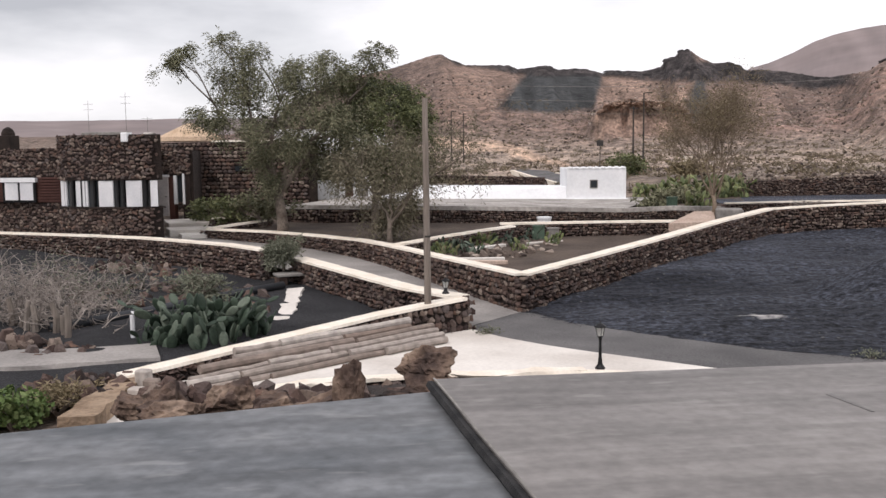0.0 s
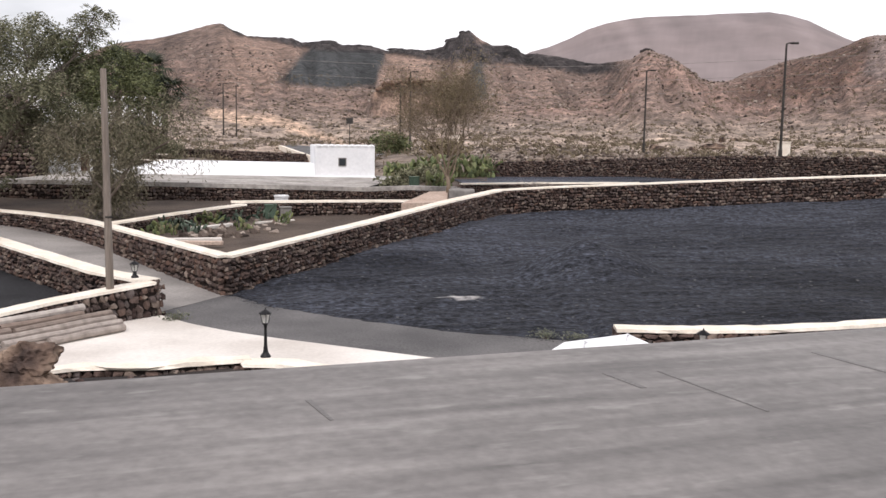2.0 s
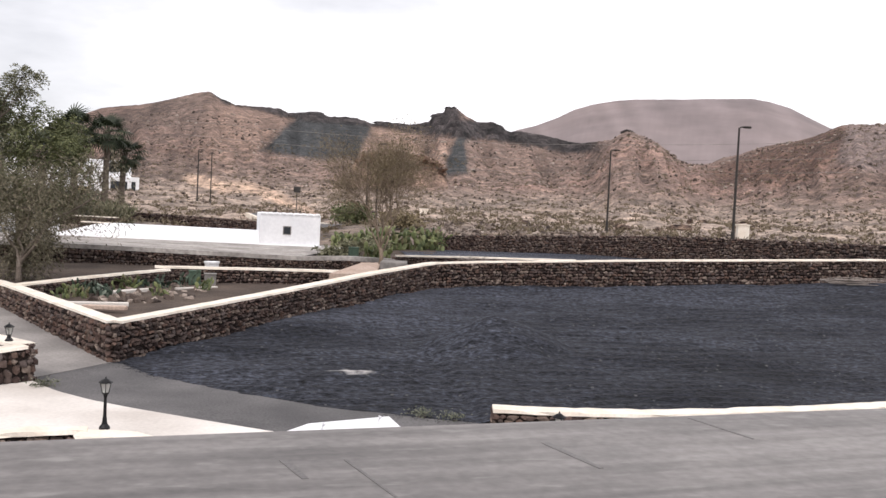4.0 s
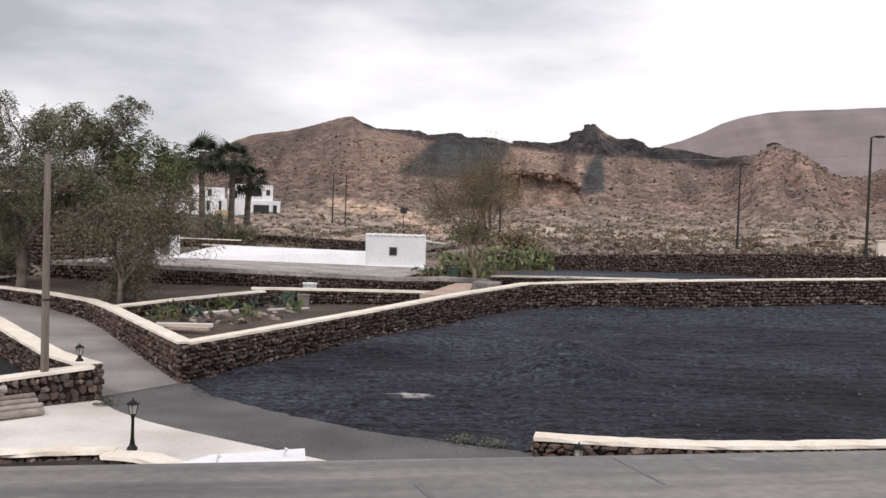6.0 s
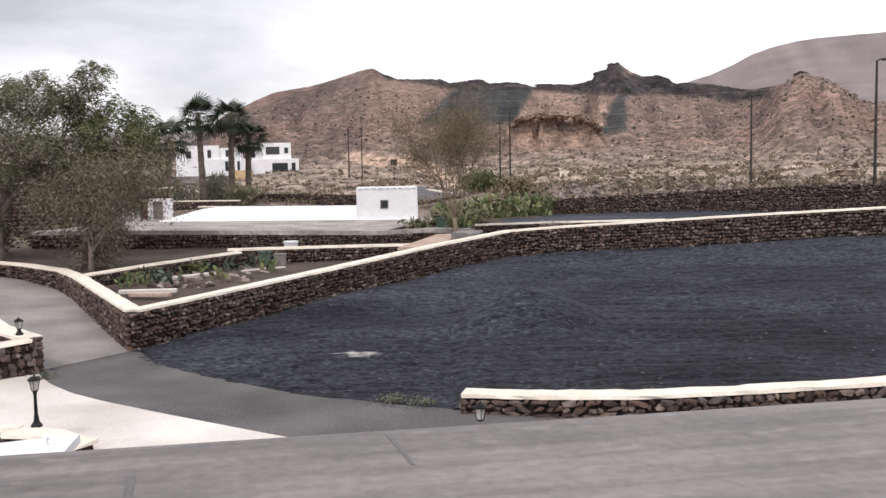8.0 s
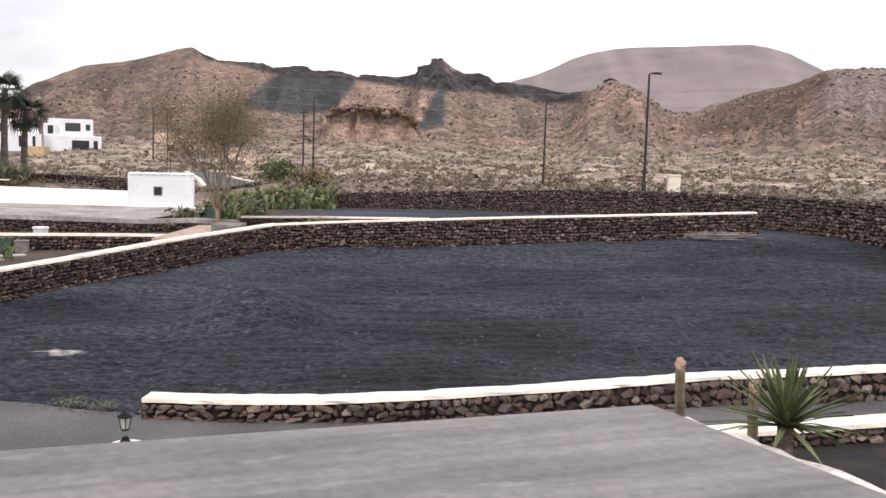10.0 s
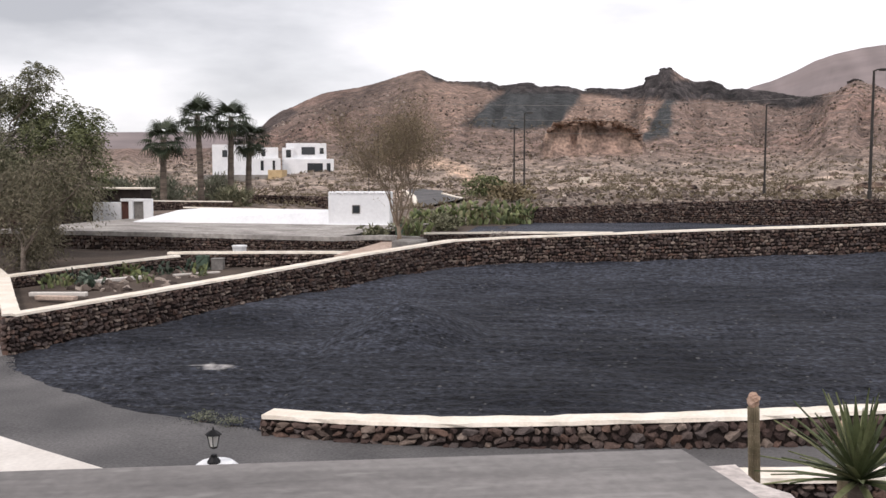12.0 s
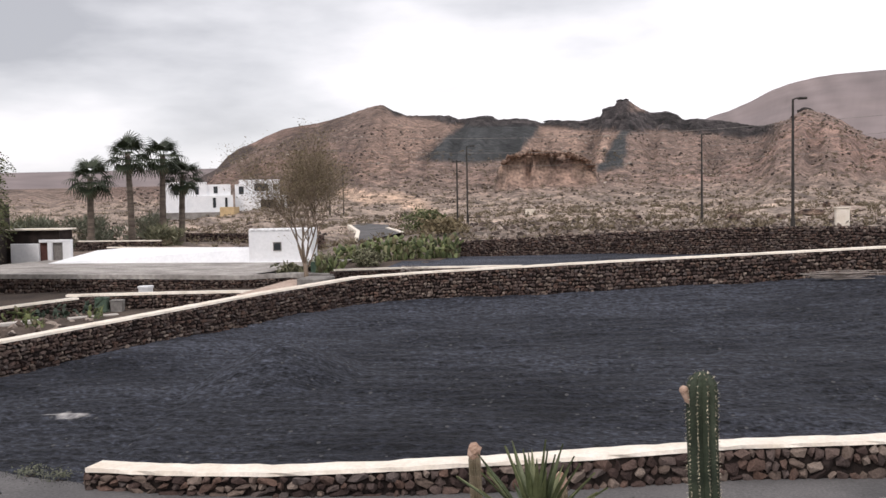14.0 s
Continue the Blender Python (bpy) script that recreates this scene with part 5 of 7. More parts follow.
bush("villa_bush", -20.9, 38.9, 1.0, 1.3, 1.6, 1600, 0.18, 0.05, M_LEAF_DUSTY, 66, "dusty green shrub before the villa porch")
bush("villa_bush", -24.6, 40.0, 1.0, 1.0, 1.2, 1000, 0.25, 0.04, M_LEAF, 67, "spiky dark shrub before the villa porch")
bush("roadside_weed", 2.2, 19.45, -0.3, 0.35, 0.14, 260, 0.06, 0.012, M_GREYGREEN, 68, "low green weeds at the edge of the gravel", "weed")
bush("roadside_weed", 2.9, 19.3, -0.3, 0.35, 0.12, 240, 0.06, 0.012, M_GREYGREEN, 69, "low green weeds at the edge of the gravel", "weed")
bush("wall_weed", 3.9, 43.6, 1.5, 0.8, 0.45, 700, 0.14, 0.015, M_SHRUB, 70, "dry pale tuft on the wall", "weed")
bush("gate_weed", -6.7, 20.9, -0.4, 0.35, 0.22, 160, 0.08, 0.02, M_GREYGREEN, 71, "small weeds at the foot of the wall", "weed")


# ---- prickly pears ----
def pad_mesh(seed):
    bm = bmesh.new()
    bmesh.ops.create_icosphere(bm, subdivisions=2, radius=1)
    for v in bm.verts:
        k = 1 - 0.22 * (v.co.z < 0) * abs(v.co.z)
        v.co = Vector((v.co.x * 0.145 * k, v.co.y * 0.028, (v.co.z + 1) * 0.25))
    return mesh_of(bm, "pad", True)


PAD = pad_mesh(1)
PAD.materials.append(material("prickly_pear_pad", [(0.012, 0.022, 0.014), (0.030, 0.048, 0.032), (0.055, 0.08, 0.056), (0.075, 0.105, 0.075), (0.15, 0.18, 0.14)], 1, 0.6, 0.1, vary="object"))
PAD_PALE = PAD.copy()
PAD_PALE.materials.clear()
M_PEAR_PALE = material("pale_prickly_pear_skin", [(0.06, 0.075, 0.035), (0.12, 0.15, 0.065), (0.21, 0.225, 0.11), (0.16, 0.13, 0.08)], 1, 0.6, 0.1, vary="island")
PAD_PALE.materials.append(material("pale_prickly_pear_pad", [(0.05, 0.065, 0.03), (0.12, 0.15, 0.065), (0.21, 0.235, 0.10), (0.09, 0.12, 0.05), (0.16, 0.13, 0.08)], 1, 0.6, 0.1, vary="object"))
PAD_V = np.array([v.co[:] for v in PAD.vertices])
PAD_F = [tuple(p.vertices) for p in PAD.polygons]


def prickly_pear(x, y, z, r, h, n, seed, label, scale=1.0, group="prickly pears", pale=False):
    rnd = random.Random(seed)
    t = thing("prickly_pear", pose(x, y, z), label, "cactus", group)
    poses = []
    while len(poses) < n:
        a, q = rnd.uniform(0, 6.28), math.sqrt(rnd.random()) * r
        m = pose(math.cos(a) * q, math.sin(a) * q, -0.03, rnd.uniform(-25, 25), rnd.uniform(-25, 25), rnd.uniform(0, 360)) @ Matrix.Scale(scale * rnd.uniform(0.8, 1.3), 4)
        lim = h * (1.05 - 0.5 * q / r)
        for _ in range(7):
            poses.append(m)
            m = m @ pose(rnd.uniform(-0.08, 0.08), 0, 0.45, rnd.uniform(-30, 30), rnd.uniform(-40, 40), rnd.uniform(-60, 60)) @ Matrix.Scale(rnd.uniform(0.86, 1.02), 4)
            if m.translation.z > lim or m.translation.z < 0:
                break
    verts, faces = [], []
    for i, m in enumerate(poses):
        if i < 60:
            p = new("pad", PAD_PALE if pale else PAD)
            p.parent, p.matrix_basis = t, m
        else:
            a = np.array(m)
            k = sum(len(v) for v in verts)
            verts.append(PAD_V @ a[:3, :3].T + a[:3, 3])
            faces += [tuple(q + k for q in f) for f in PAD_F]
    if verts:
        tagged(raw_mesh("pad_cluster", np.concatenate(verts).tolist(), faces, M_PEAR_PALE if pale else M_PEAR, t, smooth=True), kind="stuff")
    return t


prickly_pear(-13.3, 18.3, -0.3, 1.15, 1.15, 190, 81, "large grey-green prickly pear clump on black gravel", 0.85)
prickly_pear(-12.6, 19.2, -0.3, 0.55, 0.8, 60, 82, "grey-green prickly pear clump on black gravel", 0.72)
prickly_pear(-14.0, 17.7, -0.3, 0.6, 0.6, 45, 83, "low grey-green prickly pear clump on black gravel", 0.7)
for i, (x, y, r, h, n) in enumerate(((-10.7, 32.6, 0.6, 0.5, 26), (-10.7, 34.0, 0.7, 0.55, 30), (-9.8, 35.6, 0.6, 0.7, 28), (-9.0, 36.6, 0.6, 0.6, 24), (-8.0, 34.0, 0.4, 0.5, 12), (-7.9, 37.5, 0.4, 0.8, 16), (-6.9, 36.2, 0.4, 0.7, 12), (-9.6, 33.0, 0.5, 0.5, 14))):
    prickly_pear(x, y, 0.36, r, h, int(n * 2.0), 90 + i, "small prickly pear clump in the terrace bed", 0.5, pale=i % 2 == 0)
for i, (x, y, r, h, n) in enumerate(((-3.3, 57.5, 1.2, 1.0, 60), (-1.8, 58.6, 1.5, 1.4, 80), (0.1, 59.4, 1.5, 1.6, 90), (1.6, 60.4, 1.1, 1.5, 60), (-1.0, 46.0, 0.6, 0.8, 26))):
    prickly_pear(x, y, 1.3, r, h, int(n * 1.8), 100 + i, "broad yellowish prickly pear clump behind the path wall", 0.95, pale=True)
bush("hedge_bush", -6.5, 90.0, near_ground(-6.5, 90.0), 2.2, 2.2, 2200, 0.3, 0.09, M_LEAF, 72, "dark leafy bush by the far road")
bush("hedge_bush", -1.0, 72.0, near_ground(-1.0, 72.0), 1.6, 1.2, 900, 0.3, 0.08, M_LEAF_DRY, 73, "yellowish bush behind the prickly pears")

# terrace bed details
for x, y, l, rot in ((-8.8, 30.0, 1.9, 15), (-8.3, 29.2, 1.4, 5), (-9.3, 34.3, 2.2, 62), (-7.3, 36.6, 1.9, 50)):
    t = box(bmesh.new(), -l / 2, l / 2, -0.12, 0.12, 0, 0.14, bevel=0.02)
    ob = tagged(part("kerb_beam", t, M_COURT if l > 1.8 else M_PINK), "pale concrete edging beam in the terrace bed", "edging beam", "edging beams")
    ob.matrix_basis = pose(x, y, 0.46, 0, 0, rot)
wb = thing("white_pot", pose(-8.03, 41.86, 0.85), "white painted square planter by the platform wall", "planter")
part("body", tube(bmesh.new(), [(0, 0, -0.05), (0, 0, 0.36), (0, 0, 0.40)], [0.3, 0.33, 0.33], 8), M_WHITE, wb)
part("rim", tube(bmesh.new(), [(0, 0, 0.34), (0, 0, 0.42)], [0.36, 0.36], 8), M_WHITE, wb)
for x, y, mt, lab, h in ((-7.75, 37.95, M_GREENBIN, "faded green metal box in the terrace bed", 0.6), (-7.15, 38.1, M_GREY, "grey utility box in the terrace bed", 0.5), (-2.2, 47.7, M_GREENBIN, "dark green crate in the rear yard", 0.7)):
    t = thing("utility_box", pose(x, y, 0.5 if y < 40 else 1.2, 0, 0, 15), lab, "box")
    part("body", box(bmesh.new(), -0.24, 0.24, -0.18, 0.18, -0.05, h, bevel=0.015), mt, t)
    part("lid", box(bmesh.new(), -0.26, 0.26, -0.2, 0.2, h, h + 0.05, bevel=0.01), mt, t)

# ramp behind the field wall
bm = bmesh.new()
vs = [bm.verts.new(p) for p in ((-2.3, 38.7, 0.9), (-0.35, 39.0, 0.9), (-0.35, 41.6, 0.9), (-1.2, 41.6, 0.9), (-2.3, 38.7, 1.22), (-0.35, 39.0, 1.3), (-0.35, 41.6, 1.6), (-1.2, 41.6, 1.57))]
for f in ((0, 1, 5, 4), (1, 2, 6, 5), (2, 3, 7, 6), (3, 0, 4, 7), (4, 5, 6, 7)):
    bm.faces.new([vs[i] for i in f])
tagged(part("ramp", bm, M_PINK), "pinkish concrete ramp behind the field wall", "ramp", kind="structure")
tagged(part("concrete_block", box(bmesh.new(), -0.3, 0.85, 40.1, 41.6, 1.2, 1.74, bevel=0.04), M_GREY), "grey concrete block at the top of the ramp", "block")


# ---- trees ----
def bough(bm, a, b, r0, r1, rnd, sag=0.12, seg=5):
    """A crooked limb from a to b that bends upwards on its way."""
    a, b = Vector(a), Vector(b)
    l = (b - a).length
    pts = []
    for k in range(6):
        t = k / 5
        w = math.sin(math.pi * t) * l
        pts.append(a.lerp(b, t) + Vector((rnd.gauss(0, 0.05) * w, rnd.gauss(0, 0.05) * w, sag * w + rnd.gauss(0, 0.03) * w)))
    tube(bm, pts, [r0 + (r1 - r0) * k / 5 for k in range(6)], seg, cap=False)
    return pts


def tree(name, x, y, z, trunk, r, seed, label, crowns, leaf, mat, droop=0.2, forks=3, bark=None, lean=(0, 0), twigs=10, sprays=0.19):
    """crowns: foliage masses (centre, radius, leaves). Forks rise from the trunk, boughs leave them towards each mass, and sprays of leaves hang on twigs there."""
    rnd = random.Random(seed)
    t = thing(name, pose(x, y, z), label, "tree")
    top = Vector((lean[0], lean[1], trunk))
    part("trunk", tube(bmesh.new(), [(0, 0, -0.3), (lean[0] * 0.1, lean[1] * 0.1, trunk * 0.25), (lean[0] * 0.45, lean[1] * 0.45, trunk * 0.6), top], [r * 1.45, r * 1.1, r, r * 0.9], 10), bark or M_BARK, t, smooth=True)
    order = sorted(crowns, key=lambda c: math.atan2(c[0][0] - top.x, c[0][2] - trunk))
    size = math.ceil(len(order) / forks)
    bm, sprig = bmesh.new(), []
    for k in range(0, len(order), size):
        group = order[k:k + size]
        mean = sum((Vector(c[0]) for c in group), Vector()) / len(group)
        spine = bough(bm, top - Vector((0, 0, 0.1)), top.lerp(mean, 0.85), r * 0.62, r * 0.2, rnd, 0.1, 7)
        for c, rad, n in group:
            c = Vector(c)
            foot = min(spine[1:], key=lambda p: (p - c).length + max(0, p.z - c.z))
            limb = bough(bm, foot, c, r * 0.2, 0.014, rnd, 0.1, 4)
            for _ in range(twigs):
                p = limb[rnd.randrange(2, 6)]
                e = c + Vector((rnd.gauss(0, 0.55), rnd.gauss(0, 0.55), rnd.gauss(0, 0.42))) * rad
                tube(bm, [p, p.lerp(e, 0.5) + Vector((0, 0, 0.12 * rad)), e], [0.012, 0.009, 0.004], 3, cap=False)
                d = (e - c).normalized() + Vector((0, 0, -droop))
                for _ in range(max(1, int(n * sprays))):
                    q = e + Vector((rnd.gauss(0, 0.34), rnd.gauss(0, 0.34), rnd.gauss(0, 0.28))) * rad
                    sprig.append((q, (d + Vector((rnd.gauss(0, 0.5), rnd.gauss(0, 0.5), rnd.gauss(0, 0.35)))).normalized()))
    part("branchwork", bm, bark or M_BARK, t)
    verts, faces = [], []
    for q, d in sprig:
        # a spray: short leaves to both sides of a drooping tip
        side = d.cross(Vector((rnd.gauss(0, 0.3), rnd.gauss(0, 0.3), 1))).normalized()
        for i in range(7):
            p = q + d * leaf[0] * 0.42 * i + Vector((0, 0, -0.02 * droop * i * i))
            o = (d * 0.75 + side * (0.8 if i % 2 else -0.8) + Vector((0, 0, rnd.uniform(-0.5, 0.1)))).normalized()
            w = o.cross(Vector((rnd.gauss(0, 1), rnd.gauss(0, 1), rnd.gauss(0, 1)))).normalized() * leaf[1] * rnd.uniform(0.7, 1.3)
            l = leaf[0] * rnd.uniform(0.7, 1.3)
            k = len(verts)
            verts += [p, p + o * l * 0.5 + w, p + o * l, p + o * l * 0.5 - w]
            faces.append((k, k + 1, k + 2, k + 3))
    raw_mesh("crown", verts, faces, mat, t)
    return t


# tall airy tree by the villa: masses by their way to the side, height and radius
TX, TY, TZ = -18.9, 36.4, 0.9
crown = []
for u, h, rad in ((-3.0, 8.3, 0.55), (-4.4, 7.6, 0.5), (-3.8, 7.0, 0.6), (-4.8, 7.2, 0.3), (-2.4, 7.4, 0.7), (-1.8, 7.9, 0.45), (-2.9, 6.2, 0.7), (-3.7, 5.3, 0.5), (-1.9, 6.3, 0.9), (-1.0, 7.0, 0.75), (-0.4, 7.4, 0.5), (0.1, 6.6, 0.85), (-1.0, 5.5, 1.0), (-2.1, 5.0, 0.8),
                  (-2.9, 4.7, 0.45), (0.9, 7.0, 0.7), (1.6, 7.4, 0.55), (2.4, 7.0, 0.5), (3.3, 7.4, 0.4), (3.9, 7.8, 0.32), (1.6, 6.3, 0.85), (0.6, 5.4, 1.0), (-0.6, 4.2, 1.0), (0.4, 3.8, 1.0), (1.6, 4.8, 1.0), (2.6, 5.7, 0.75), (-1.6, 3.6, 0.65), (-1.1, 2.6, 0.6), (1.3, 3.2, 0.8), (2.4, 4.0, 0.8)):
    u += 0.6
    crown.append(((u * 0.97 + R.uniform(-0.3, 0.3), u * 0.236 + R.uniform(-1.4, 1.4), h), rad * 0.95, int((110 * rad + 30) * (1.2 if h > 6 else 1.9))))
tree("tall_tree", TX, TY, TZ, 1.7, 0.22, 7, "tall airy feathery tree with forked trunk beside the villa", crown, (0.13, 0.022), M_LEAF_DUSTY, 0.35, 5, None, (-0.25, 0.1))
# greener tree behind
GX, GY, GZ = -15.2, 38.2, 0.9
crown = [((u, R.uniform(-1.2, 1.2), h), rad, int(180 * rad + 20)) for u, h, rad in ((-1.2, 6.4, 0.8), (0.2, 6.1, 0.9), (1.4, 5.7, 0.75), (2.4, 5.2, 0.55), (-0.4, 5.0, 1.0), (1.1, 4.6, 0.9), (2.2, 4.2, 0.6), (-1.6, 4.3, 0.9), (0.0, 3.5, 0.9), (1.6, 3.2, 0.7), (-1.0, 2.9, 0.8), (0.8, 2.4, 0.6))]
tree("leafy_tree", GX, GY, GZ, 1.4, 0.17, 8, "dense dark green tree behind the terrace", crown, (0.12, 0.03), M_LEAF, 0.3, 4)
# drooping small tree on the terrace
DX, DY, DZ = -13.25, 34.0, 0.8
crown = [((u, R.uniform(-0.9, 0.9), h), rad, int((1.5 if h > 3 else 2.1) * n * rad)) for u, h, rad, n in ((0.1, 4.1, 0.8, 90), (-1.3, 3.6, 0.7, 90), (1.3, 3.9, 0.75, 80), (-1.6, 2.8, 0.55, 100), (-0.3, 2.7, 0.85, 110), (1.1, 2.7, 0.7, 90), (2.4, 3.5, 0.6, 50), (3.3, 4.1, 0.6, 36), (3.8, 3.3, 0.45, 30), (2.9, 4.8, 0.5, 34), (-0.6, 1.6, 0.55, 110), (0.5, 1.5, 0.5, 110), (0.0, 0.8, 0.4, 110), (-2.3, 3.3, 0.4, 50))]
tree("drooping_tree", DX, DY, DZ, 0.7, 0.1, 9, "drooping dusty olive tree on the soil terrace", crown, (0.17, 0.018), M_LEAF_DROOP, 1.0, 4)


def fuzzy_tree(x, y, z, h, seed, label):
    """A nearly bare tree: a slim forked stem and a rounded cloud of fine upright twigs with few small leaves."""
    rnd = random.Random(seed)
    t = thing("bare_tree", pose(x, y, z), label, "tree")
    part("trunk", tube(bmesh.new(), [(0, 0, -0.3), (0.03, 0, 0.4), (-0.04, 0.02, 0.9)], [0.12, 0.095, 0.08], 9), M_TWIG, t, smooth=True)
    bm, tips = bmesh.new(), []
    for k in range(7):
        a = 2 * math.pi * k / 7 + rnd.uniform(-0.3, 0.3)
        q = rnd.uniform(0.3, 0.75)
        grow(bm, (-0.03, 0.01, 0.45 + 0.06 * k), (math.cos(a) * q, math.sin(a) * q, 1.0), 0.045, h * rnd.uniform(0.18, 0.27), 4, rnd, tips, 0.45, 0.16, (2, 3), 5, 0.16, 0.74)
    part("branchwork", bm, M_TWIG, t)
    verts, faces = [], []
    fine = []
    for p, d, way in tips:
        if d <= 3:
            for _ in range(6 if d else 8):
                fine.append((p + Vector((rnd.gauss(0, 0.22), rnd.gauss(0, 0.22), rnd.gauss(0, 0.3))), (way + Vector((rnd.gauss(0, 0.5), rnd.gauss(0, 0.5), rnd.gauss(0.2, 0.4)))).normalized()))
    for p, d in fine:
        l, s = rnd.uniform(0.35, 0.9), d.cross(Vector((rnd.gauss(0, 1), rnd.gauss(0, 1), 0.2))).normalized() * 0.007
        k = len(verts)
        verts += [p - s, p + s, p + d * l]
        faces.append((k, k + 1, k + 2))
    tagged(raw_mesh("twig_haze", verts, faces, M_TWIG, t), kind="stuff")
    v, f = leaves([(p + d * 0.4, 0.35, 5) for p, d in fine], 0.085, 0.017, rnd, -0.3)
    raw_mesh("crown", v, f, M_LEAF_DRY, t)
    return t


fuzzy_tree(-0.35, 41.3, 1.5, 7.4, 10, "nearly bare brown tree with fine upright twigs")
# little round tree in the gap of the wall
tree("small_round_tree", -15.2, 27.7, 0.0, 0.5, 0.05, 11, "small round-headed tree on a stone ledge", [((-0.3, 0, 0.95), 0.32, 200), ((0.3, 0, 1.0), 0.32, 200), ((0, 0.1, 1.2), 0.34, 200), ((0, -0.1, 0.9), 0.32, 200)], (0.06, 0.018), M_GREYGREEN, 0, 3)


# ---- palms ----
def frond_mesh():
    verts, faces = [], []
    def strip(a, b, w0, w1):
        k = len(verts)
        d = (b - a).normalized()
        s = d.cross(Vector((0, 0, 1)))
        s = s.normalized() if s.length > 0.05 else Vector((1, 0, 0))
        verts.extend([a - s * w0, a + s * w0, b + s * w1, b - s * w1])
        faces.append((k, k + 1, k + 2, k + 3))
    hub = Vector((0, 0.95, 0.10))
    strip(Vector((0, 0, 0)), hub, 0.035, 0.022)
    for i in range(15):
        a = radians(-105 + 210 * i / 14)
        e1 = hub + Vector((math.sin(a) * 0.42, math.cos(a) * 0.42, 0.05))
        l = 0.98 - 0.2 * abs(math.sin(a))
        e2 = hub + Vector((math.sin(a) * l * 0.9, math.cos(a) * l * 0.9, -0.14 - 0.1 * abs(math.sin(a))))
        e3 = e2 + Vector((math.sin(a) * 0.08, math.cos(a) * 0.08, -0.22))
        strip(hub, e1, 0.012, 0.05)
        strip(e1, e2, 0.05, 0.022)
        strip(e2, e3, 0.022, 0.004)
    me = bpy.data.meshes.new("frond")
    me.from_pydata(verts, [], faces)
    return me


FROND = frond_mesh()
FROND.materials.append(M_PALM)
FROND_DRY = FROND.copy()
FROND_DRY.materials.clear()
FROND_DRY.materials.append(M_PALMDRY)


def palm(x, y, z, h, seed, lean):
    rnd = random.Random(seed)
    t = thing("fan_palm", pose(x, y, z), "tall fan palm with slim grey trunk and dark crown", "palm", "fan palms")
    n = 16
    pts = [(lean * (k / n) ** 2, 0, -0.3 + (h + 0.3) * k / n) for k in range(n + 1)]
    part("trunk", tube(bmesh.new(), pts, [(0.4 if k == 0 else 0.29 - 0.09 * k / n) * (1.06 if k % 2 else 0.96) for k in range(n + 1)], 10), M_PALMBARK, t, smooth=True)
    top = Matrix.Translation((lean, 0, h - 0.35))
    for i in range(27):
        e = 68 - 112 * (i / 26) ** 0.85 + rnd.uniform(-9, 9)
        f = new("frond", FROND)
        f.parent = t
        f.matrix_basis = top @ pose(0, 0, 0, 0, 0, i * 137.5) @ pose(0, 0, 0, e, 0, 0) @ Matrix.Scale(rnd.uniform(0.9, 1.3), 4)
    for i in range(7):
        f = new("dead_frond", FROND_DRY)
        f.parent = t
        f.matrix_basis = top @ pose(0, 0, -0.25, 0, 0, i * 67 + 9) @ pose(0, 0, 0, rnd.uniform(-84, -66), 0, 0) @ Matrix.Scale(0.62, 4)
    return t


palm(-26.5, 66.8, 1.5, 5.6, 1, 0.1)
palm(-26.2, 72.0, 1.4, 7.6, 2, -0.2)
palm(-24.6, 74.0, 1.4, 7.6, 3, 0.15)
palm(-24.0, 76.0, 1.4, 6.0, 4, 0.2)


# ---- cacti and yucca by the roof ----
def ribbed(bm, pts, radii, ribs):
    rings = []
    for (x, y, z), r in zip(pts, radii):
        rings.append([bm.verts.new((x + (r * (1.0 if k % 2 == 0 else 0.66)) * math.cos(math.pi * k / ribs), y + (r * (1.0 if k % 2 == 0 else 0.66)) * math.sin(math.pi * k / ribs), z)) for k in range(2 * ribs)])
    for a, b in zip(rings, rings[1:]):
        for k in range(2 * ribs):
            bm.faces.new((a[k], a[(k + 1) % (2 * ribs)], b[(k + 1) % (2 * ribs)], b[k]))
    bm.faces.new(rings[-1])
    return bm


def spines(pts, radii, ribs, step, l, rnd, w=0.0022):
    verts, faces = [], []
    for (p0, r0), (p1, r1) in zip(zip(pts, radii), zip(pts[1:], radii[1:])):
        p0, p1 = Vector(p0), Vector(p1)
        n = max(1, int((p1 - p0).length / step))
        for i in range(n):
            c, r = p0.lerp(p1, i / n), r0 + (r1 - r0) * i / n
            for k in range(ribs):
                a = 2 * math.pi * k / ribs
                o = Vector((math.cos(a), math.sin(a), 0))
                for _ in range(4):
                    d = (o + Vector((rnd.gauss(0, 0.5), rnd.gauss(0, 0.5), rnd.gauss(0, 0.5)))).normalized()
                    q = c + o * r
                    s = d.cross(Vector((0.3, 0.2, 1))).normalized() * w
                    j = len(verts)
                    verts += [q - s, q + s, q + d * l * rnd.uniform(0.6, 1.2)]
                    faces.append((j, j + 1, j + 2))
    return verts, faces


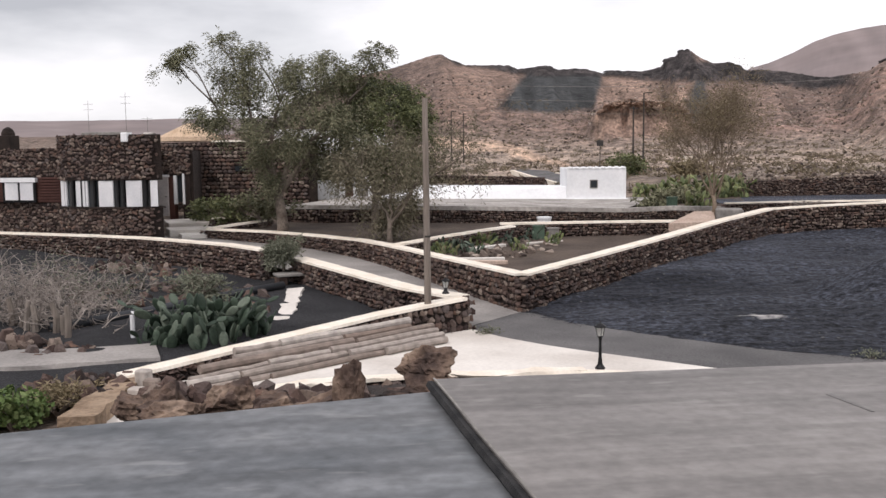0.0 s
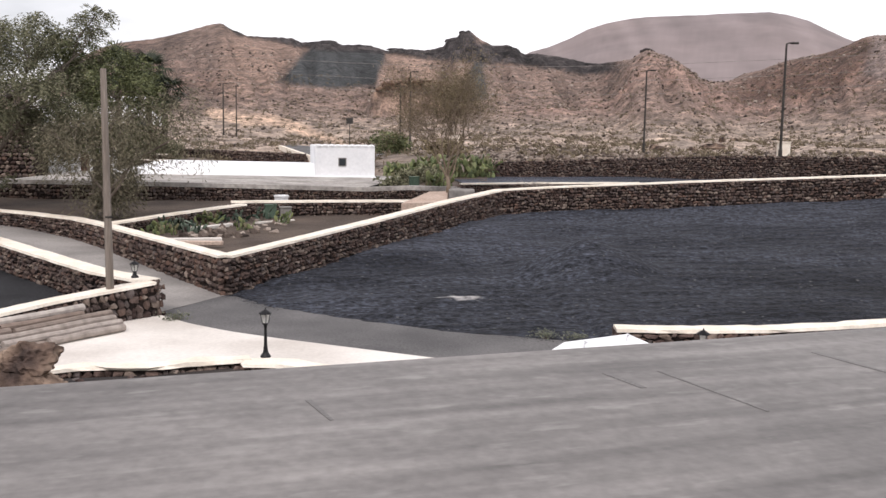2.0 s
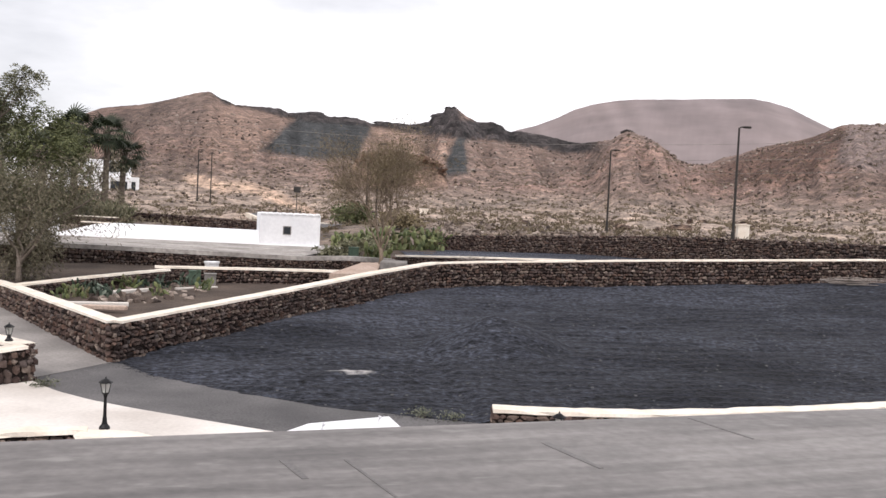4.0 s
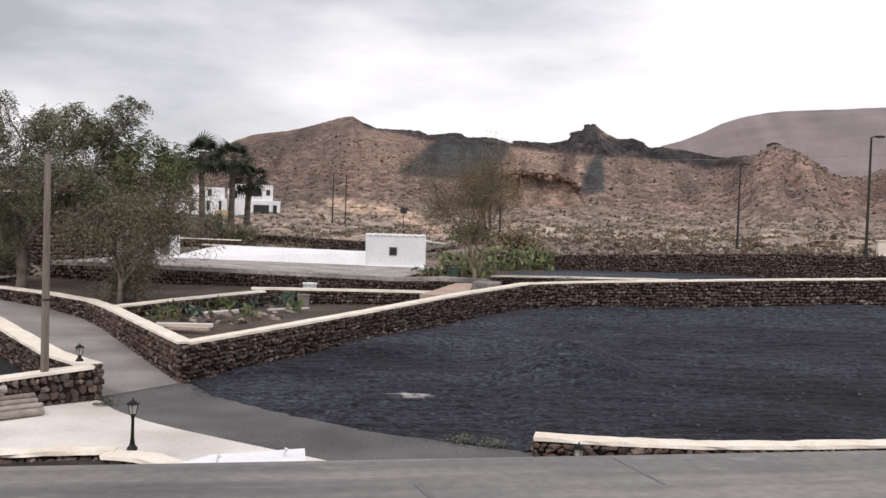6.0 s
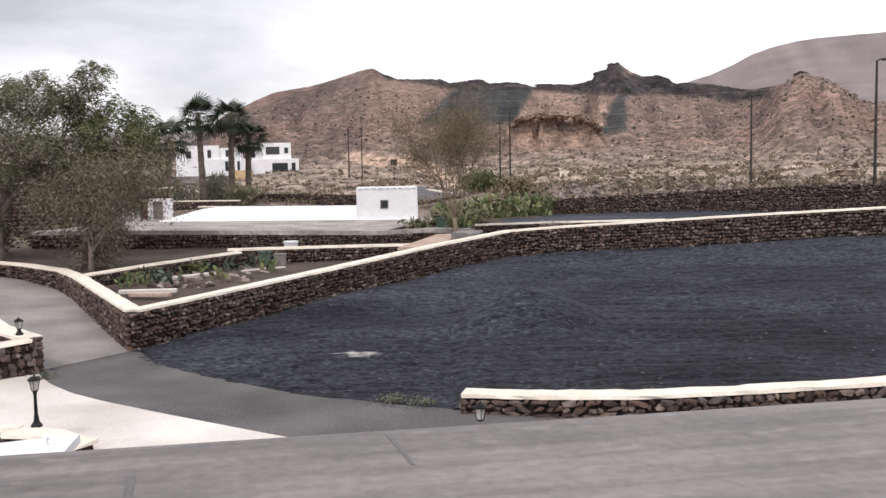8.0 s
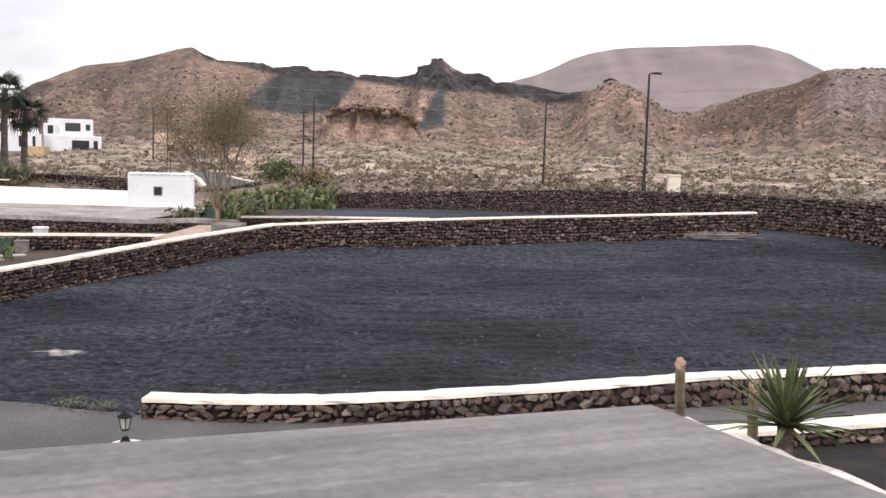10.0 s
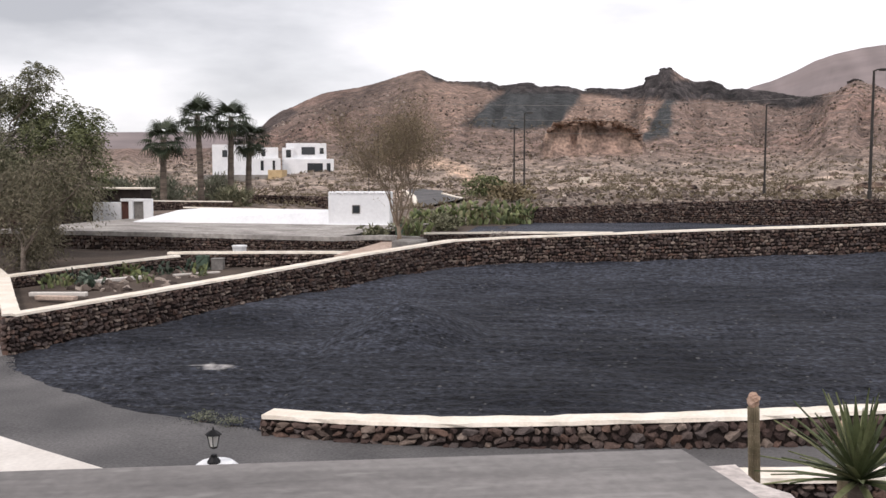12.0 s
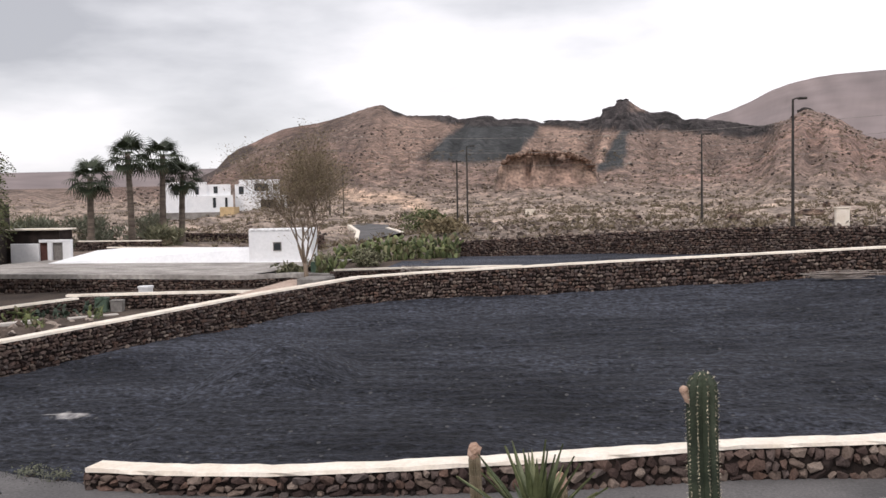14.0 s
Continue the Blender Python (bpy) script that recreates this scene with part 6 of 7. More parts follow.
def column_cactus(x, y, z0, z1, r, ribs, mat, seed, label, flower):
    rnd = random.Random(seed)
    t = thing("column_cactus", pose(x, y, z0), label, "cactus", "column cacti")
    h = z1 - z0
    zs = list(np.linspace(-0.1, h - r * 1.2, 12)) + [h - r * 0.8, h - r * 0.4, h - r * 0.12, h]
    rr = [r * (0.85 + 0.15 * min(1, (k + 1) / 5)) for k in range(12)] + [r * 0.95, r * 0.75, r * 0.42, r * 0.1]
    pts = [(0.03 * math.sin(zz * 1.3), 0, zz) for zz in zs]
    part("stem", ribbed(bmesh.new(), pts, rr, ribs), mat, t)
    v, f = spines(pts, rr, ribs, 0.03 if mat is M_CACTUS else 0.06, 0.028 if mat is M_CACTUS else 0.012, rnd, 0.0042 if mat is M_CACTUS else 0.0012)
    raw_mesh("spines", v, f, M_SPINE, t, "pale cream spines")
    if flower == "top":
        bm = bmesh.new()
        bmesh.ops.create_icosphere(bm, subdivisions=3, radius=1, matrix=pose(pts[-1][0], 0, h + 0.02) @ Matrix.Diagonal((0.058, 0.058, 0.085, 1)))
        for vv in bm.verts:
            vv.co += Vector((rnd.gauss(0, 0.006), rnd.gauss(0, 0.006), rnd.gauss(0, 0.006)))
        part("flower", bm, M_WOOL, t, "woolly tan flower head")
    elif flower == "side":
        bm = tube(bmesh.new(), [(-r * 0.8, -0.02, h - 0.25), (-r * 1.15, -0.03, h - 0.22), (-r * 1.35, -0.03, h - 0.16)], [0.015, 0.022, 0.03], 8)
        bmesh.ops.create_icosphere(bm, subdivisions=2, radius=0.036, matrix=Matrix.Translation((-r * 1.4, -0.03, h - 0.14)))
        part("flower", bm, M_WOOL, t, "pale yellow flower bud")
    return t


column_cactus(14.14, 10.95, -0.3, 3.42, 0.115, 10, M_CACTUS, 1, "tall ribbed green column cactus with pale spines", "side")
column_cactus(12.15, 12.16, -0.3, 2.40, 0.058, 14, M_CACTUS_DRY, 2, "slim tan column cactus with woolly top", "top")
column_cactus(12.95, 12.0, -0.3, 2.20, 0.06, 12, M_CACTUS_DRY, 3, "shorter tan column cactus with pale top", "top")
column_cactus(11.75, 11.7, -0.3, 1.85, 0.07, 10, M_CACTUS_DRY, 4, "short tan column cactus by the parapet", "")


def yucca(x, y, z0, z, n, l, seed):
    rnd = random.Random(seed)
    t = thing("yucca", pose(x, y, z0), "yucca with stiff sword leaves on a short trunk", "yucca")
    h = z - z0
    part("trunk", tube(bmesh.new(), [(0, 0, -0.2), (0.03, 0, h * 0.5), (0, 0, h)], [0.13, 0.1, 0.08], 9), M_PALMBARK, t)
    verts, faces = [], []
    for i in range(n):
        a, e = i * 2.39996, radians(-15 + 95 * (i / n) ** 0.8 + rnd.uniform(-8, 8))
        d = Vector((math.cos(a) * math.cos(e), math.sin(a) * math.cos(e), math.sin(e)))
        s = d.cross(Vector((0, 0, 1))).normalized()
        up = s.cross(d)
        ll = l * rnd.uniform(0.8, 1.1)
        k = len(verts)
        for q, w, sag in ((0.0, 0.022, 0), (0.25, 0.034, 0.0), (0.6, 0.028, -0.015), (1.0, 0.002, -0.07)):
            c = Vector((0, 0, h)) + d * ll * q + Vector((0, 0, sag))
            verts += [c - s * w + up * 0.008, c - up * 0.004, c + s * w + up * 0.008]
        for j in range(3):
            b = k + j * 3
            faces += [(b, b + 1, b + 4, b + 3), (b + 1, b + 2, b + 5, b + 4)]
    raw_mesh("leaves", verts, faces, M_YUCCA, t)
    return t


yucca(12.88, 10.75, -0.3, 2.12, 72, 0.8, 5)
yucca(15.3, 11.4, -0.3, 1.6, 70, 0.7, 6)
patch("cactus_garden", [(5.5, 13.6, -0.34), (9.5, 15.9, -0.4), (12, 17.6, -0.45), (18, 19.4, -0.5), (26, 22, -0.6)], [(8, 10, -0.34), (11, 9, -0.34), (14, 8, -0.34), (19, 9, -0.35), (27, 12, -0.4)], 30, 14, M_DARKSOIL, "dark cactus garden soil beside the roof", lambda x, y: 0.05 * noise.noise(Vector((x, y, 0))), category="garden bed")
stone_wall("wall_garden", [(9.4, 17.0, -0.1, -0.5), (10.8, 17.5, -0.1, -0.5), (13.4, 18.2, -0.1, -0.55), (15.6, 18.8, -0.1, -0.58), (22, 21, -0.1, -0.65)], "low lava stone garden wall with broad cream cap", th=0.4, size=0.2, cap=0.08, capw=0.6, seed=31, parts=120)
# whitewashed parapet beside the roof
P = resample([(11.72, 10.75, 2.16), (12.1, 9.9, 2.2), (12.9, 8.3, 2.2), (14.3, 5.4, 2.25)], step=0.22)
tagged(part("parapet", ribbon(bmesh.new(), P, 0.2, 0.24, P[:, 2] - 2.6, P[:, 2], 0.07, R), M_STONEWHITE), "rough whitewashed stone parapet beside the flat roof", "parapet", kind="structure")
# small white canopy slab beyond the roof edge
bm = bmesh.new()
q = [(0.75, 6.6), (1.33, 7.9), (2.08, 8.38), (2.45, 7.25)]
top = [bm.verts.new((x, y, 2.15)) for x, y in q]
low = [bm.verts.new((x, y, 2.07)) for x, y in q]
bm.faces.new(top)
bm.faces.new(low[::-1])
for i in range(4):
    bm.faces.new((top[i], low[i], low[(i + 1) % 4], top[(i + 1) % 4]))
cs = tagged(part("canopy_slab", bm, M_WHITE), "small bright white canopy slab at the roof edge", "canopy", kind="structure")
for x, y in ((1.5, 7.6), (2.0, 8.0)):
    part("bracket", tube(bmesh.new(), [(x, y, 2.14), (x, y, 2.19), (x + 0.02, y, 2.23)], [0.012, 0.012, 0.025], 7), M_CURTAIN, cs)

# house under the roof and terrace for the walker: closes the place below
fc = [r_seam + RDIR * 0.3 + RX * 0.3, r_corner + RDIR * 0.3 - RX * 0.3, r_corner + RDIR * 6.4 - RX * 0.3, r_seam + RDIR * 6.4 + RX * 0.3]
bm = bmesh.new()
lo_v, hi_v = [bm.verts.new((p.x, p.y, -0.6)) for p in fc], [bm.verts.new((p.x, p.y, 2.14)) for p in fc]
for i in range(4):
    bm.faces.new((lo_v[i], lo_v[(i + 1) % 4], hi_v[(i + 1) % 4], hi_v[i]))
tagged(part("wall_house", bm, M_WHITE), "plain white house wall under the flat roof", "wall", kind="structure")
bm = bmesh.new()
a, b = Vector((-14, -7.0, 2.75)), Vector((19, 6.6, 2.75))
vs = [bm.verts.new(p) for p in (a, b, b + Vector((2.4, -6, 0)), a + Vector((2.4, -6, 0)))]
bm.faces.new(vs)
low = [bm.verts.new(v.co - Vector((0, 0, 3.3))) for v in vs]
for i in range(4):
    bm.faces.new((vs[i], low[i], low[(i + 1) % 4], vs[(i + 1) % 4]))
tagged(part("terrace_floor", bm, M_GREY), "grey upper terrace floor", "terrace", kind="structure")

for k in range(14):
    x, y, z, a = 20.9 + R.uniform(-0.7, 0.7), 41.3 + R.uniform(-0.25, 0.25), 1.64 + 0.02 * k, R.uniform(-0.25, 0.25)
    l = R.uniform(0.6, 1.3)
    bm = tube(bmesh.new(), [(x - l * math.cos(a), y - l * math.sin(a), z), (x, y, z + R.uniform(0.0, 0.06)), (x + l * math.cos(a), y + l * math.sin(a), z + R.uniform(-0.02, 0.1))], [0.022, 0.02, 0.012], 5)
    tagged(part("dry_stick", bm, M_SHRUB), "long dry grey stick lying at the wall foot", "stick", "dry sticks")

for i, (x, y, r, h) in enumerate(((-2.6, 50.5, 0.9, 0.9), (-1.6, 54.5, 1.1, 1.0), (-3.4, 47.2, 0.7, 0.6))):
    bush("yard_bush", x, y, 1.2, r, h, 900, 0.25, 0.05, M_LEAF_DUSTY, 300 + i, "dusty green bush in the rear yard", "bush")

# ---- villa ----
def face_wall(bm, pts, z0, z1, th=0.35):
    """A wall slab along plan points."""
    P = [(x, y) for x, y in pts]
    ribbon(bm, P, th / 2, th / 2, [z0] * len(P), [z1] * len(P))
    return bm


def villa():
    t = thing("stone_villa", pose(0, 0, 0), "dark lava stone villa with round tower and white window panels", "house")
    front = [(-28.1, 33.8), (-27.4, 33.45), (-26.4, 33.25), (-25.2, 33.25), (-24.2, 33.4), (-23.45, 33.6), (-24.7, 35.2), (-26.2, 37.0), (-28.2, 38.5)]
    low = part("base_wall", face_wall(bmesh.new(), front, 0.3, 2.12), M_CORE, t)
    high = part("upper_wall", face_wall(bmesh.new(), front, 3.3, 5.22), M_CORE, t)
    part("sill", ribbon(bmesh.new(), front, 0.24, 0.24, [2.1] * 9, [2.17] * 9), M_CORE, t)
    band = part("window_band", ribbon(bmesh.new(), front, 0.06, 0.06, [2.12] * 9, [3.3] * 9), M_GLASS, t, "dark window glass")
    P = resample(front[:6], step=0.05)
    s = np.concatenate([[0], np.cumsum(np.linalg.norm(np.diff(P, axis=0), axis=1))])
    for u, w in ((0.1, 0.28), (0.42, 0.12), (1.15, 0.5), (1.7, 0.1), (2.3, 0.68), (3.55, 0.62), (4.1, 0.1), (4.55, 0.3)):
        i = min(len(P) - 2, int(np.searchsorted(s, u + w / 2)))
        d = P[i + 1] - P[i]
        ob = part("blind", box(bmesh.new(), -w / 2, w / 2, -0.14, -0.07, 2.18, 3.28), M_CURTAIN, t, "white window panel")
        ob.matrix_basis = pose(P[i][0], P[i][1], 0, 0, 0, math.degrees(math.atan2(d[1], d[0])))
    for u in (0.95, 1.45, 2.1, 3.2, 3.45, 4.4):
        i = min(len(P) - 2, int(np.searchsorted(s, u)))
        part("mullion", box(bmesh.new(), P[i][0] - 0.04, P[i][0] + 0.04, P[i][1] - 0.16, P[i][1] - 0.05, 2.15, 3.3), M_IRON, t)
    bm = bmesh.new()
    bm.faces.new([bm.verts.new((x, y, 5.1)) for x, y in front])
    bm.faces.new([bm.verts.new((x, y, 3.32)) for x, y in front])
    part("roof", bm, M_GREY, t)
    part("merlon", box(bmesh.new(), -24.7, -24.4, 33.05, 33.5, 4.9, 5.3, bevel=0.03), M_WHITE, t, "white painted merlon")
    part("merlon", box(bmesh.new(), -23.95, -23.55, 33.6, 34.0, 4.9, 5.3, bevel=0.03), M_STONEWHITE, t)
    # long wing
    wing = [(-44, 35.3), (-28.2, 34.5)]
    part("wing_base", face_wall(bmesh.new(), wing, 0.3, 2.28), M_CORE, t)
    part("wing_top", face_wall(bmesh.new(), wing, 3.4, 4.7), M_CORE, t)
    part("louvre_panel", face_wall(bmesh.new(), wing, 2.26, 3.42, 0.2), M_BROWNWOOD, t, "red-brown louvred panel")
    for k in range(9):
        zz = 2.34 + k * 0.125
        ob = part("slat", box(bmesh.new(), -39, -28.3, 34.28, 34.36, zz, zz + 0.07), M_BROWNWOOD, t)
    wz = part("window", box(bmesh.new(), -31.45, -29.75, 34.18, 34.34, 2.3, 3.42), M_IRON, t, "dark framed window with white lintel")
    part("lintel", box(bmesh.new(), -31.5, -29.7, 34.1, 34.34, 3.2, 3.4), M_WHITE, wz, "white lintel")
    for x in (-31.3, -30.52):
        part("pane", box(bmesh.new(), x, x + 0.66, 34.14, 34.18, 2.4, 3.18), M_CURTAIN, wz, "pane with white curtain")
    bm = bmesh.new()
    bm.faces.new([bm.verts.new(p) for p in ((-44, 35.3, 4.6), (-28, 34.5, 4.6), (-28, 44, 4.6), (-44, 44, 4.6))])
    part("wing_roof", bm, M_GREY, t)
    ch = part("chimney", box(bmesh.new(), -33.2, -32.5, 36.2, 36.9, 4.6, 5.35, bevel=0.03), M_CORE, t)
    part("chimney_cap", tube(bmesh.new(), [(-32.85, 36.55, 5.35), (-32.85, 36.55, 5.45), (-32.85, 36.55, 5.65), (-32.85, 36.55, 5.75)], [0.32, 0.32, 0.22, 0.06], 10), M_CORE, ch)
    for x, y, h in ((-27.6, 35.2, 1.6), (-25.6, 35.0, 1.9), (-24.2, 34.4, 0.8)):
        an = part("antenna", tube(bmesh.new(), [(x, y, 5.05), (x, y, 5.2 + h)], [0.012, 0.008], 5), M_GREY, t)
        for k in (0.75, 0.9):
            part("crossbar", tube(bmesh.new(), [(x - 0.25, y, 5.2 + h * k), (x + 0.25, y, 5.2 + h * k)], [0.006, 0.006], 4), M_GREY, an)
    part("roof_kerb", box(bmesh.new(), -27.2, -24.9, 34.0, 34.3, 5.15, 5.36, bevel=0.02), M_GREY, t)
    # entrance
    part("porch_wall", face_wall(bmesh.new(), [(-32, 42.5), (-28.55, 42.5)], 0.6, 3.3), M_BROWNWOOD, t, "red-brown boarded wall")
    part("porch_wall", face_wall(bmesh.new(), [(-27.8, 42.5), (-27.5, 42.5)], 0.6, 4.6), M_BROWNWOOD, t)
    part("porch_wall", face_wall(bmesh.new(), [(-27.0, 42.5), (-26.6, 42.5)], 0.6, 4.6), M_CORE, t)
    part("porch_head", face_wall(bmesh.new(), [(-32, 42.5), (-26.6, 42.5)], 3.28, 4.6), M_CORE, t)
    dr = part("door", box(bmesh.new(), -28.52, -27.83, 42.28, 42.36, 1.18, 3.24, bevel=0.01), M_DOOR, t, "pale painted front door")
    part("door_frame", box(bmesh.new(), -28.6, -27.75, 42.2, 42.34, 3.22, 3.34), M_WHITE, dr, "white door head")
    part("handle", tube(bmesh.new(), [(-27.95, 42.3, 2.2), (-27.95, 42.22, 2.2)], [0.03, 0.03], 6), M_STEEL, dr)
    part("side_window", box(bmesh.new(), -27.5, -27.0, 42.45, 42.52, 1.9, 3.28), M_GLASS, t)
    part("window_post", box(bmesh.new(), -27.52, -27.35, 42.3, 42.42, 1.8, 3.3), M_WHITE, t, "white window jamb")
    part("window_post", box(bmesh.new(), -26.98, -26.88, 42.25, 42.34, 1.8, 3.4), M_WHITE, t, "white window jamb")
    part("side_wall", face_wall(bmesh.new(), [(-26.6, 42.4), (-29.2, 48.2)], 0.6, 4.6), M_CORE, t)
    for nm, line, z0, z1, sz in (("stones_tower_low", front[:7], 0.5, 2.1, 0.18), ("stones_tower", front[:7], 3.34, 5.22, 0.18), ("stones_wing_low", [(-38, 35.0), (-28.2, 34.5)], 0.6, 2.26, 0.18), ("stones_wing", [(-38, 35.0), (-28.2, 34.5)], 3.44, 4.7, 0.18), ("stones_porch", [(-32, 42.5), (-26.6, 42.5)], 3.35, 4.6, 0.2)):
        rnd = random.Random(len(nm))
        F = resample(line, step=0.05)
        L = 0.05 * (len(F) - 1)
        poses, rows = [], round((z1 - z0) / (sz * 0.8))
        for r in range(rows):
            u = 0.0
            while u < L:
                w = sz * (0.5 + rnd.random() ** 1.4)
                i = min(len(F) - 2, int((u + w / 2) / 0.05))
                d = (F[i + 1] - F[i]) / np.linalg.norm(F[i + 1] - F[i])
                n = np.array((d[1], -d[0]))
                c = F[i] + n * 0.17
                m = Matrix(((d[0], n[0], 0, c[0]), (d[1], n[1], 0, c[1]), (0, 0, 1, z0 + (r + 0.5) * (z1 - z0) / rows), (0, 0, 0, 1)))
                poses.append((rnd.randrange(14), m @ Matrix.Translation((0, 0, rnd.uniform(-0.06, 0.06))) @ Matrix.Rotation(rnd.uniform(-0.5, 0.5), 4, "Y") @ Matrix.Diagonal((w * 0.52, 0.05, min(sz * rnd.uniform(0.34, 0.52), w * 0.7), 1))))
                u += w
        joined_stones("stone_cladding", poses, t, M_STONE_J)
    return t


villa()
for k, (x, y, w, z) in enumerate(((-24.6, 39.6, 3.2, 1.12), (-24.0, 37.6, 2.2, 0.95), (-23.2, 36.9, 1.9, 0.8))):
    ob = tagged(part("entrance_step", box(bmesh.new(), -w / 2, w / 2, -0.9, 0.9 if k else 2.2, -0.6, 0, bevel=0.02), M_COURT), "pale concrete entrance step before the villa door", "step", "entrance steps")
    ob.matrix_basis = pose(x, y, z, 0, 0, 35)
stone_wall("wall_entry", [(-22.6, 36.6, 1.04, 0.6), (-21.4, 38.4, 1.2, 0.6), (-21.0, 39.4, 1.25, 0.6)], "low stone wall with broad cream cap by the entrance", th=0.4, seed=41, parts=40, capw=0.55)
stone_wall("wall_entry_back", [(-21.6, 39.4, 1.4, 0.7), (-23.6, 38.9, 1.35, 0.7)], "short capped wall by the entrance", th=0.35, seed=42, parts=30, capw=0.5)


def back_house():
    t = thing("round_stone_house", pose(0, 0, 0), "stone outbuilding with pale pyramid tile roof behind the villa", "house")
    part("wall", face_wall(bmesh.new(), [(-34, 48.3), (-29.5, 48.3), (-26.0, 49.0), (-22.8, 50.0), (-25.5, 56), (-34, 56)], 0.6, 5.1, 0.4), M_CORE, t)
    poses, rnd = [], random.Random(3)
    F = resample([(-34, 48.3), (-29.5, 48.3), (-26.0, 49.0), (-22.8, 50.0)], step=0.05)
    for r in range(19):
        u = 0
        while u < len(F) - 8:
            w = rnd.uniform(0.2, 0.36)
            i = int(u + w * 10)
            d = (F[i + 1] - F[i]) / np.linalg.norm(F[i + 1] - F[i])
            n = np.array((d[1], -d[0]))
            c = F[i] + n * 0.2
            poses.append((rnd.randrange(14), Matrix(((d[0], n[0], 0, c[0]), (d[1], n[1], 0, c[1]), (0, 0, 1, 0.9 + r * 0.225), (0, 0, 0, 1))) @ Matrix.Rotation(rnd.uniform(-0.3, 0.3), 4, "Y") @ Matrix.Diagonal((w * 0.5, 0.08, 0.115, 1))))
            u += w * 20
    joined_stones("stone_cladding", poses, t, M_STONE_J)
    part("window", box(bmesh.new(), -27.0, -26.4, 48.5, 48.75, 3.4, 3.7), M_GLASS, t)
    part("roof", tube(bmesh.new(), [(-30.6, 50, 5.2), (-30.6, 50, 5.45), (-30.6, 50, 6.3)], [2.0, 1.95, 0.15], 8), M_TERRACOTTA, t, "pale tiled pyramid roof")
    part("coping", ribbon(bmesh.new(), [(-28.3, 48.4), (-26.0, 48.95), (-24.6, 49.4)], 0.3, 0.3, [5.1] * 3, [5.2] * 3), M_CAP, t)
    return t


back_house()

# ---- platform, cistern and white house ----
patch("platform_slab", [(-21.0, 42.3, 1.76), (-12.2, 43.2, 1.7), (-4.3, 44.5, 1.56)], [(-22.5, 58, 1.6), (-12, 57, 1.55), (-3, 57, 1.5)], 20, 12, M_SCREED, "stained grey concrete platform")
bm = bmesh.new()
P0, P1 = [(-19.6, 51.6, 1.66), (-8.1, 53.5, 1.4)], [(-17.6, 53.4, 2.3), (-8.1, 54.1, 2.28)]
vs = [bm.verts.new(p) for p in (P0[0], P0[1], P1[1], P1[0], (-17.6, 56.5, 2.3), (-8.1, 56.5, 2.28), (-19.0, 58, 1.5), (-8, 58, 1.5))]
for f in ((0, 1, 2, 3), (3, 2, 5, 4), (4, 5, 7, 6), (0, 3, 4, 6), (1, 7, 5, 2)):
    bm.faces.new([vs[i] for i in f])
tagged(part("cistern", bm, M_WHITE), "long low whitewashed cistern roof on the platform", "cistern")


def white_house():
    t = thing("white_hut", pose(-8.25, 53.55, 1.45, 0, 0, 14), "small whitewashed cube hut with one square window", "house")
    bm = bmesh.new()
    box(bm, 0, 3.5, 0, 3.2, -0.4, 1.93, bevel=0.03)
    part("wall", bm, M_WHITE, t)
    for k in range(9):
        part("merlon", tube(bmesh.new(), [(0.2 + k * 0.388, 0.1, 1.9), (0.2 + k * 0.388, 0.1, 1.97), (0.2 + k * 0.388, 0.1, 2.0)], [0.2, 0.17, 0.06], 8), M_WHITE, t)
    w = part("window", box(bmesh.new(), 1.35, 1.82, -0.03, 0.06, 0.72, 1.22), M_GREY, t, "small dark square window")
    part("pane", box(bmesh.new(), 1.4, 1.77, -0.04, 0.0, 0.77, 1.17), M_GLASS, w)
    part("weather_vane", tube(bmesh.new(), [(2.2, 1.5, 1.9), (2.2, 1.5, 3.3)], [0.03, 0.02], 6), M_STEEL, t)
    part("vane_arrow", box(bmesh.new(), 2.0, 2.4, 1.45, 1.55, 3.2, 3.55, bevel=0.03), M_STEEL, t)
    part("skirt", box(bmesh.new(), -0.1, 3.6, -0.15, 0.02, -0.5, 0.12, bevel=0.02), M_WHITE, t)
    return t


white_house()


def gate_hut():
    t = thing("gate_hut", pose(-24.55, 55, 1.4, 0, 0, 3), "flat roofed stone outbuilding with white front and grey door", "outbuilding")
    part("wall", box(bmesh.new(), -0.8, 3.1, 0.35, 1.8, -0.6, 2.05), M_CORE, t)
    part("roof", box(bmesh.new(), -1.0, 3.3, 0.1, 2.0, 2.05, 2.15, bevel=0.02), M_CAP, t)
    part("front", box(bmesh.new(), 0, 1.9, 0.05, 0.33, -0.5, 1.25, bevel=0.03), M_WHITE, t)
    part("front", box(bmesh.new(), 2.45, 2.75, 0.05, 0.33, -0.5, 1.4, bevel=0.03), M_WHITE, t)
    part("front", box(bmesh.new(), 3.45, 4.0, 0.05, 0.33, -0.5, 1.4, bevel=0.03), M_WHITE, t)
    part("lintel", box(bmesh.new(), 1.9, 4.0, 0.05, 0.34, 1.3, 1.48, bevel=0.02), M_WHITE, t)
    part("door", box(bmesh.new(), 2.75, 3.45, 0.2, 0.32, -0.5, 1.3), M_GREY, t, "grey door")
    part("door", box(bmesh.new(), 1.9, 2.45, 0.2, 0.32, -0.5, 1.3), M_BROWNWOOD, t, "dark brown door")
    return t


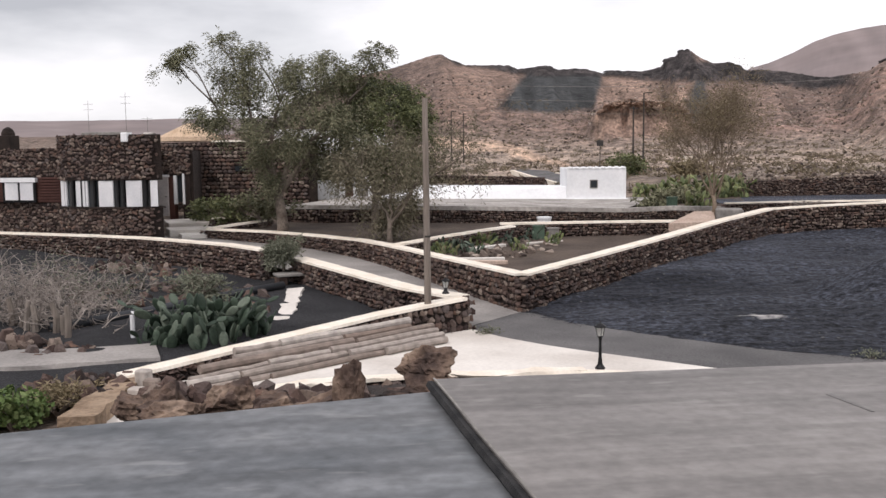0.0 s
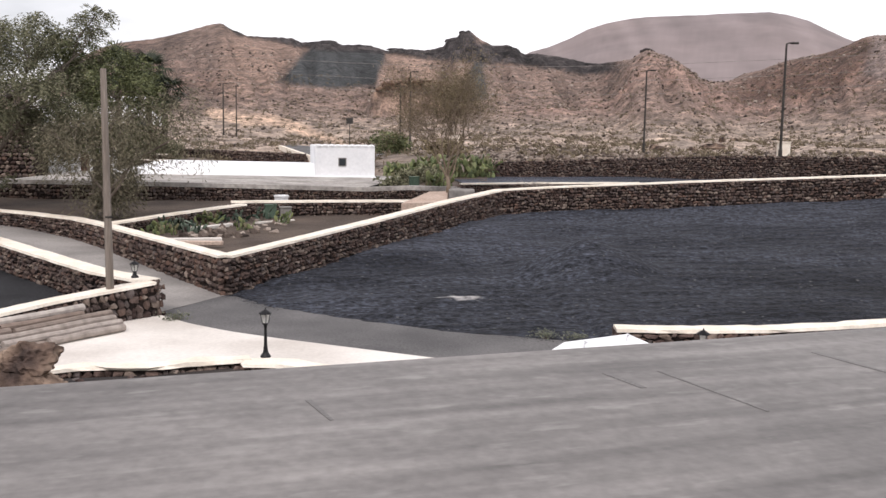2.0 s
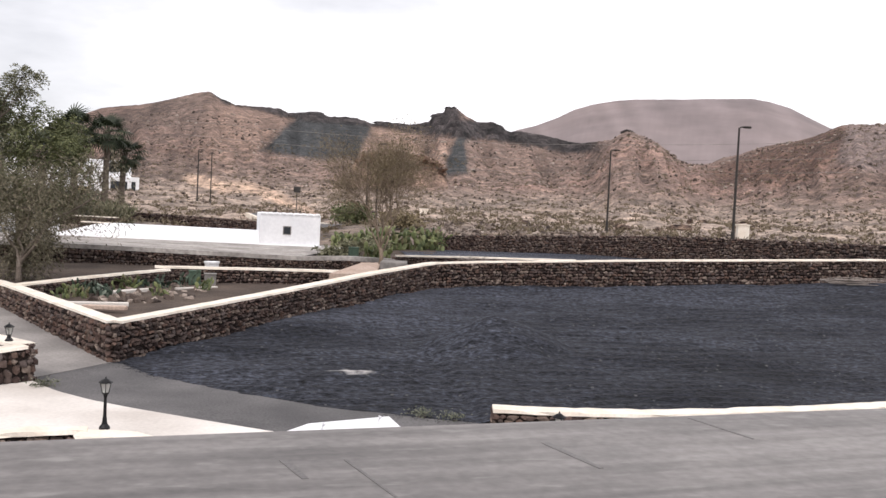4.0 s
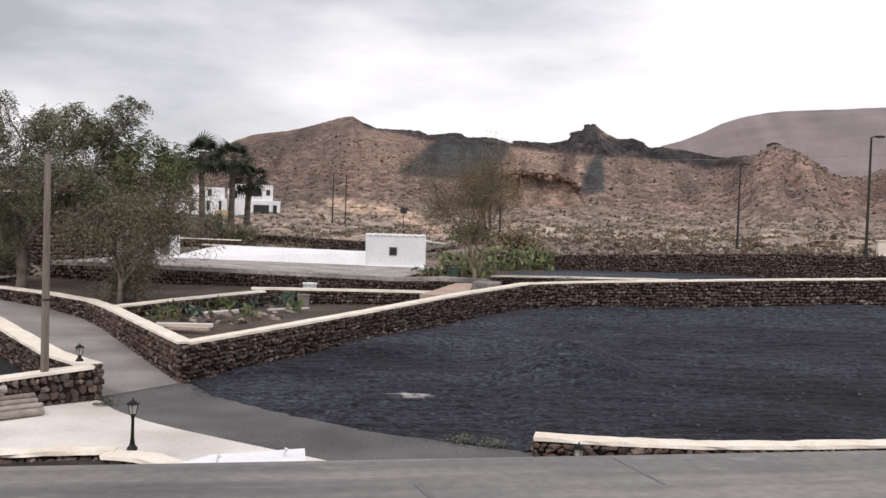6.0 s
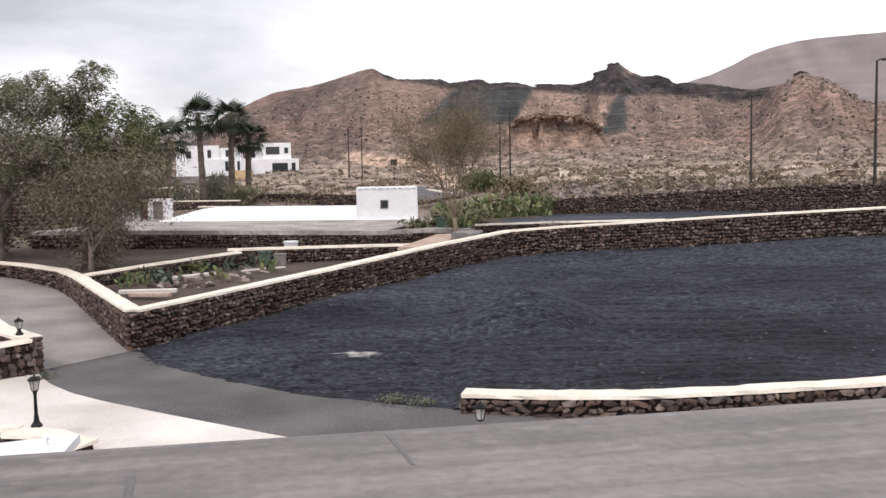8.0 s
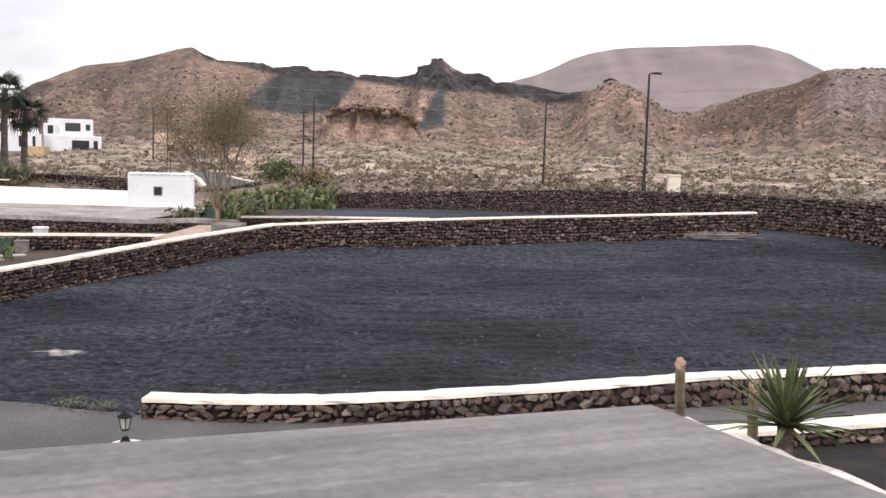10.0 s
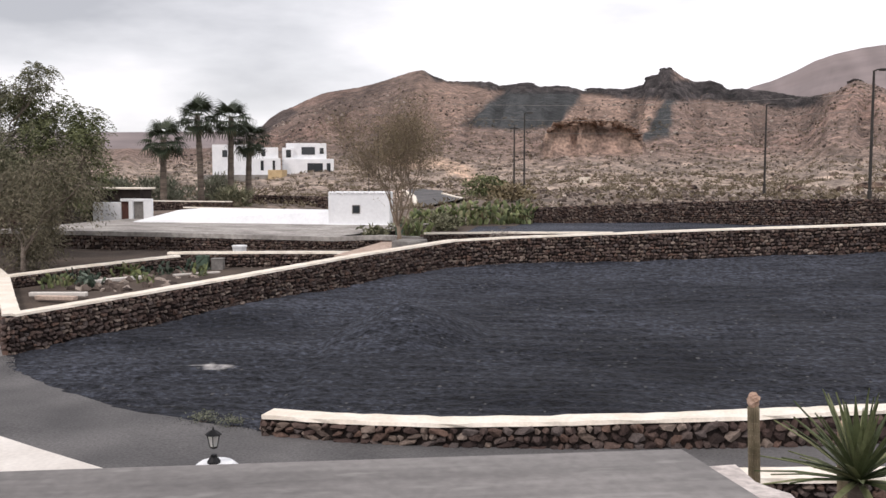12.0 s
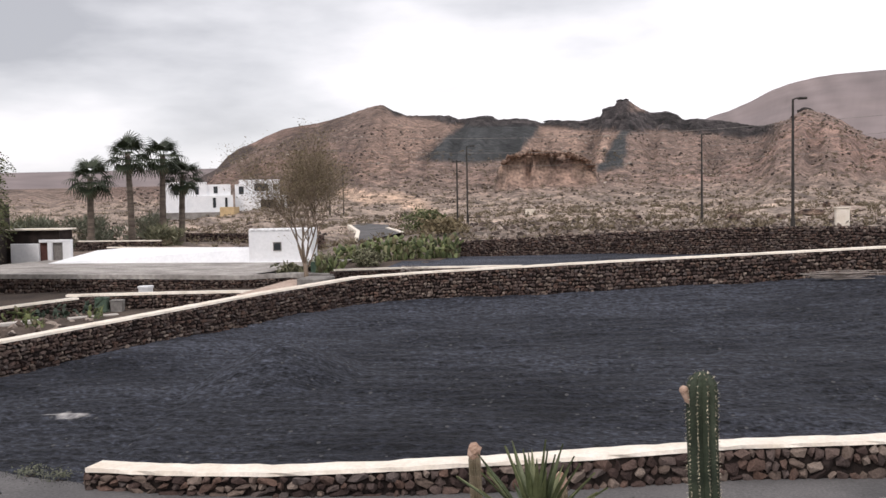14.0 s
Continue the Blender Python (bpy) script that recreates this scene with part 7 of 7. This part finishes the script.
gate_hut()
stone_wall("wall_palms", [(-21, 60, 2.2, 1.3), (-16, 61, 2.1, 1.3), (-11, 62, 2.0, 1.3)], "low terrace wall with cream cap under the palms", seed=51, th=0.35, parts=0)
stone_wall("wall_palms_back", [(-27, 66, 2.4, 1.4), (-21, 67, 2.35, 1.4)], "low terrace wall with cream cap under the palms", seed=52, th=0.35, parts=0)
for i, (x, y, r, h) in enumerate(((-30, 66, 2.2, 2.4), (-33, 68, 2.4, 2.6), (-28.5, 70, 2.0, 2.6), (-35, 64, 2.2, 2.2), (-27.8, 78, 1.8, 2.6), (-22.6, 70, 1.4, 1.8))):
    bush("tall_cactus_shrub", x, y, 1.3, r, h, 1500, 0.6, 0.05, M_GREYGREEN if i % 2 == 0 else M_LEAF_DUSTY, 200 + i, "tall grey-green cactus thicket behind the hut", "shrub", -1.2, "thicket behind the hut")


# ---- far white villas ----
def far_villa(x, y, z, rot, blocks, wins, label):
    t = thing("white_villa", pose(x, y, z, 0, 0, rot), label, "house", "far white villas")
    for b in blocks:
        part("wall", box(bmesh.new(), *b, bevel=0.05), M_WHITE, t)
    for x0, x1, yf, z0, z1 in wins:
        w = part("window", box(bmesh.new(), x0, x1, yf - 0.06, yf + 0.1, z0, z1), M_IRON, t, "dark window opening")
        part("pane", box(bmesh.new(), x0 + 0.1, x1 - 0.1, yf - 0.09, yf - 0.04, z0 + 0.1, z1 - 0.1), M_GLASS, w)
    part("terrace", box(bmesh.new(), -2, 15, -5, 0.5, -1.3, 0.0), M_GREY, t)
    return t


far_villa(-81.5, 179, 3.6, 26, [(0, 8.5, 0, 8, -1, 6.1), (4.6, 13.6, -0.6, 8, -1, 3.4), (8.4, 13.2, 0.4, 8, -1, 5.6)], [(6.2, 6.9, 0, 3.6, 5.2), (9.6, 10.2, -0.6, 0.9, 2.9), (12.0, 12.5, -0.6, 0.9, 2.9), (9.8, 10.6, 0.4, 3.8, 5.2), (2, 3, 0, 3.6, 5)], "white modern villa with flat roofs on the hill foot")
far_villa(-70.0, 188, 3.6, 22, [(0, 10.5, 0, 8, -1, 3.3), (0.6, 9.0, 1.2, 8, -1, 6.6), (-0.2, 2.2, 0.4, 8, -1, 5.6)], [(3.8, 6.6, 1.2, 4.2, 5.8), (0.6, 1.6, 0.4, 3.6, 5.2), (5.0, 8.2, 0, 0.3, 2.4), (9.0, 9.8, 0, 0.4, 2.4), (7.6, 8.4, 1.2, 4.4, 5.6)], "white modern villa with stepped upper floor on the hill foot")
tagged(part("ochre_shed", box(bmesh.new(), -68.0, -65.0, 176, 178.5, 1.5, 4.6, bevel=0.05), M_YELLOW), "small ochre shed below the white villas", "shed")


# ---- street lamps, posts, wires ----
def street_lamp(x, y, z, h, r, arm, label):
    t = thing("street_lamp", pose(x, y, z), label, "street lamp", "street lamps")
    part("base", tube(bmesh.new(), [(0, 0, -0.4), (0, 0, 0.5), (0, 0, 0.55)], [r * 1.7, r * 1.6, r * 1.1], 8), M_STEEL, t)
    part("post", tube(bmesh.new(), [(0, 0, 0.5), (0, 0, h * 0.6), (0, 0, h)], [r * 1.2, r, r * 0.8], 8), M_STEEL, t)
    part("arm", tube(bmesh.new(), [(0, 0, h - 0.02), (arm * 0.4, 0, h + 0.06), (arm, 0, h + 0.06)], [r * 0.6] * 3, 6), M_STEEL, t)
    part("head", box(bmesh.new(), arm * 0.6, arm * 1.8, -0.14, 0.14, h - 0.02, h + 0.12, bevel=0.04), M_STEEL, t)
    return t


street_lamp(22.19, 64.5, 2.9, 7.65, 0.085, 0.45, "tall dark steel street lamp beside the boundary wall")
street_lamp(18.4, 94, 2.9, 7.6, 0.085, 0.5, "tall dark steel street lamp on the far road")
street_lamp(-5.5, 105, 2.7, 8.0, 0.085, 0.5, "tall dark steel street lamp on the far road")
street_lamp(-40, 160, 3.0, 8.6, 0.11, 0.5, "distant street lamp on the hill foot")


def wire_post(x, y, z, h):
    t = thing("wire_post", pose(x, y, z), "dark wooden wire post on the hill foot", "pole", "wire posts")
    part("shaft", tube(bmesh.new(), [(0, 0, -0.4), (0, 0, h)], [0.11, 0.08], 7), M_STEEL, t)
    part("crossarm", box(bmesh.new(), -0.5, 0.5, -0.05, 0.05, h - 0.25, h - 0.15), M_STEEL, t)
    return t


wire_post(-6.6, 105, 2.7, 6.6)
wire_post(-38.5, 163, 3.0, 8.5)
for k, (z0, z1) in enumerate(((12.5, 11.5), (14.6, 13.4), (17.0, 15.6))):
    a, b = Vector((-45, 168, z0)), Vector((60, 128, z1))
    pts = [a.lerp(b, i / 24) - Vector((0, 0, 2.0 * math.sin(math.pi * i / 24))) for i in range(25)]
    tagged(part("overhead_wire", tube(bmesh.new(), pts, [0.022] * 25, 4, cap=False), M_GREY), "thin overhead wire across the hillside", "wire", "overhead wires")
for x, y, z, w, h in ((28.2, 81.9, 2.5, 1.0, 1.25), (-0.55, 120, 2.4, 1.1, 1.25)):
    t = thing("meter_pillar", pose(x, y, z), "cream masonry meter pillar beside the road", "pillar", "meter pillars")
    part("body", box(bmesh.new(), -w / 2, w / 2, -0.3, 0.3, -0.4, h, bevel=0.03), M_CAP, t)
    part("coping", box(bmesh.new(), -w / 2 - 0.06, w / 2 + 0.06, -0.36, 0.36, h, h + 0.1, bevel=0.02), M_CAP, t)

# ---- hillside rocks and scrub, crest ----
def ground_z(x, y):
    dx, dy = x - C.x, y - C.y
    return land(math.degrees(math.atan2(dx, dy)), math.hypot(dx, dy))[0]


# far road with white kerbs
L_ROAD, R_ROAD = [(-9.5, 78), (-13.4, 90), (-18.0, 105.4), (-21.5, 113), (-20.8, 117)], [(-6.0, 79), (-8.9, 90), (-12.6, 102), (-15.4, 108.2), (-17.6, 117)]
patch("far_road", [(x, y, ground_z(x, y) + 0.3) for x, y in L_ROAD], [(x, y, ground_z(x, y) + 0.3) for x, y in R_ROAD], 16, 8, M_ASPHALT, "grey far road climbing past the hut", lambda x, y: 0.06)
for line in (L_ROAD, R_ROAD):
    z = np.array([ground_z(x, y) for x, y in line])
    tagged(part("white_kerb", ribbon(bmesh.new(), line[1:4], 0.22, 0.22, z[1:4] - 0.3, z[1:4] + 0.45), M_CAP), "whitewashed kerb wall along the far road", "kerb", "white kerbs")

rnd = random.Random(77)
rocks, clumps = [], []
while len(rocks) < 13000:
    az, r = rnd.uniform(-30, 27), 66 + 330 * rnd.random() ** 1.5
    x, y = C.x + r * math.sin(radians(az)), C.y + r * math.cos(radians(az))
    if x < 0 and y < 95 or (y < 66 and x > -4):
        continue
    if noise.noise(Vector((x * 0.05, y * 0.05, 9))) < rnd.uniform(-0.5, 0.25):
        continue
    z, soil = land(az, r)
    if soil[0] < 0.075 or soil[0] > 0.39:
        continue
    s = (0.1 + 0.26 * rnd.random() ** 4) * (0.6 + r / 230)
    rocks.append((rnd.randrange(14), pose(x, y, z + s * 0.15, rnd.uniform(0, 360), rnd.uniform(-30, 30), rnd.uniform(0, 360)) @ Matrix.Diagonal((s, s * 0.8, s * 0.65, 1))))
tagged(joined_stones("hill_rocks", rocks, None, M_HILLROCK), "loose brown rocks over the stony hillside", "rocks", kind="stuff")
while len(clumps) < 5200:
    az, r = rnd.uniform(-38, 27), 64 + 250 * rnd.random() ** 1.5
    x, y = C.x + r * math.sin(radians(az)), C.y + r * math.cos(radians(az))
    if y < 66 and x > -4 or (x < 0 and y < 64):
        continue
    s = rnd.uniform(0.2, 0.55)
    if y < 110 and rnd.random() < 0.72:
        continue
    clumps.append((Vector((x, y, ground_z(x, y) + s * 0.25)), s, 16))
v, f = leaves(clumps, 0.42, 0.07, rnd, -0.6, 0.5)
tagged(raw_mesh("hill_scrub", v, f, material("dry_scrub", [(0.10, 0.081, 0.055), (0.17, 0.136, 0.092), (0.21, 0.18, 0.125)], 1, 0.95, 0, vary="island")), "dry olive scrub tufts over the hillside", "scrub", kind="stuff")


def crag(az, el, dist, sx, sz, seed, label):
    a = radians(az)
    bm = bmesh.new()
    bmesh.ops.create_icosphere(bm, subdivisions=5, radius=1)
    for v in bm.verts:
        d = v.co.normalized()
        k = 1 + 0.45 * noise.fractal(d * 2.2 + Vector((seed, 0, 0)), 0.7, 2.1, 5) + 0.12 * abs(noise.noise(d * 9))
        v.co = Vector((d.x * sx, d.y * sx * 0.6, d.z * sz)) * k
    ob = part("crag", bm, M_CREST)
    ob.matrix_basis = pose(C.x + dist * math.sin(a), C.y + dist * math.cos(a), C.z + dist * math.tan(radians(el)), 0, 0, -az)
    return tagged(ob, label, "rock outcrop", "crest crags")


for az, el, sx, sz, sd in ((-1.08, 5.7, 1.5, 1.0, 1), (-0.75, 5.72, 1.3, 0.9, 2), (-1.95, 5.22, 1.4, 0.9, 3), (-9.0, 5.02, 3.5, 0.7, 7), (-5.1, 4.68, 3, 0.6, 8), (9.3, 4.72, 2.0, 0.9, 12)):
    crag(az, el, ridge_range(az) - 1.0, sx, sz, sd, "black jagged lava outcrop on the ridge")
for x, y, k, sd in ((22.0, 105, 0.9, 21), (31.5, 118, 1.0, 22), (37.0, 128, 0.7, 23), (34.2, 124, 0.6, 24), (27.5, 112, 0.8, 25), (44.0, 140, 0.7, 26), (12.0, 118, 0.7, 27)):
    ob = boulder(x, y, ground_z(x, y) + 0.25 * k, 1.3 * k, 0.9 * k, 0.7 * k, sd, "dark boulder lying on the stony hillside", sd * 40)
    ob["group"] = "hillside boulders"

# overhanging rim of the quarry: ragged blocks along its edge
rnd = random.Random(31)
ledge = []
for k in range(90):
    az = -7.2 + 5.2 * k / 89 + rnd.uniform(-0.03, 0.03)
    z = C.z + 232 * math.tan(radians(float(np.interp(az, q_az, q_el)))) - 0.4 + rnd.uniform(-0.25, 0.25)
    bay = 1.6 * smooth(0.1, 0.35, noise.noise(Vector((az * 1.3, 0, 31))))
    r = 223.6 + bay + rnd.uniform(-0.4, 0.4)
    ledge.append((rnd.randrange(14), pose(C.x + r * math.sin(radians(az)), C.y + r * math.cos(radians(az)), z, rnd.uniform(-15, 15), rnd.uniform(-15, 15), -az + rnd.uniform(-20, 20)) @ Matrix.Diagonal((rnd.uniform(0.4, 0.8), rnd.uniform(1.6, 2.4), rnd.uniform(0.25, 0.5), 1))))
tagged(joined_stones("quarry_ledge", ledge, None, M_LEDGE), "ragged tan rock ledge along the rim of the old quarry", "rock ledge", kind="stuff")

lay_stones()
